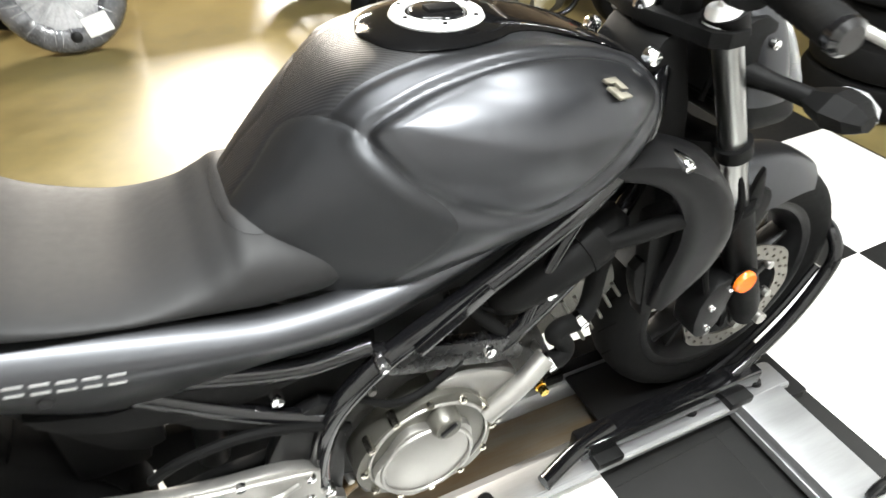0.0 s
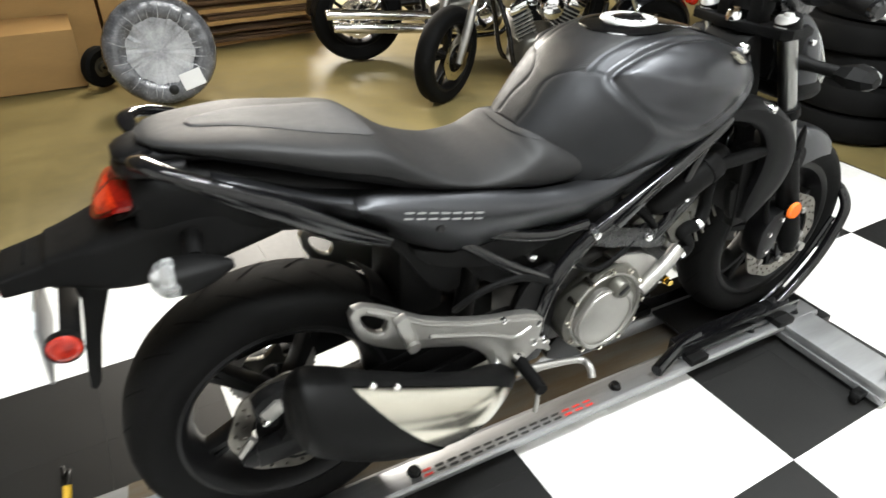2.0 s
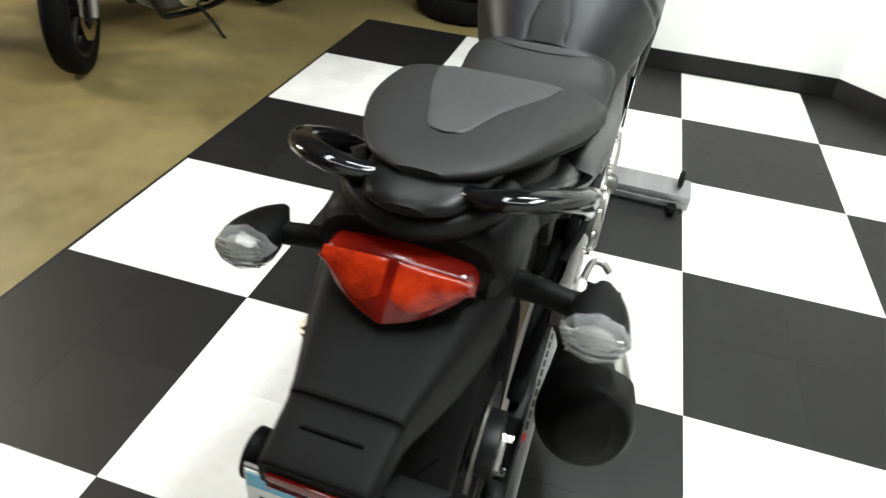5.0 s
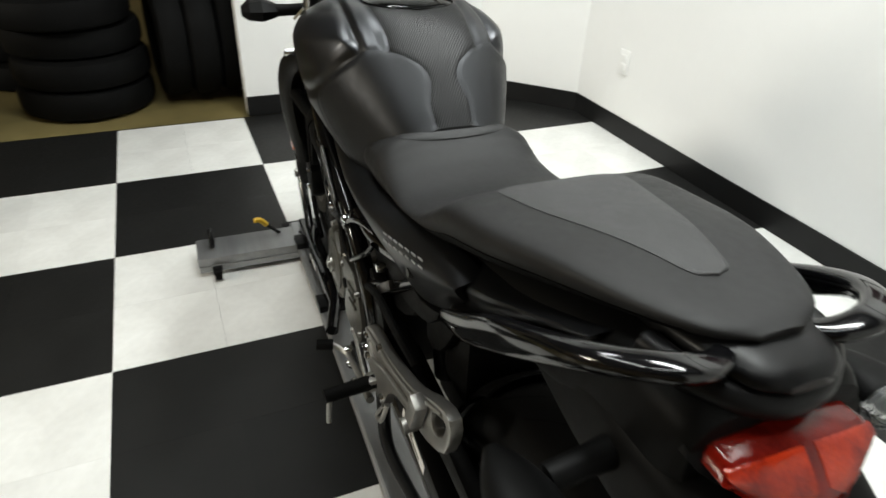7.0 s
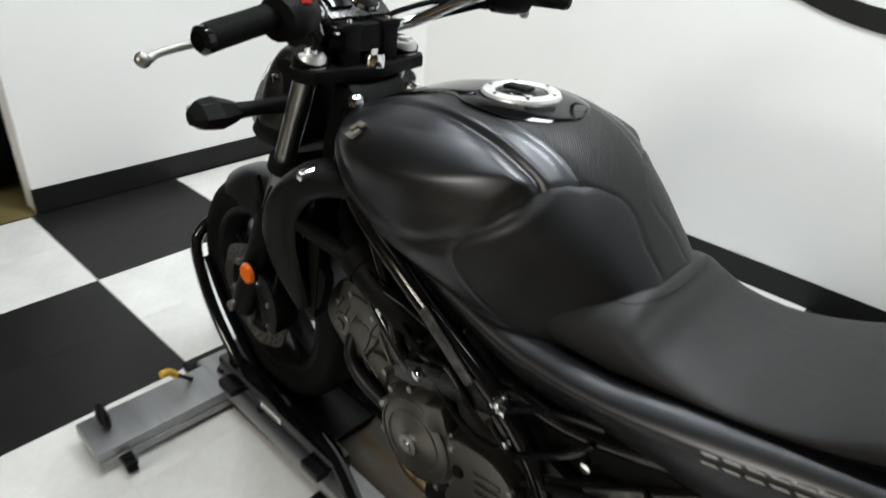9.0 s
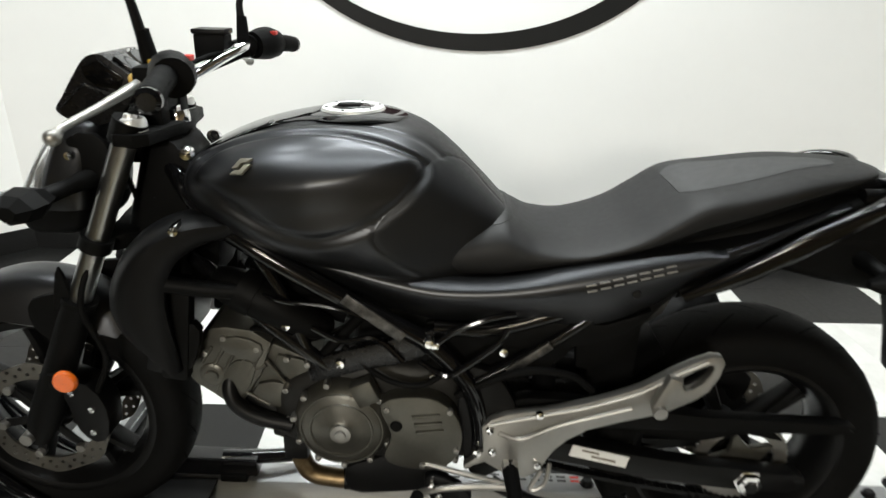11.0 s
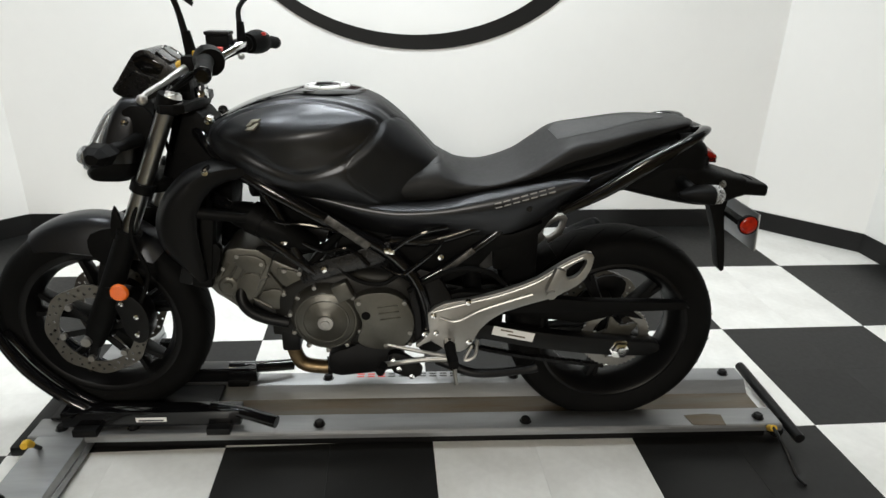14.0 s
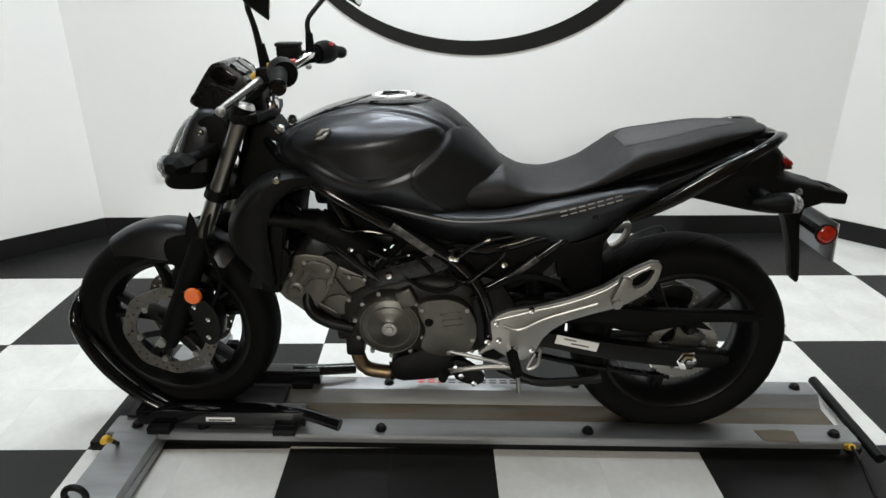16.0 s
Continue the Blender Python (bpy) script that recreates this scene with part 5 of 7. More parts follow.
hanger = part("plate_hanger", join(plate_bm([(-0.47, 0.77), (-0.40, 0.765), (-0.405, 0.70), (-0.385, 0.60), (-0.372, 0.52), (-0.390, 0.525), (-0.415, 0.62), (-0.445, 0.70)], -0.020, 0.020, 0.004, n=2), box_bm((-0.385, 0, 0.690), (0.03, 0.20, 0.014), 0.004)), M_MATTE, bike, "black plate hanger")
plate = part("number_plate", box_bm((0, 0, 0), (0.178, 0.003, 0.104), 0.002), M_LABEL, bike, "white and blue number plate in a holder")
plate.matrix_local = Matrix.Translation((-0.338, 0.0, 0.662)) @ pose(0, 0, 0, 0, 0, 90) @ pose(0, 0, 0, -4, 0, 0)
part("plate_back", box_bm((0, 0.004, 0), (0.182, 0.004, 0.108), 0.001), M_ALU, plate, "grey plate backing")
part("plate_band", box_bm((0, -0.0022, 0.041), (0.172, 0.001, 0.019), 0), M_BLUEPRINT, plate)
for i in range(6):
    part("plate_bar", box_bm((-0.066 + i * 0.0265, -0.0022, -0.006), (0.014, 0.001, 0.050), 0), M_DARKPRINT, plate)
for s in (-1, 1):
    part("plate_bolt", ball_bm((s * 0.06, -0.002, 0.042), 0.004, 8), M_CHROME, plate)
    rf = part("rear_reflector", lathe_bm([(0.0005, s * 0.006), (0.014, s * 0.0055), (0.022, s * 0.004), (0.0245, s * 0.001), (0.0245, -s * 0.004)], (-0.375, s * (0.117 if s > 0 else 0.100), 0.688), "y", 28), M_RED, bike, "round red side reflector")
    part("reflector_cup", lathe_bm([(0.0005, -s * 0.020), (0.018, -s * 0.020), (0.026, -s * 0.010), (0.027, s * 0.002), (0.0245, s * 0.002)], (-0.375, s * (0.117 if s > 0 else 0.100), 0.688), "y", 28), M_MATTE, rf)
    sv, sz = (0.196, 0.813) if s > 0 else (0.200, 0.805)
    st = part("turn_signal", tube_bm([(-0.585, s * 0.080, sz + 0.006), (-0.582, s * 0.125, sz + 0.005), (-0.578, s * (sv - 0.030), sz + 0.002)], (0.019, 0.015, 0.014), 12), M_MATTE, bike, "rear turn signal with clear lens")
    part("signal_body", grid_bm([[(p[0], p[1] + s * sv, p[2] + sz - 0.800) for p in r] for r in hull_rings([(-0.626, 0.806, 0.794, 0.008, 0.800, 0.9, 0.9), (-0.600, 0.816, 0.785, 0.022, 0.800, 0.8, 0.8), (-0.570, 0.822, 0.779, 0.031, 0.800, 0.75, 0.75), (-0.546, 0.823, 0.777, 0.034, 0.800, 0.75, 0.75)], 5, 28)]), M_MATTE, st)
    outline = [(-0.036, 0.003), (-0.024, 0.019), (0.0, 0.025), (0.024, 0.019), (0.036, 0.003), (0.028, -0.015), (0.0, -0.026), (-0.028, -0.015)]
    part("signal_lens", grid_bm([[(x, s * sv + u * k, sz + w * k) for u, w in outline] for x, k in ((-0.548, 1.0), (-0.534, 1.0), (-0.522, 0.78), (-0.514, 0.40), (-0.512, 0.12))]), M_CLEAR, st, "clear faceted signal lens", smooth=0)
    part("reflector_bowl", grid_bm([[(x, s * sv + u * k, sz + w * k) for u, w in outline] for x, k in ((-0.546, 0.93), (-0.5465, 0.55), (-0.550, 0.30))], cap=True), M_CHROME, st, "silver bowl behind the lens")
    for dz in (-0.014, -0.007, 0.0, 0.007, 0.014):
        wide = 0.030 * math.sqrt(1 - (dz / 0.026) ** 2)
        part("lens_rib", tube_bm([(-0.527, s * sv - wide, sz + dz), (-0.5185 - abs(dz) * 0.3, s * sv, sz + dz), (-0.527, s * sv + wide, sz + dz)], 0.0011, 5, 4), M_ALLOY, st)
    part("signal_bulb", ball_bm((-0.538, s * sv, sz), (0.008, 0.018, 0.011), 12), M_ALLOY, st)

# ---- swingarm, chain, rear brake ----
for s in (-1, 1):
    arm = part("swingarm", plate_bm([(-1.22, 0.47), (-1.15, 0.505), (-1.0, 0.495), (-0.80, 0.475), (-0.53, 0.468), (-0.515, 0.456), (-0.53, 0.444), (-0.80, 0.440), (-1.0, 0.440), (-1.15, 0.445), (-1.22, 0.42)], s * 0.098, s * 0.128, 0.007, n=2) if s < 0 else plate_bm([(-1.22, 0.46), (-1.10, 0.47), (-0.90, 0.43), (-0.80, 0.41), (-0.80, 0.38), (-0.95, 0.38), (-1.15, 0.40)], s * 0.098, s * 0.128, 0.007, n=2), M_MATTE, bike, "black swingarm brace")
    part("lower_arm", plate_bm([(-1.20, 0.44), (-1.10, 0.415), (-0.95, 0.390), (-0.80, 0.368), (-0.62, 0.352), (-0.580, 0.340), (-0.590, 0.312), (-0.70, 0.306), (-0.90, 0.328), (-1.05, 0.358), (-1.20, 0.392)], s * 0.104, s * 0.140, 0.008, n=2), M_BLACKSTEEL, arm, "black box-section arm")
    part("axle_block", box_bm((-0.655, s * 0.124, 0.330), (0.10, 0.036, 0.045), 0.005), M_BLACKSTEEL, arm)
arm_l = [o for o in bike.children if o.name.startswith("swingarm")][0]
lbl = part("warning_label", box_bm((0, 0, 0), (0.118, 0.0015, 0.027), 0), M_LABEL, arm_l, "white printed warning label")
lbl.matrix_local = Matrix.Translation((-1.000, -0.1412, 0.382)) @ pose(0, 0, 0, 0, 12.5, 0)
for i, w in enumerate((0.035, 0.05)):
    b = part("label_print", box_bm((0, 0, 0), (w, 0.0012, 0.004), 0), M_ALU_DIRTY, lbl)
    b.location = (-0.02 + 0.03 * i, -0.001, 0.006 - 0.010 * i)
# chain: separate links on both runs
link = plate_bm([(-0.012, 0.0), (-0.009, 0.0055), (-0.004, 0.0042), (0.004, 0.0042), (0.009, 0.0055), (0.012, 0.0), (0.009, -0.0055), (0.004, -0.0042), (-0.004, -0.0042), (-0.009, -0.0055)], -0.009, 0.009, 0)
link_me = bpy.data.meshes.new("chain_link")
link.to_mesh(link_me)
link.free()
link_me.materials.append(M_BLACKSTEEL)
chain = part("chain_guard", plate_bm([(-1.17, 0.425), (-1.0, 0.418), (-0.80, 0.390), (-0.70, 0.415), (-0.62, 0.40), (-0.66, 0.43), (-0.80, 0.428), (-1.0, 0.436), (-1.17, 0.445)], -0.098, -0.072, 0.003), M_MATTE, bike, "black chain guard")
for p0, p1 in (((-1.20, 0.335), (-0.72, 0.243)), ((-1.18, 0.425), (-0.66, 0.436))):
    k = 30
    for i in range(k):
        t = (i + 0.5) / k
        sag = 0.010 * math.sin(math.pi * t) if p0[1] < 0.4 else 0
        ob = new("chain_link", link_me)
        ob.parent = chain
        ob.matrix_local = Matrix.Translation((p0[0] + (p1[0] - p0[0]) * t, -0.085, p0[1] + (p1[1] - p0[1]) * t - sag)) @ pose(0, 0, 0, 0, math.degrees(-math.atan2(p1[1] - p0[1], p1[0] - p0[0])), 0)
rc = part("rear_caliper", plate_bm([(-0.628, 0.385), (-0.618, 0.435), (-0.66, 0.46), (-0.715, 0.45), (-0.715, 0.415), (-0.672, 0.405), (-0.655, 0.372)], 0.072, 0.116, 0.008, n=2), M_BLACKSTEEL, bike, "black rear brake caliper")
part("swing_badge", lathe_bm([(0.012, 0.1415), (0.024, 0.1415), (0.024, 0.140)], (-0.686, 0, 0.328), "y", 28), M_CAST, bike, "round grey emblem")
part("caliper_face", box_bm((-0.652, 0.118, 0.420), (0.044, 0.012, 0.034), 0.005, pose(0, 0, 0, 0, 35, 0)), M_ALLOY, rc, "bare alloy caliper face")
for x, z in ((-0.672, 0.442), (-0.634, 0.408)):
    part("caliper_bolt", lathe_bm([(0.0005, 0.134), (0.007, 0.133), (0.008, 0.126), (0.008, 0.115)], (x, 0, z), "y", 8), M_CHROME, rc)
part("chain_adjuster", tube_bm([(-0.606, 0.124, 0.372), (-0.578, 0.124, 0.338)], 0.0085, 10, 1), M_ALLOY, bike, "silver adjuster bolt")
part("axle_cover", plate_bm([(-0.76, 0.385), (-0.69, 0.39), (-0.655, 0.36), (-0.65, 0.31), (-0.70, 0.29), (-0.78, 0.32)], 0.110, 0.1405, 0.008, n=2), M_MATTE, bike)

# ---- engine and exhaust ----
engine = part("engine", grid_bm(hull_rings([(-1.665, 0.47, 0.34, 0.085, 0.41, 0.4, 0.4), (-1.63, 0.52, 0.35, 0.110, 0.43, 0.35, 0.35), (-1.54, 0.555, 0.335, 0.122, 0.44, 0.3, 0.3), (-1.42, 0.570, 0.325, 0.126, 0.44, 0.3, 0.3), (-1.30, 0.555, 0.318, 0.122, 0.43, 0.35, 0.35), (-1.25, 0.50, 0.32, 0.10, 0.43, 0.4, 0.4)], 5, 40)), M_CASE, bike, "cast alloy V-twin engine")
AX = Vector((-0.90, 0, 0.435)).normalized()
SIDE = Vector((AX.z, 0, -AX.x))


def along(a, b, origin=(-1.528, 0.448)):
    return (origin[0] + AX.x * a + SIDE.x * b, origin[1] + AX.z * a + SIDE.z * b)


# front cylinder, with head and cover
part("front_cylinder", plate_bm([along(0.04, -0.080), along(0.17, -0.080), along(0.17, 0.075), along(0.04, 0.075)], -0.098, 0.050, 0.010), M_CAST, engine)
head = part("cylinder_head", plate_bm([along(0.17, -0.078), along(0.235, -0.082), along(0.285, -0.066), along(0.300, -0.02), along(0.295, 0.035), along(0.26, 0.072), along(0.17, 0.080)], -0.108, 0.060, 0.012, n=2), M_CAST, engine)
part("head_plug", lathe_bm([(0.0005, -0.117), (0.012, -0.117), (0.013, -0.113), (0.022, -0.113), (0.026, -0.110), (0.026, -0.10)], (*along(0.245, -0.040)[:1], 0, along(0.245, -0.040)[1]), "y", 28), M_CAST, engine)
for side, face in ((-1, 0.104), (1, 0.056)):
    for a, b in ((0.19, -0.06), (0.19, 0.055), (0.255, 0.048), (0.275, 0.0), (0.130, 0.062), (0.075, -0.065)):
        x, z = along(a, b)
        part("head_bolt", lathe_bm([(0.0005, side * (face + 0.010)), (0.006, side * (face + 0.009)), (0.007, side * face)], (x, 0, z), "y", 8), M_ALLOY, engine)
for outline, depth in (([(0.175, -0.07), (0.225, -0.075), (0.225, -0.005), (0.205, 0.02), (0.175, 0.015)], 0.112), ([(0.085, -0.045), (0.150, -0.062), (0.158, -0.02), (0.110, 0.005)], 0.107), ([(0.180, 0.030), (0.240, 0.022), (0.258, 0.040), (0.235, 0.064), (0.185, 0.070)], 0.113), ([(0.055, 0.010), (0.120, 0.022), (0.150, 0.060), (0.06, 0.070)], 0.106)):
    part("casting_boss", plate_bm([along(a, b) for a, b in outline], -depth, -0.095, 0.004, n=2), M_CAST, engine)
for a0, b0, a1, b1 in ((0.12, -0.055, 0.20, -0.045), (0.10, 0.0, 0.165, 0.04), (0.16, 0.028, 0.20, -0.02)):
    (x0, z0), (x1, z1) = along(a0, b0), along(a1, b1)
    part("casting_rib", tube_bm([(x0, -0.105, z0), (x1, -0.107, z1)], 0.0045, 8, 1), M_CAST, engine)
part("coolant_pipe", tube_bm([(-1.735, -0.09, 0.520), (-1.734, -0.11, 0.478), (-1.715, -0.115, 0.447), (-1.675, -0.115, 0.424), (-1.615, -0.112, 0.408)], 0.0165, 14), M_BLACKSTEEL, engine, "black coolant pipe under the head")
# rear cylinder, upright, mostly behind the spars
part("rear_cylinder", box_bm((-1.405, 0, 0.625), (0.15, 0.20, 0.15), 0.015, pose(0, 0, 0, 0, 12, 0)), M_BLACKSTEEL, engine, "black rear cylinder behind the spars")
part("throttle_body", tube_bm([(-1.50, -0.06, 0.66), (-1.58, -0.06, 0.685)], 0.04, 16, 1), M_BLACKSTEEL, engine)
# black intake covers over the front head
both("intake_cover", lambda: tube_bm([(-1.735, 0.105, 0.725), (-1.695, 0.128, 0.722), (-1.63, 0.134, 0.695), (-1.565, 0.128, 0.655), (-1.535, 0.110, 0.635)], (0.026, 0.036, 0.038, 0.030, 0.022), 16), M_MATTE)
both("intake_collar", lambda: tube_bm([(-1.685, 0.130, 0.722), (-1.655, 0.133, 0.708)], 0.0415, 18, 1), M_MATTE)
# left: generator cover, sprocket cover
gen = part("generator_cover", lathe_bm([(0.0005, -0.172), (0.016, -0.172), (0.019, -0.169), (0.024, -0.165), (0.040, -0.165), (0.046, -0.162), (0.072, -0.158), (0.084, -0.152), (0.090, -0.142), (0.096, -0.135), (0.097, -0.120)], (-1.508, 0, 0.436), "y", 56), M_CAST, engine, "round cast generator cover")
part("cover_cap", lathe_bm([(0.0005, -0.178), (0.010, -0.178), (0.011, -0.174), (0.020, -0.173), (0.021, -0.165)], (-1.508, 0, 0.436), "y", 28), M_ALLOY, gen, "bright hex cap")
for i in range(11):
    a = 2 * math.pi * i / 11 + 0.15
    part("cover_bolt", lathe_bm([(0.0005, -0.150), (0.006, -0.149), (0.0075, -0.142), (0.0075, -0.13)], (-1.508 + 0.096 * math.cos(a), 0, 0.436 + 0.096 * math.sin(a)), "y", 8), M_ALLOY, gen)
part("cover_neck", box_bm((-1.462, -0.146, 0.520), (0.045, 0.03, 0.05), 0.006, pose(0, 0, 0, 0, -25, 0)), M_CAST, gen)
sp = part("sprocket_cover", plate_bm([(-1.432, 0.500), (-1.36, 0.520), (-1.305, 0.500), (-1.275, 0.445), (-1.282, 0.385), (-1.32, 0.350), (-1.39, 0.352), (-1.425, 0.375), (-1.412, 0.43)], -0.160, -0.120, 0.010, n=3), M_CAST, engine, "cast sprocket cover")
for i in range(3):
    b = part("cover_rib", box_bm((0, 0, 0), (0.055, 0.006, 0.007), 0.002), M_CAST, sp)
    b.matrix_local = Matrix.Translation((-1.345 + 0.004 * i, -0.162, 0.478 - 0.018 * i)) @ pose(0, 0, 0, 0, -8, 0)
part("rubber_plug", lathe_bm([(0.0005, -0.166), (0.010, -0.165), (0.013, -0.158)], (-1.402, 0, 0.452), "y", 16), M_RUBBER, sp)
b = part("bright_web", box_bm((-1.398, -0.150, 0.490), (0.05, 0.016, 0.018), 0.004, pose(0, 0, 0, 0, -10, 0)), M_ALLOY, sp)
for x, z in ((-1.30, 0.49), (-1.285, 0.40), (-1.35, 0.36), (-1.42, 0.49)):
    part("cover_bolt", lathe_bm([(0.0005, -0.166), (0.006, -0.165), (0.007, -0.155)], (x, 0, z), "y", 8), M_ALLOY, sp)
# right: clutch cover, water pump, filler
cl = part("clutch_cover", plate_bm([(-1.405 + (0.112 + 0.008 * math.cos(3 * a + 0.5)) * math.cos(a), 0.425 + (0.112 + 0.008 * math.cos(3 * a + 0.5)) * math.sin(a)) for a in np.linspace(0, 2 * math.pi, 48, endpoint=False)], 0.118, 0.170, 0.012), M_CAST, engine, "silver clutch cover")
part("cover_ridge", tube_bm([(-1.395 + 0.074 * math.cos(a), 0.185, 0.415 + 0.074 * math.sin(a)) for a in np.linspace(0, 2 * math.pi, 28, endpoint=False)], 0.0035, 8, 2, True), M_ALLOY, cl)
part("cover_ridge", tube_bm([(-1.405 + 0.098 * math.cos(a), 0.171, 0.425 + 0.098 * math.sin(a)) for a in np.linspace(0, 2 * math.pi, 28, endpoint=False)], 0.003, 8, 2, True), M_ALLOY, cl)
part("clutch_face", plate_bm([(-1.395 + (0.080 + 0.006 * math.cos(5 * a)) * math.cos(a), 0.415 + (0.080 + 0.006 * math.cos(5 * a)) * math.sin(a)) for a in np.linspace(0, 2 * math.pi, 60, endpoint=False)], 0.168, 0.184, 0.006), M_ALLOY, cl)
part("oil_filler", lathe_bm([(0.0005, 0.196), (0.020, 0.196), (0.024, 0.190), (0.026, 0.17)], (-1.425, 0, 0.492), "y", 24), M_CAST, cl, "oil filler cap")
part("filler_slot", box_bm((-1.425, 0.197, 0.492), (0.030, 0.004, 0.008), 0.001, pose(0, 0, 0, 0, 35, 0)), M_BLACKSTEEL, cl)
for i in range(12):
    a = 2 * math.pi * i / 12
    part("cover_bolt", lathe_bm([(0.0005, 0.178), (0.006, 0.177), (0.0075, 0.168), (0.0075, 0.15)], (-1.405 + 0.107 * math.cos(a), 0, 0.425 + 0.107 * math.sin(a)), "y", 8), M_STEEL, cl)
pump = part("water_pump", plate_bm([(-1.49, 0.50), (-1.42, 0.545), (-1.43, 0.558), (-1.50, 0.548), (-1.55, 0.518), (-1.575, 0.475), (-1.56, 0.43), (-1.50, 0.44)], 0.118, 0.160, 0.008, n=2), M_ALLOY, engine, "alloy water pump cover")
part("pump_pipe", tube_bm([(-1.50, 0.172, 0.455), (-1.56, 0.172, 0.50), (-1.605, 0.165, 0.535)], 0.017, 14), M_ALLOY, pump, "silver water pipe")
part("radiator_hose", tube_bm([(-1.605, 0.165, 0.520), (-1.632, 0.160, 0.513), (-1.648, 0.155, 0.525), (-1.640, 0.152, 0.545), (-1.626, 0.150, 0.560), (-1.640, 0.150, 0.572), (-1.668, 0.148, 0.572), (-1.690, 0.142, 0.590), (-1.715, 0.12, 0.640), (-1.745, 0.10, 0.67)], 0.0155, 14), M_RUBBER, engine, "black radiator hose in a double bend")
for x, v, z, turn in ((-1.610, 0.165, 0.520, -65), (-1.672, 0.148, 0.574, -55)):
    part("hose_clamp", lathe_bm([(0.0155, -0.006), (0.018, -0.006), (0.018, 0.006), (0.0155, 0.006)], (0, 0, 0), "z", 20, True), M_CHROME, engine).matrix_local = pose(x, v, z, 0, turn, 0)
part("pressure_switch", lathe_bm([(0.0005, 0.152), (0.008, 0.152), (0.008, 0.138), (0.011, 0.138), (0.011, 0.120)], (-1.627, 0, 0.417), "y", 12), M_BRASS, engine, "brass switch body")
# radiator with its shrouds
rad = part("radiator", box_bm((-1.835, 0, 0.66), (0.035, 0.25, 0.27), 0.006, pose(0, 0, 0, 0, 16, 0)), M_BLACKSTEEL, bike, "black radiator behind the front wheel")
for i in range(14):
    b = part("radiator_fin", box_bm((0, 0, 0), (0.006, 0.235, 0.006), 0), M_MATTE, rad)
    b.matrix_local = Matrix.Translation((-1.853 + 0.0050 * (i - 6.5), 0, 0.66 + 0.0175 * (i - 6.5))) @ pose(0, 0, 0, 0, 16, 0)
def shroud_bm(front, back, n=36):
    """A folded panel: the leading edge turns in, a fold runs along it, the trailing edge has a lip."""
    a, b = spline(front, 8), spline(back, 8)
    section = [(0.0, -0.055), (0.06, -0.034), (0.16, -0.012), (0.27, -0.001), (0.36, 0.004), (0.55, 0.003), (0.78, -0.003), (0.93, -0.008), (1.0, -0.016)]
    rings = []
    for i in range(n + 1):
        t = i / n
        p, q = a[round(t * (len(a) - 1))], b[round(t * (len(b) - 1))]
        v = p[2] + (q[2] - p[2]) * 0.5
        outer = [(p[0] + (q[0] - p[0]) * w, v + d, p[1] + (q[1] - p[1]) * w) for w, d in section]
        inner = [(x + (0.004 if k == 0 else -0.004 if k == len(outer) - 1 else 0), y - 0.007 - (0.012 if k == len(outer) - 1 else 0), z) for k, (x, y, z) in enumerate(outer)]
        rings.append(outer + inner[::-1])
    return grid_bm(rings)


for s in (-1, 1):
    bm = shroud_bm([(-1.690, 0.872, 0.160), (-1.762, 0.868, 0.182), (-1.826, 0.842, 0.196), (-1.882, 0.786, 0.202), (-1.914, 0.715, 0.200), (-1.905, 0.650, 0.194), (-1.862, 0.598, 0.184), (-1.822, 0.556, 0.172)],
                   [(-1.672, 0.826, 0.160), (-1.722, 0.822, 0.182), (-1.768, 0.795, 0.194), (-1.794, 0.752, 0.198), (-1.803, 0.705, 0.196), (-1.803, 0.655, 0.190), (-1.801, 0.605, 0.182), (-1.800, 0.560, 0.172)])
    sh = part("radiator_shroud", bm if s > 0 else mirror(bm), M_SHROUD, bike, "satin black radiator shroud")
    part("shroud_arm", tube_bm([(-1.80, s * 0.172, 0.745), (-1.735, s * 0.165, 0.735), (-1.66, s * 0.152, 0.725)], 0.015, 10), M_MATTE, sh)
    part("shroud_bolt", lathe_bm([(0.0005, s * 0.196), (0.008, s * 0.195), (0.010, s * 0.186), (0.010, s * 0.15)], (-1.764, 0, 0.852), "y", 12), M_CHROME, sh)
    part("radiator_tank", box_bm((-1.806, s * 0.138, 0.640), (0.052, 0.034, 0.215), 0.010, pose(0, 0, 0, 0, 8, 0)), M_MATTE, rad, "black radiator side tank")
    part("radiator_stay", plate_bm([(-1.835, 0.600), (-1.790, 0.655), (-1.762, 0.640), (-1.775, 0.585), (-1.800, 0.548)], s * 0.128, s * 0.150, 0.005, n=2), M_MATTE, rad)
# exhaust
hp = part("header_pipe", tube_bm([(-1.745, -0.01, 0.520), (-1.752, -0.05, 0.488), (-1.709, -0.075, 0.462), (-1.655, -0.08, 0.422), (-1.622, -0.08, 0.375), (-1.612, -0.08, 0.305), (-1.594, -0.08, 0.262), (-1.555, -0.08, 0.247), (-1.49, -0.07, 0.244), (-1.36, 0.03, 0.244), (-1.24, 0.09, 0.26), (-1.12, 0.16, 0.315)], 0.0205, 16), M_HEADER, bike, "heat-stained exhaust header pipe")
part("upper_pipe", tube_bm([(-1.752, -0.05, 0.488), (-1.709, -0.075, 0.462), (-1.655, -0.08, 0.422), (-1.630, -0.08, 0.385)], 0.0225, 16), M_BLACKSTEEL, hp, "blackened upper pipe")
part("pipe_guard", box_bm((-1.614, -0.08, 0.346), (0.052, 0.062, 0.062), 0.010), M_BLACKSTEEL, hp)
part("pipe_clamp", tube_bm([(-1.522, -0.077, 0.245), (-1.510, -0.075, 0.245)], 0.027, 16, 1), M_BLACKSTEEL, hp)
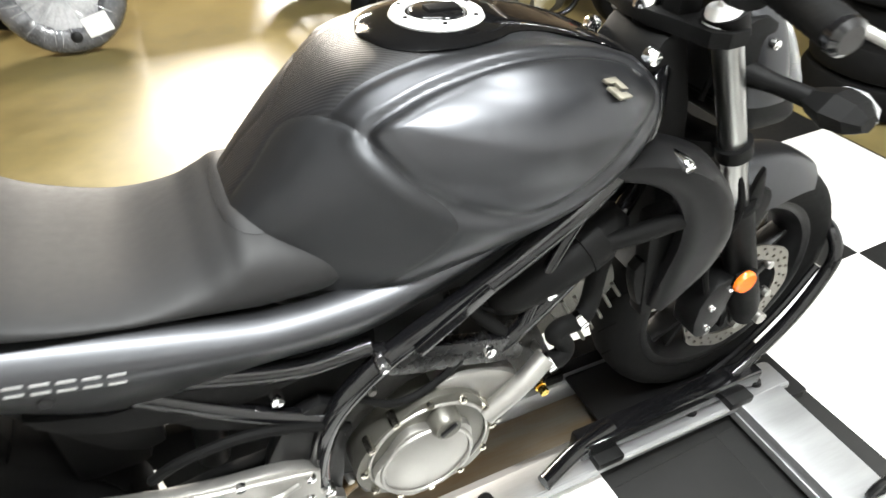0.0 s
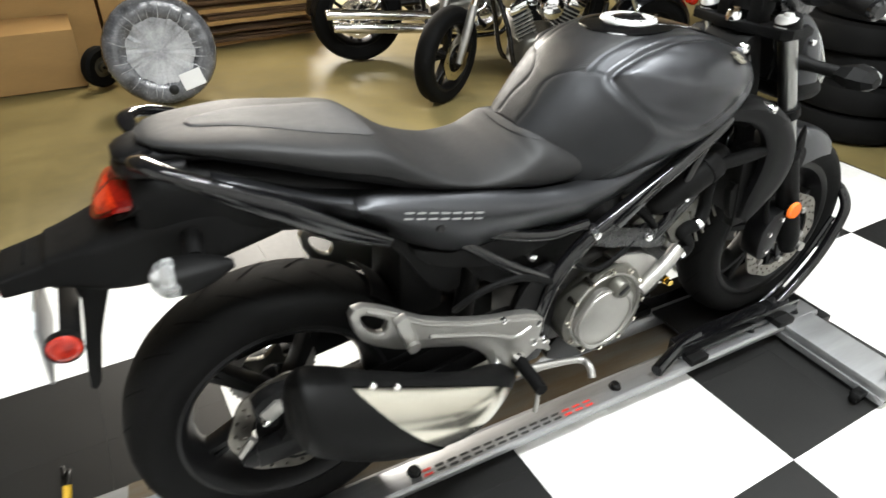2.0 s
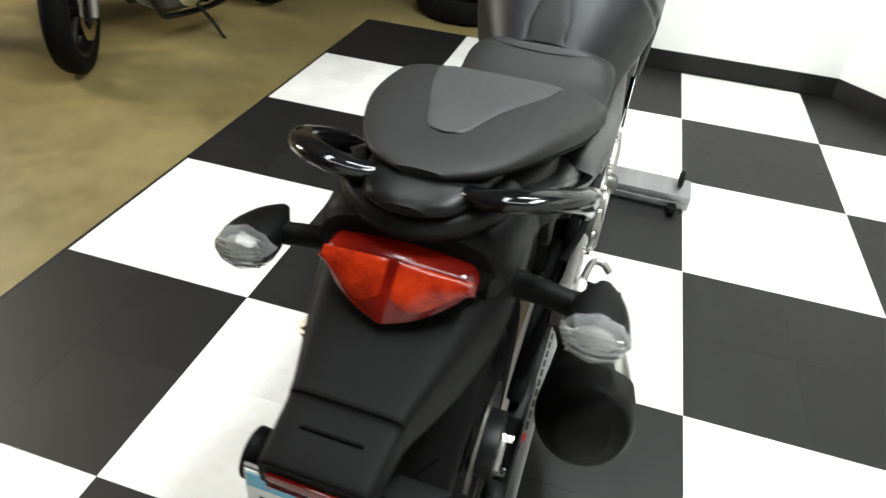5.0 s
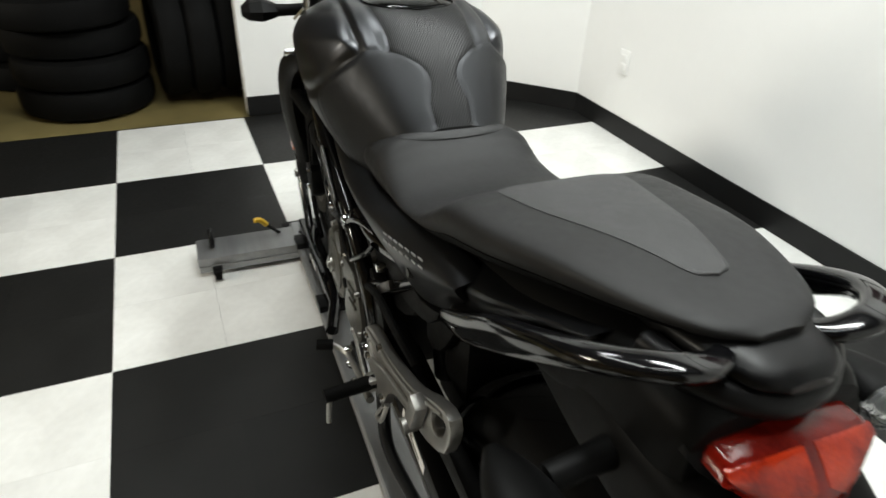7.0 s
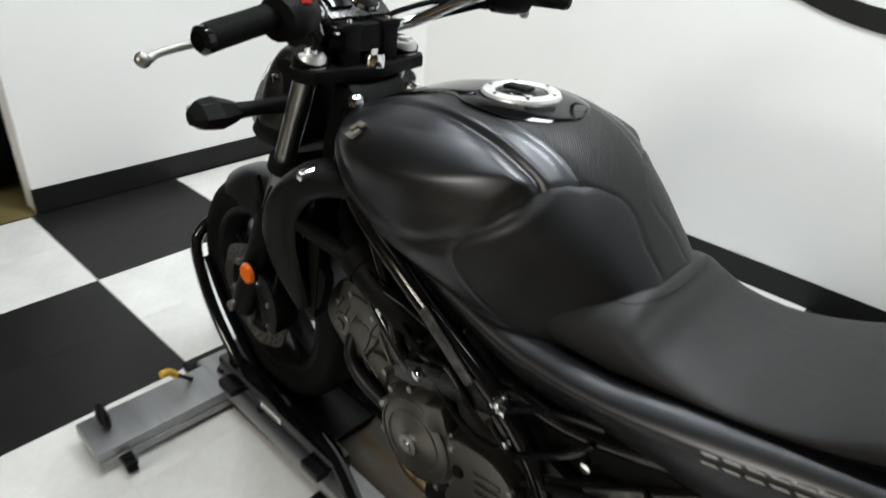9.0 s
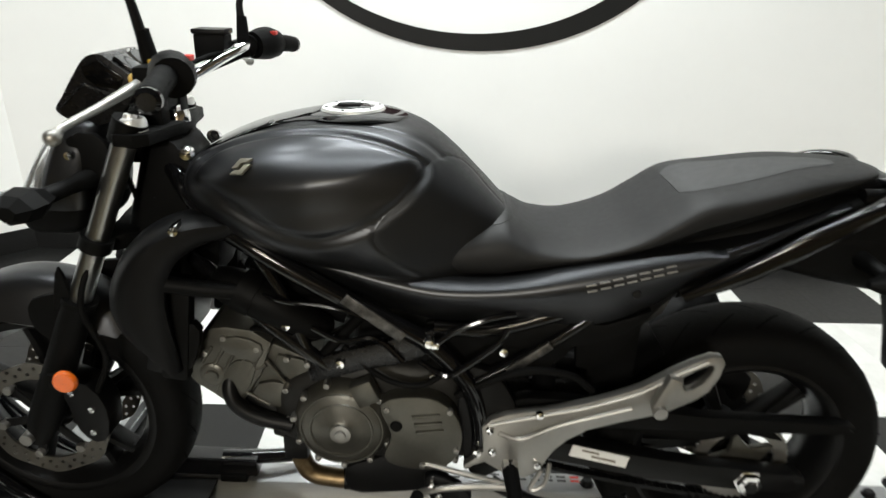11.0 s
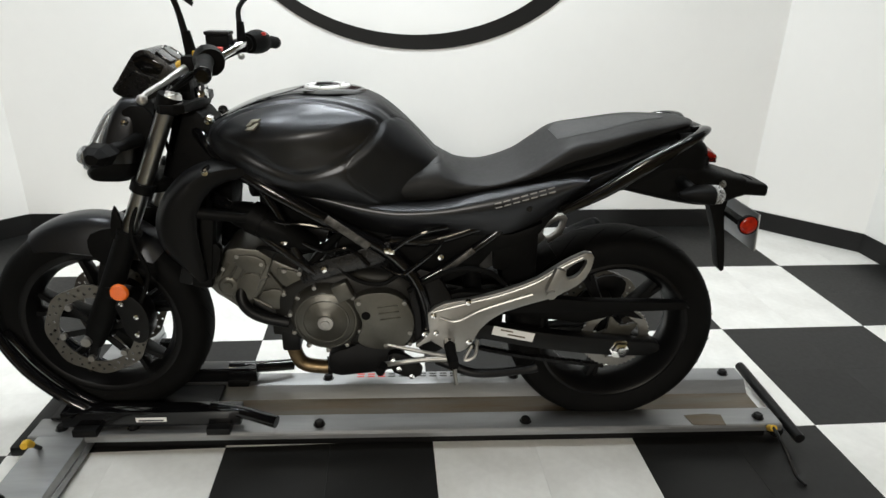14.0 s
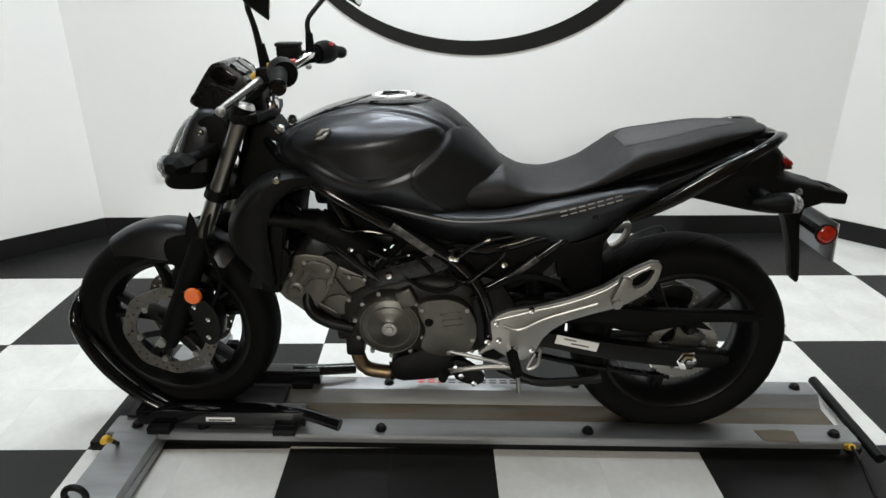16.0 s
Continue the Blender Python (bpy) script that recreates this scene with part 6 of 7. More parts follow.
part("oil_filter", tube_bm([(-1.63, 0.03, 0.36), (-1.70, 0.03, 0.375)], 0.036, 20, 1), M_BLACKSTEEL, engine, "black oil filter")
part("sump", box_bm((-1.42, 0, 0.272), (0.17, 0.17, 0.085), 0.014), M_CASE, engine)
part("lower_cover", plate_bm([(-1.512, 0.300), (-1.462, 0.322), (-1.40, 0.345), (-1.33, 0.335), (-1.300, 0.285), (-1.335, 0.252), (-1.44, 0.236), (-1.505, 0.238)], -0.112, 0.112, 0.010, n=2), M_BLACKSTEEL, engine, "black lower engine cover")
MUF = [(-1.16, 0.140, 0.300), (-1.08, 0.190, 0.340), (-1.00, 0.220, 0.362), (-0.90, 0.228, 0.394), (-0.80, 0.228, 0.438), (-0.73, 0.226, 0.478), (-0.692, 0.226, 0.500), (-0.676, 0.225, 0.509), (-0.670, 0.225, 0.513)]
MUF_R = (0.030, 0.056, 0.072, 0.083, 0.088, 0.088, 0.082, 0.066, 0.040)


def muffler_bm(grow, sides):
    """The can, its rear face leaning back at the top."""
    bm = tube_bm(MUF[:-1] + [(MUF[-1][0] + 2 * grow, MUF[-1][1], MUF[-1][2] + grow)], [r + grow for r in MUF_R], sides, 6, squash=0.82)
    for v in bm.verts:
        h = v.co.z - np.interp(v.co.x, [p[0] for p in MUF], [p[2] for p in MUF])
        u = min(1, max(0, (v.co.x + 0.95) / 0.25))
        v.co.x += 0.42 * u * h
        v.co.z += 0.16 * u * h
    return bm


muf = part("muffler", muffler_bm(0.0, 32), M_MUFFLER, bike, "stubby stainless muffler with a black end cover")
cut = muffler_bm(0.0035, 40)
bmesh.ops.bisect_plane(cut, geom=cut.verts[:] + cut.edges[:] + cut.faces[:], plane_co=(-0.782, 0, 0.530), plane_no=(0.27, 0, -0.20), clear_inner=True)
part("end_cover", cut, M_MATTE, muf, "matte black muffler cover with a slanted edge")
cut = muffler_bm(0.0035, 40)
bmesh.ops.bisect_plane(cut, geom=cut.verts[:] + cut.edges[:] + cut.faces[:], plane_co=(-0.80, 0.241, 0.522), plane_no=(-0.35, -1, 0.8), clear_inner=True)
part("heat_shield", cut, M_MATTE, muf, "black heat shield over the can")
for x, v, z in ((-0.805, 0.248, 0.530), (-0.850, 0.250, 0.507)):
    part("muffler_bolt", ball_bm((x, v, z), 0.008, 10), M_CHROME, muf)

# ---- footrests ----
BRACKET = [(-1.238, 0.455), (-1.192, 0.487), (-1.120, 0.500), (-1.04, 0.522), (-0.951, 0.558), (-0.894, 0.597), (-0.830, 0.632), (-0.804, 0.618), (-0.822, 0.556), (-0.87, 0.520), (-0.916, 0.498), (-1.036, 0.458), (-1.095, 0.407), (-1.116, 0.362), (-1.145, 0.338), (-1.185, 0.342), (-1.228, 0.372), (-1.262, 0.352), (-1.268, 0.362), (-1.232, 0.400)]
SLOT = [(-0.874, 0.585), (-0.832, 0.612), (-0.823, 0.605), (-0.838, 0.572), (-0.866, 0.556)]
for s in (-1, 1):
    br = part("footrest_bracket", plate_bm(BRACKET, s * 0.140, s * 0.160, 0.006, [SLOT], n=2), M_ALLOY, bike, "cast silver footrest bracket")
    part("bracket_edge", tube_bm([(-1.225, s * 0.161, 0.462), (-1.12, s * 0.162, 0.492), (-1.04, s * 0.161, 0.513), (-0.951, s * 0.161, 0.549), (-0.894, s * 0.161, 0.588), (-0.835, s * 0.159, 0.620)], 0.004, 8), M_ALLOY, br)
    part("bracket_rib", tube_bm([(-1.205, s * 0.160, 0.445), (-1.16, s * 0.162, 0.435), (-1.09, s * 0.162, 0.470), (-0.96, s * 0.162, 0.515)], 0.005, 8), M_ALLOY, br)
    part("passenger_peg", join(box_bm((-0.905, s * 0.172, 0.560), (0.028, 0.022, 0.072), 0.006, pose(0, 0, 0, 0, 20, 0)), tube_bm([(-0.915, s * 0.160, 0.528), (-0.915, s * 0.19, 0.524)], 0.013, 12, 1)), M_ALLOY, br, "folded silver passenger footpeg")
    for x, z in ((-1.222, 0.452), (-1.215, 0.400), (-1.125, 0.372), (-1.13, 0.492)):
        part("bracket_bolt", lathe_bm([(0.0005, s * 0.168), (0.007, s * 0.167), (0.009, s * 0.160)], (x, 0, z), "y", 10), M_CHROME, br)
    peg = part("footpeg", tube_bm([(-1.178, s * 0.160, 0.366), (-1.176, s * 0.20, 0.364), (-1.172, s * 0.262, 0.362)], (0.016, 0.015, 0.014), 14), M_RUBBER, br, "rubber-topped footpeg")
    part("peg_feeler", tube_bm([(-1.170, s * 0.252, 0.355), (-1.167, s * 0.256, 0.325), (-1.164, s * 0.258, 0.300)], 0.0055, 10), M_ALLOY, br, "silver peg feeler")
    part("peg_mount", box_bm((-1.178, s * 0.165, 0.366), (0.03, 0.02, 0.03), 0.005), M_ALLOY, br)
    part("return_spring", tube_bm([(-1.10, s * 0.158, 0.375), (-1.108, s * 0.168, 0.33), (-1.135, s * 0.168, 0.318), (-1.115, s * 0.16, 0.36)], 0.005, 8), M_ALLOY, br)
part("shift_rod", tube_bm([(-1.345, -0.158, 0.362), (-1.26, -0.165, 0.345), (-1.185, -0.168, 0.330)], 0.0055, 10), M_ALLOY, bike, "silver shift rod")
part("shift_lever", tube_bm([(-1.17, -0.172, 0.325), (-1.25, -0.174, 0.324), (-1.32, -0.180, 0.318), (-1.352, -0.20, 0.325), (-1.362, -0.228, 0.328)], (0.009, 0.008, 0.007, 0.008, 0.010), 10), M_ALLOY, bike, "silver shift lever")
part("shift_toe", tube_bm([(-1.356, -0.205, 0.326), (-1.364, -0.240, 0.329)], 0.012, 12, 1), M_RUBBER, bike)
part("brake_pedal", tube_bm([(-1.17, 0.168, 0.335), (-1.25, 0.178, 0.330), (-1.33, 0.190, 0.322), (-1.342, 0.215, 0.318), (-1.338, 0.235, 0.300)], (0.010, 0.009, 0.008, 0.009, 0.009), 10), M_ALLOY, bike, "silver brake pedal")
part("side_stand", tube_bm([(-1.21, -0.135, 0.30), (-1.10, -0.158, 0.268), (-0.96, -0.150, 0.272), (-0.93, -0.145, 0.278)], (0.015, 0.013, 0.012, 0.016), 12), M_BLACKSTEEL, bike, "black folded side stand")
for k, (x, z) in enumerate(((-1.315, 0.300), (-1.28, 0.276), (-1.33, 0.325))):
    part("linkage_bolt", lathe_bm([(0.0005, -0.186), (0.008, -0.185), (0.009, -0.178), (0.009, -0.15)], (x, 0, z), "y", 10), M_CHROME, bike)
part("linkage_plate", plate_bm([(-1.345, 0.335), (-1.30, 0.335), (-1.25, 0.29), (-1.27, 0.262), (-1.33, 0.28)], -0.170, -0.150, 0.004, n=2), M_BLACKSTEEL, bike)
# brake reservoir and wiring by the right bracket
both("side_hose", lambda: tube_bm([(-1.03, 0.13, 0.53), (-1.08, 0.15, 0.575), (-1.16, 0.155, 0.585), (-1.24, 0.15, 0.55), (-1.29, 0.15, 0.52)], 0.0075, 8), M_RUBBER)
both("wiring", lambda: tube_bm([(-1.30, 0.15, 0.58), (-1.36, 0.158, 0.545), (-1.43, 0.155, 0.56), (-1.50, 0.15, 0.62)], 0.006, 8), M_RUBBER)
part("frame_brace", box_bm((0, 0, 0), (0.098, 0.010, 0.017), 0.003), M_SCUFF, bike, "dull metal brace between the frame tubes").matrix_local = pose(-1.158, -0.142, 0.604, 0, -39, 0)
part("clutch_cable", tube_bm([(-1.70, -0.14, 0.740), (-1.605, -0.166, 0.718), (-1.534, -0.168, 0.712), (-1.467, -0.166, 0.693), (-1.40, -0.158, 0.655)], 0.0042, 8), M_GLOSS, bike, "black clutch cable")
for pts in ([(-1.345, -0.168, 0.634), (-1.331, -0.168, 0.642), (-1.296, -0.164, 0.668), (-1.243, -0.160, 0.692), (-1.19, -0.150, 0.700)], [(-1.36, -0.160, 0.600), (-1.31, -0.166, 0.575), (-1.27, -0.166, 0.600), (-1.22, -0.158, 0.640), (-1.20, -0.150, 0.668)], [(-1.56, -0.150, 0.66), (-1.50, -0.165, 0.640), (-1.44, -0.166, 0.648), (-1.39, -0.160, 0.60)]):
    part("wiring", tube_bm(pts, 0.0055, 8), M_GLOSS, bike)
part("cable_clip", box_bm((-1.331, -0.171, 0.641), (0.014, 0.010, 0.012), 0.002), M_CHROME, bike)
# plug leads, fuel line and small fastenings round the engine
for s in (-1, 1):
    part("plug_lead", tube_bm([(-1.70, s * 0.075, 0.60), (-1.66, s * 0.125, 0.635), (-1.58, s * 0.135, 0.62), (-1.50, s * 0.12, 0.645), (-1.44, s * 0.08, 0.67)], 0.005, 8), M_RUBBER, engine, "black spark plug lead")
    part("coolant_hose", tube_bm([(-1.565, s * 0.118, 0.545), (-1.545, s * 0.138, 0.585), (-1.51, s * 0.140, 0.63), (-1.47, s * 0.11, 0.665)], 0.0105, 10), M_RUBBER, engine)
    part("hose_band", tube_bm([(-1.549, s * 0.135, 0.578), (-1.543, s * 0.138, 0.590)], 0.0125, 12, 1), M_ALLOY, engine)
    for x, z in ((-1.62, 0.500), (-1.575, 0.560), (-1.47, 0.575), (-1.335, 0.545), (-1.285, 0.345), (-1.555, 0.352)):
        part("case_bolt", lathe_bm([(0.0005, s * 0.130), (0.006, s * 0.129), (0.0075, s * 0.122), (0.0075, s * 0.10)], (x, 0, z), "y", 8), M_ALLOY, engine)
for r in (0.060, 0.080):
    part("cover_ring", tube_bm([(-1.508 + r * math.cos(a), -0.1605 + (r - 0.06) * 0.22, 0.436 + r * math.sin(a)) for a in np.linspace(0, 2 * math.pi, 30, endpoint=False)], 0.0022, 6, 2, True), M_CAST, gen)
for i in range(5):
    x0, z0 = along(0.185 + 0.022 * i, -0.070 + 0.012 * i)
    x1, z1 = along(0.180 + 0.022 * i, 0.060 - 0.010 * i)
    for s in (-1, 1):
        part("head_rib", tube_bm([(x0, s * 0.109, z0), (x1, s * 0.109, z1)], 0.0035, 6, 1), M_CAST, head)

# ---- the store beside the showroom ----
M_WRAP_DARK = mat("stretch_wrap_over_rubber", (0.042, 0.044, 0.050), 0.24, vary=0.35, scale=10, bump=0.8, bump_scale=34, coat=0.8, tint=(0.16, 0.165, 0.18), rough_vary=0.14)
M_CARD_OLD = mat("old_brown_cardboard", (0.085, 0.045, 0.018), 0.85, vary=0.3, scale=4, bump=0.2, bump_scale=70, island=0.35)
M_GREEN = mat("green_print", (0.02, 0.35, 0.10), 0.6, vary=0.2)
M_TAPE = mat("brown_packing_tape", (0.36, 0.21, 0.07), 0.3, vary=0.1)


def wrapped_wheel(m):
    th = thing("wrapped_wheel", "spare wheel in clear stretch wrap leaning with a white tag", "wheel", m)
    rnd = random.Random(4)
    prof = [(0.175, -0.050), (0.190, -0.064), (0.225, -0.070), (0.262, -0.066), (0.290, -0.048), (0.303, -0.018), (0.303, 0.018), (0.290, 0.048), (0.262, 0.066), (0.225, 0.070), (0.190, 0.064), (0.175, 0.050)]
    bm = lathe_bm(prof, (0, 0, 0), "y", 90, True)
    for v in bm.verts:
        a = math.atan2(v.co.z, v.co.x)
        k = 0.0022 * math.sin(23 * a + 2) + 0.002 * math.sin(41 * a) + rnd.uniform(-0.0012, 0.0012)
        v.co.y *= 1 + k * 12
        v.co.x *= 1 + k
        v.co.z *= 1 + k
    part("wrapped_tyre", bm, M_WRAP_DARK, th, "dark tyre under creased clear film")
    rings = []
    for i in range(9):
        r = 0.004 + 0.188 * i / 8
        rings.append([(r * math.cos(a), 0.046 + 0.010 * (i / 8) ** 2 + (0.0035 * math.sin(11 * a + i * 0.5) + 0.002 * math.sin(29 * a)) * i / 8, r * math.sin(a)) for a in np.linspace(0, 2 * math.pi, 80, endpoint=False)])
    part("film_cover", grid_bm(rings, cap=False), M_WRAP, th, "pale creased film stretched over the rim")
    part("back_film", lathe_bm([(0.0005, -0.050), (0.19, -0.056)], (0, 0, 0), "y", 40), M_WRAP, th)
    for i in range(26):
        a = 2 * math.pi * i / 26 + rnd.uniform(-0.08, 0.08)
        r0, r1 = rnd.uniform(0.09, 0.15), rnd.uniform(0.20, 0.27)
        p = [(r * math.cos(a + d), 0.052 + 0.019 * min(1, max(0, (r - 0.12) / 0.10)), r * math.sin(a + d)) for r, d in ((r0, 0), ((r0 + r1) / 2, rnd.uniform(-0.03, 0.03)), (r1, rnd.uniform(-0.05, 0.05)))]
        part("film_crease", tube_bm(p, (0.001, 0.0026, 0.001), 5, 3), M_WRAP, th)
    tag = part("tag", box_bm((0, 0, 0), (0.125, 0.003, 0.095), 0.001), M_LABEL, th, "white paper tag")
    tag.matrix_local = pose(-0.135, 0.077, -0.165, 4, 16, 0)
    gap = part("film_gap", lathe_bm([(0.0005, 0.004), (0.022, 0.004), (0.028, 0.0)], (0, 0, 0), "y", 12), M_BASE, th, "dark torn gap in the film")
    gap.matrix_local = pose(-0.025, 0.073, -0.215, 4, 0, 0)
    return th


wrapped_wheel(Matrix.Translation((-0.915, -2.885, 0.294)) @ pose(0, 0, 0, 9, 0, -6))
tw = thing("trolley_wheel", "small black rubber trolley wheel with pale hub", "wheel", Matrix.Translation((-0.60, -3.33, 0.125)) @ pose(0, 0, 0, 0, 0, 35))
part("tyre", lathe_bm([(0.065, -0.03), (0.105, -0.036), (0.122, -0.022), (0.125, 0), (0.122, 0.022), (0.105, 0.036), (0.065, 0.03)], (0, 0, 0), "y", 40, True), M_RUBBER, tw)
part("hub", lathe_bm([(0.0005, -0.03), (0.03, -0.03), (0.035, -0.02), (0.064, -0.014), (0.064, 0.014), (0.035, 0.02), (0.03, 0.034), (0.0005, 0.034)], (0, 0, 0), "y", 28), M_CAST, tw, "pale metal hub")
part("axle_bar", tube_bm([(0, -0.16, 0), (0, 0.05, 0)], 0.012, 10, 1), M_BLACKSTEEL, tw)


def carton(x0, x1, y0, y1, h, label, tape=True, flap=False, turn=0.0, z=0.0, material=None):
    cx, cy, w, d = (x0 + x1) / 2, (y0 + y1) / 2, x1 - x0, y1 - y0
    th = thing("cardboard_box", label, "box", Matrix.Translation((cx, cy, z)) @ pose(0, 0, 0, 0, 0, turn), "boxes in the store")
    part("box_body", box_bm((0, 0, h / 2), (w, d, h), 0.006), material or M_CARD, th)
    if tape:
        part("tape", join(box_bm((0, 0, h + 0.001), (w * 1.002, 0.055, 0.002), 0), box_bm((w / 2 + 0.001, 0, h - 0.05), (0.002, 0.055, 0.10), 0), box_bm((-w / 2 - 0.001, 0, h - 0.05), (0.002, 0.055, 0.10), 0)), M_TAPE, th, "brown packing tape")
    if flap:
        fl = part("top_flap", box_bm((0, -0.07, 0), (w * 0.52, 0.15, 0.005), 0.001), material or M_CARD, th, "half-raised cardboard flap")
        fl.matrix_local = pose(w * 0.2, d / 2 - 0.01, h + 0.004, -22, 0, 0)
    return th


carton(-0.505, 0.36, -3.86, -3.40, 0.345, "open brown cardboard box with a raised flap", False, True)
bigbox = carton(-0.68, 0.52, -4.65, -3.92, 1.05, "large plain brown cardboard box behind the smaller one", False)
part("green_mark", plate_bm([(0.10 + 0.055 * math.cos(a), 0.50 + 0.04 * math.sin(a)) for a in np.linspace(0, 2 * math.pi, 20, endpoint=False)], 0.366, 0.3675, 0), M_GREEN, bigbox, "green printed oval")
carton(-1.26, -0.70, -4.5, -3.86, 1.0, "tall brown cardboard box in a row of boxes", True)
rnd = random.Random(12)
pile_z = 0.004
for i in range(13):
    th_s = rnd.choice((0.012, 0.018, 0.026, 0.034))
    w, d = rnd.uniform(0.80, 0.96), rnd.uniform(0.55, 0.72)
    sh = thing("cardboard_sheet", "flattened brown cardboard sheet lying in a loose pile", "cardboard", Matrix.Translation((-1.74 + rnd.uniform(-0.05, 0.05), -4.24 + rnd.uniform(-0.06, 0.06), pile_z)) @ pose(0, 0, 0, 0, 0, rnd.uniform(-4, 4)), "pile of flattened cardboard")
    rows = []
    for u in np.linspace(-0.5, 0.5, 9):
        sag = rnd.uniform(0.0, 0.004)
        y0, y1 = -d / 2 + rnd.uniform(-0.012, 0.012), d / 2 + rnd.uniform(-0.012, 0.012)
        rows.append([(u * w, y0, sag), (u * w, y1, sag), (u * w, y1, sag + th_s * 0.8), (u * w, y0, sag + th_s * 0.8)])
    part("sheet", grid_bm(rows), M_CARD_OLD if i % 3 else M_CARD, sh, smooth=0)
    pile_z += th_s + 0.002
carton(-2.08, -1.30, -4.50, -3.92, 0.42, "worn brown cardboard box on a pile of cardboard", True, z=pile_z + 0.003, material=M_CARD_OLD)


# tyres
def loose_tyre(r=0.33, w=0.15):
    h = w / 2
    half = [(r * 0.60, h * 0.62), (r * 0.66, h * 0.92), (r * 0.78, h), (r * 0.90, h * 0.96), (r * 0.965, h * 0.80), (r * 0.995, h * 0.45), (r, 0.0)]
    prof = [(a, -b) for a, b in half] + [(a, b) for a, b in half[-2::-1]] + [(r * 0.90, h * 0.5), (r * 0.93, 0.0), (r * 0.90, -h * 0.5)]
    th = thing("tyre", "used black tyre stacked on other tyres", "tyre", None, "stacked tyres")
    body = part("tyre_body", lathe_bm(prof, (0, 0, 0), "z", 64, True), M_RUBBER, th)
    return th


first_tyre = loose_tyre()
first_tyre.matrix_world = Matrix.Translation((-4.13, -0.74, 0.075))
for i in range(1, 7):
    copy_thing(first_tyre, Matrix.Translation((-4.13 + rnd.uniform(-0.05, 0.05), -0.74 + rnd.uniform(-0.05, 0.05), 0.075 + 0.150 * i)) @ pose(0, 0, 0, 0, 0, 50 * i))
for level in range(2):
    for i in range(5):
        copy_thing(first_tyre, Matrix.Translation((-4.16 + 0.03 * (i % 2) - 0.02 * level, -0.30 + 0.16 * i, 0.335 + 0.655 * level)) @ pose(0, 0, 0, 90, 40 * i, 6 - 3 * (i % 3)))
for i in range(6):
    copy_thing(first_tyre, Matrix.Translation((-4.72 + rnd.uniform(-0.05, 0.05), -1.05 + rnd.uniform(-0.05, 0.05), 0.075 + 0.150 * i)) @ pose(0, 0, 0, 0, 0, 50 * i))


def cruiser(label, m, paint, rim_mat, pipes=True, stand=True, steer=0.0, front_fender=True):
    """A parked motorcycle: front axle over x = 0, rear axle over x = 1.55, front towards -x."""
    c = thing("motorcycle", label, "motorcycle", m, "parked motorcycles")
    fw = bike_wheel("front_wheel", 0.0, 0.315, 0.315, 0.12, 5, "front wheel with a black tyre", c, rim_mat, False, 0.225)
    part("brake_disc", rotor_bm(0.0, 0.315, -0.075, 0.09, 0.145, 0.003, 18, 1), M_STEEL, fw, "steel brake disc")
    rw = bike_wheel("rear_wheel", 1.55, 0.315, 0.315, 0.17, 7, "rear wheel with a wide black tyre", c, rim_mat, False, 0.205)
    part("brake_disc", rotor_bm(1.55, 0.315, 0.10, 0.09, 0.135, 0.003, 18, 1), M_STEEL, rw, "steel brake disc")
    for s in (-1, 1):
        leg = part("fork_leg", tube_bm([(-0.015, s * 0.105, 0.29), (0.05, s * 0.105, 0.44), (0.13, s * 0.105, 0.63)], (0.022, 0.030, 0.029), 14), M_ALLOY, c, "silver fork leg")
        part("fork_tube", tube_bm([(0.13, s * 0.105, 0.62), (0.27, s * 0.105, 0.98)], 0.021, 14, 1), M_CHROME, leg)
        part("brake_caliper", box_bm((0.10, s * 0.092, 0.39), (0.06, 0.05, 0.10), 0.012), M_BLACKSTEEL, leg)
        bar = part("handlebar_half", tube_bm([(0.28, 0, 1.02), (0.27, s * 0.12, 1.06), (0.32, s * 0.28, 1.10), (0.42, s * 0.40, 1.07)], 0.0125, 10), M_CHROME, c)
        part("grip", tube_bm([(0.33, s * 0.30, 1.098), (0.42, s * 0.405, 1.068)], 0.019, 12, 1), M_RUBBER, bar)
        part("mirror", join(ball_bm((0.30, s * 0.36, 1.26), (0.012, 0.075, 0.045), 16), tube_bm([(0.33, s * 0.27, 1.10), (0.31, s * 0.33, 1.22)], 0.006, 8, 1)), M_CHROME, bar)
        sig = part("turn_signal", join(tube_bm([(0.16, s * 0.11, 0.78), (0.15, s * 0.19, 0.79)], 0.009, 8, 1), ball_bm((0.145, s * 0.215, 0.79), (0.035, 0.026, 0.028), 14)), M_CHROME, c)
        part("amber_lens", ball_bm((0.126, s * 0.215, 0.79), (0.022, 0.024, 0.026), 14), M_ORANGE, sig, "amber signal lens")
        part("frame_tube", tube_bm([(0.30, s * 0.03, 0.82), (0.42, s * 0.12, 0.50), (0.50, s * 0.14, 0.22), (0.62, s * 0.15, 0.17), (0.98, s * 0.15, 0.18), (1.10, s * 0.14, 0.30), (1.12, s * 0.12, 0.62)], 0.017, 10), M_GLOSS, c)
        part("swingarm", tube_bm([(1.08, s * 0.125, 0.34), (1.55, s * 0.125, 0.315)], 0.024, 10, 1), M_BLACKSTEEL, c)
        sh = part("shock", tube_bm([(1.46, s * 0.145, 0.36), (1.30, s * 0.140, 0.64)], 0.016, 10, 1), M_CHROME, c)
        part("spring", tube_bm([(1.46 - 0.16 * k / 60, s * 0.1425 + 0.026 * math.cos(k * 0.9), 0.36 + 0.28 * k / 60 + 0.02 * math.sin(k * 0.9)) for k in range(8, 54)], 0.005, 6, 2), M_CHROME, sh)
        part("foot_peg", tube_bm([(0.72, s * 0.14, 0.27), (0.72, s * 0.29, 0.28)], 0.016, 10, 1), M_RUBBER, c)
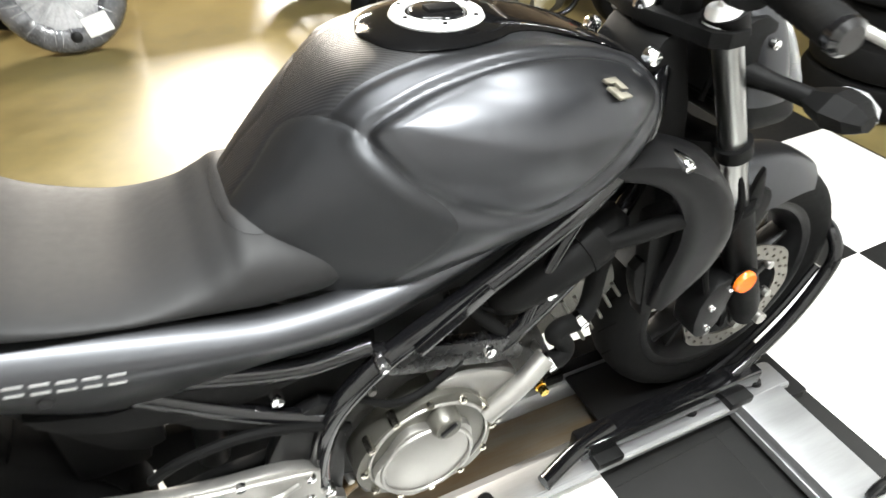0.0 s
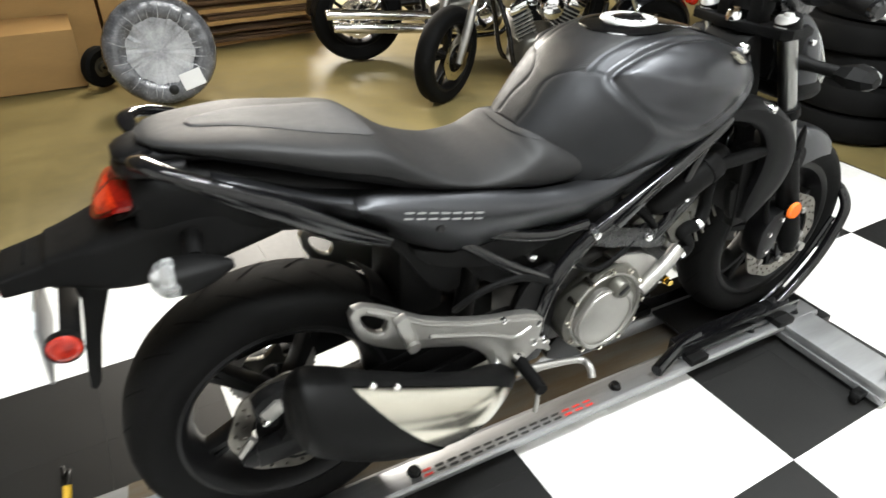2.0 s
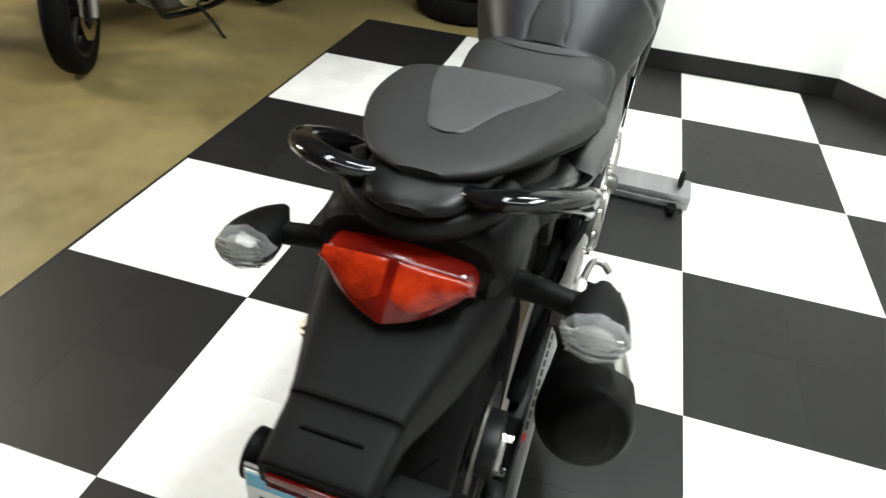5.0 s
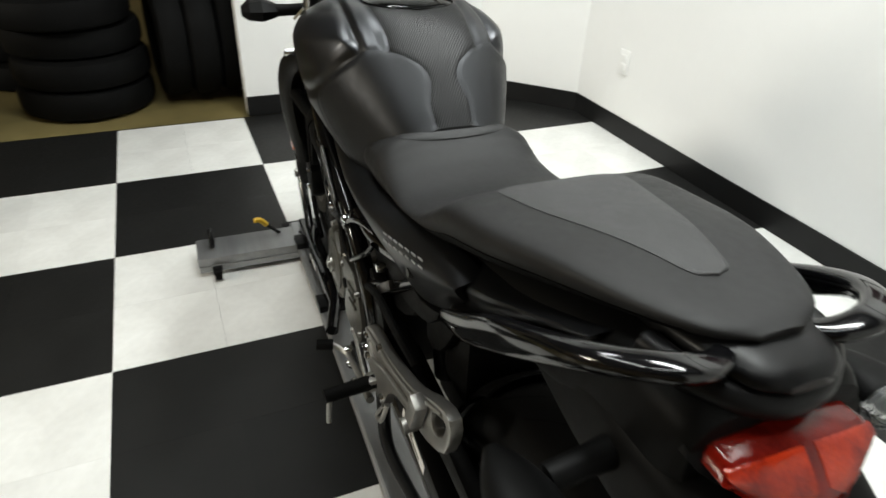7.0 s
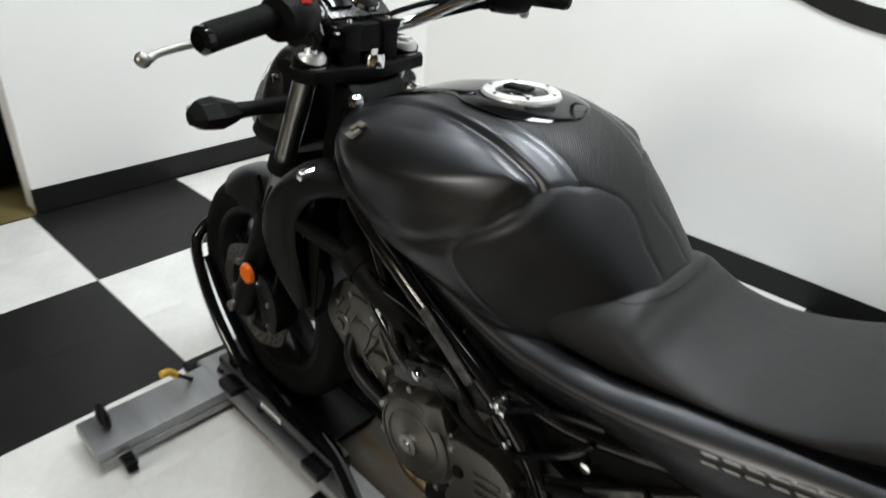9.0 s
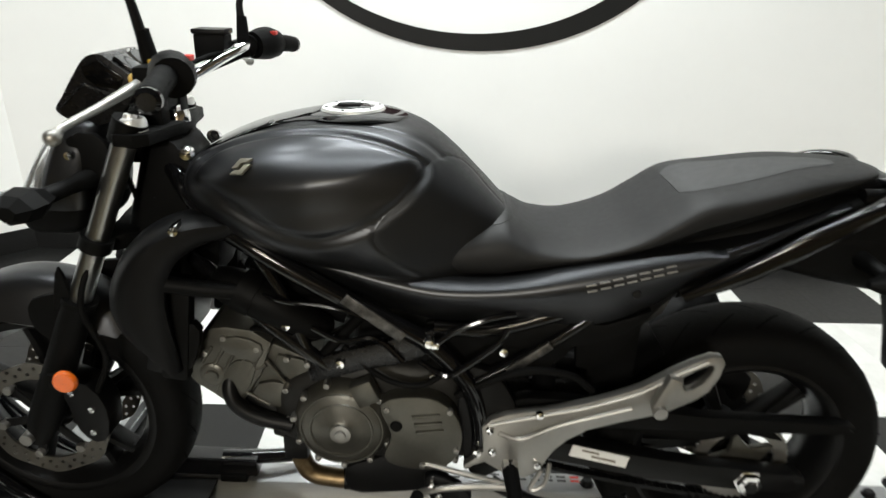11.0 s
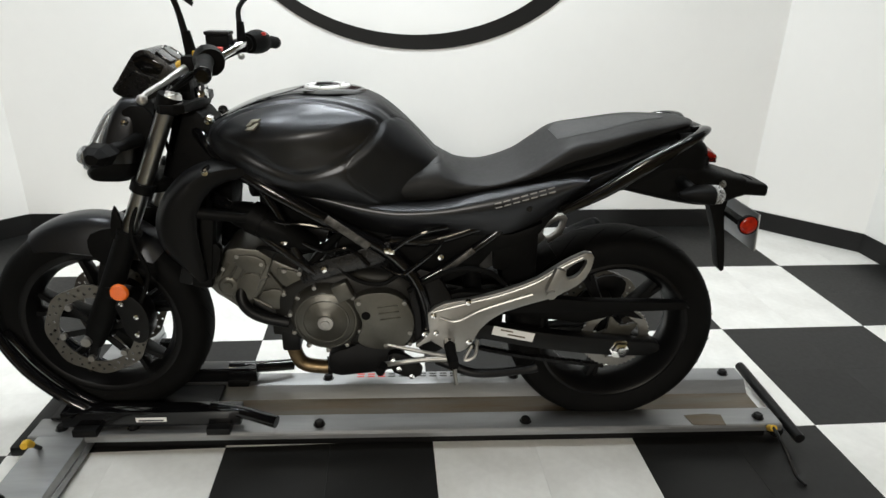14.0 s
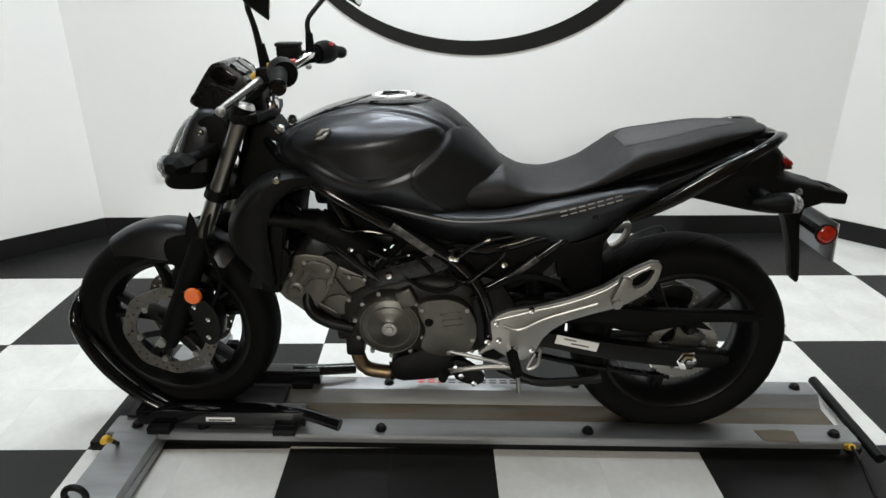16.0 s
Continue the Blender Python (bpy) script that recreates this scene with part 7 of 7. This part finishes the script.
    lampc = part("headlight", lathe_bm([(0.0005, 0.10), (0.045, 0.09), (0.075, 0.06), (0.092, 0.0), (0.096, -0.03), (0.092, -0.04)], (0.12, 0, 0.87), "x", 36), M_CHROME, c, "chrome headlight shell")
    part("lens", lathe_bm([(0.0005, -0.055), (0.05, -0.05), (0.088, -0.032)], (0.12, 0, 0.87), "x", 32), M_CLEAR, lampc)
    part("triple_clamp", box_bm((0.26, 0, 0.955), (0.09, 0.27, 0.035), 0.01), M_CHROME, c)
    part("fuel_tank", grid_bm(hull_rings([(0.28, 0.83, 0.78, 0.03, 0.80, 0.8, 0.8), (0.34, 0.91, 0.74, 0.10, 0.82, 0.8, 0.7), (0.48, 0.955, 0.70, 0.155, 0.82, 0.8, 0.6), (0.62, 0.94, 0.69, 0.155, 0.80, 0.8, 0.6), (0.76, 0.87, 0.69, 0.115, 0.77, 0.8, 0.6), (0.88, 0.78, 0.69, 0.05, 0.73, 0.9, 0.7)], 6, 36)), paint, c, "glossy painted tank")
    part("seat", grid_bm(hull_rings([(0.84, 0.76, 0.69, 0.08, 0.72, 0.6, 0.5), (0.96, 0.73, 0.66, 0.15, 0.69, 0.5, 0.4), (1.14, 0.74, 0.65, 0.17, 0.69, 0.5, 0.4), (1.26, 0.82, 0.68, 0.15, 0.75, 0.5, 0.4), (1.48, 0.85, 0.76, 0.12, 0.80, 0.5, 0.4), (1.60, 0.85, 0.80, 0.07, 0.825, 0.6, 0.5)], 6, 32)), M_VINYL, c, "black vinyl seat")
    for nm, cx, r0, a0, a1, hw in (("front_fender", 0.0, 0.335, 25, 150, 0.075), ("rear_fender", 1.55, 0.345, 5, 150, 0.105)):
        if nm == "front_fender" and not front_fender:
            continue
        rr = []
        for a in np.linspace(radians(a0), radians(a1), 24):
            out = [(cx + (r0 - 0.05 * abs(q) ** 3) * math.cos(a), q * hw, 0.315 + (r0 - 0.05 * abs(q) ** 3) * math.sin(a)) for q in np.linspace(-1, 1, 11)]
            inn = [(cx + (r0 - 0.006 - 0.05 * abs(q) ** 3) * math.cos(a), q * (hw - 0.004), 0.315 + (r0 - 0.006 - 0.05 * abs(q) ** 3) * math.sin(a)) for q in np.linspace(1, -1, 11)]
            rr.append(out + inn)
        part(nm, grid_bm(rr), paint, c, "glossy painted fender")
    part("tail_lamp", grid_bm(hull_rings([(1.84, 0.60, 0.54, 0.03, 0.57, 0.6, 0.6), (1.87, 0.62, 0.53, 0.055, 0.575, 0.5, 0.5), (1.90, 0.61, 0.54, 0.045, 0.575, 0.6, 0.6)], 4, 20)), M_RED, c, "red tail lamp")
    part("crankcase", grid_bm(hull_rings([(0.52, 0.34, 0.20, 0.09, 0.27, 0.5, 0.5), (0.58, 0.42, 0.18, 0.15, 0.30, 0.4, 0.4), (0.78, 0.44, 0.18, 0.17, 0.31, 0.4, 0.4), (0.98, 0.40, 0.19, 0.15, 0.30, 0.4, 0.4), (1.05, 0.36, 0.22, 0.09, 0.29, 0.5, 0.5)], 5, 32)), M_CAST, c, "grey cast crankcase")
    for s in (-1, 1):
        cov = part("case_cover", lathe_bm([(0.0005, s * 0.195), (0.06, s * 0.194), (0.085, s * 0.186), (0.095, s * 0.17), (0.095, s * 0.13)], (0.70, 0, 0.30), "y", 36), M_CHROME, c, "round chrome case cover")
        part("rear_case_cover", lathe_bm([(0.0005, s * 0.185), (0.05, s * 0.183), (0.068, s * 0.172), (0.07, s * 0.13)], (0.88, 0, 0.29), "y", 32), M_CHROME, c)
        part("air_cleaner", lathe_bm([(0.0005, s * 0.20), (0.05, s * 0.199), (0.072, s * 0.19), (0.08, s * 0.17), (0.08, s * 0.10)], (0.70, 0, 0.62), "y", 32), M_CHROME, c, "chrome air cleaner cover")
    for tilt, cx in ((-24, 0.60), (24, 0.83)):
        cyl = part("cylinder", moved(box_bm((0, 0, 0.11), (0.11, 0.15, 0.24), 0.02), pose(cx, 0, 0.38, 0, tilt, 0)), M_BLACKSTEEL, c, "black finned cylinder")
        for k in range(7):
            part("fin", moved(box_bm((0, 0, 0.03 + k * 0.026), (0.145, 0.19, 0.006), 0.002), pose(cx, 0, 0.38, 0, tilt, 0)), M_ALLOY, cyl)
        part("head_cover", moved(box_bm((0, 0, 0.235), (0.135, 0.17, 0.06), 0.02), pose(cx, 0, 0.38, 0, tilt, 0)), M_CHROME, cyl, "chrome rocker cover")
    if pipes:
        for dz, x1 in ((0.0, 1.74), (0.085, 1.78)):
            pipe = part("exhaust_pipe", tube_bm([(0.56 + dz * 2, 0.10, 0.50), (0.52 + dz * 2, 0.19, 0.40), (0.66 + dz, 0.205, 0.27 + dz), (0.95, 0.205, 0.245 + dz), (1.15, 0.205, 0.255 + dz)], 0.021, 14), M_CHROME, c, "chrome exhaust pipe")
            part("muffler", tube_bm([(1.12, 0.21, 0.255 + dz), (1.18, 0.21, 0.26 + dz), (x1 - 0.06, 0.225, 0.295 + dz), (x1, 0.226, 0.297 + dz)], (0.022, 0.033, 0.034, 0.029), 20, 3), M_CHROME, pipe, "long chrome muffler")
    if stand:
        part("side_stand", tube_bm([(0.78, -0.13, 0.20), (0.82, -0.22, 0.10), (0.84, -0.30, 0.012), (0.88, -0.31, 0.009)], (0.012, 0.011, 0.010, 0.012), 8), M_BLACKSTEEL, c, "black side stand on the floor")
    turn = Matrix.Translation((0.12, 0, 0)) @ pose(0, 0, 0, 0, 0, steer) @ Matrix.Translation((-0.12, 0, 0))
    for ob in c.children:
        if ob.name.split(".")[0] in ("front_wheel", "fork_leg", "handlebar_half", "headlight", "triple_clamp", "front_fender", "turn_signal"):
            ob.matrix_basis = turn @ ob.matrix_basis
    return c


cruiser("black parked motorcycle with silver fork and chrome engine", Matrix.Translation((-2.36, -2.22, 0.0)) @ pose(0, 0, 0, 6, 0, 167) @ Matrix.Scale(0.88, 4), M_GLOSS, M_BLACKSTEEL, pipes=False, steer=40, front_fender=False)
cruiser("parked black cruiser with long chrome twin exhausts", Matrix.Translation((-3.74, -2.78, 0.0)) @ pose(0, 0, 0, -4, 0, -14), M_GLOSS, M_BLACKSTEEL, stand=False)
cruiser("parked motorcycle with chrome engine further in the store", Matrix.Translation((-3.30, -4.10, 0.0)) @ pose(0, 0, 0, 4, 0, 165), M_GLOSS, M_ALLOY, pipes=False)

# ---- checkered vinyl tiles, piece by piece ----
floor = structure("floor", box_bm((-1.25, 0.29, -0.0055), (4.85, 3.05, 0.005), 0), M_BASE, "black and white checkered vinyl tile floor", "floor")
tile_meshes = []
for mm in (M_WHITE_TILE, M_BLACK_TILE):
    bm = box_bm((0, 0, -0.0015), (T / 2 - 0.0005, T / 2 - 0.0005, 0.003), 0)
    me = bpy.data.meshes.new("tile")
    bm.to_mesh(me)
    bm.free()
    me.materials.append(mm)
    tile_meshes.append(me)
for i in range(-6, 2):
    for j in range(-2, 3):
        for k in range(4):
            x, y = (i + 0.25 + 0.5 * (k % 2)) * T, (j + 0.25 + 0.5 * (k // 2)) * T
            if x > 1.2:
                continue
            ob = new("tile", tile_meshes[(i + j) % 2 == 0])
            ob.location = (x, y, 0)
            ob.parent = floor
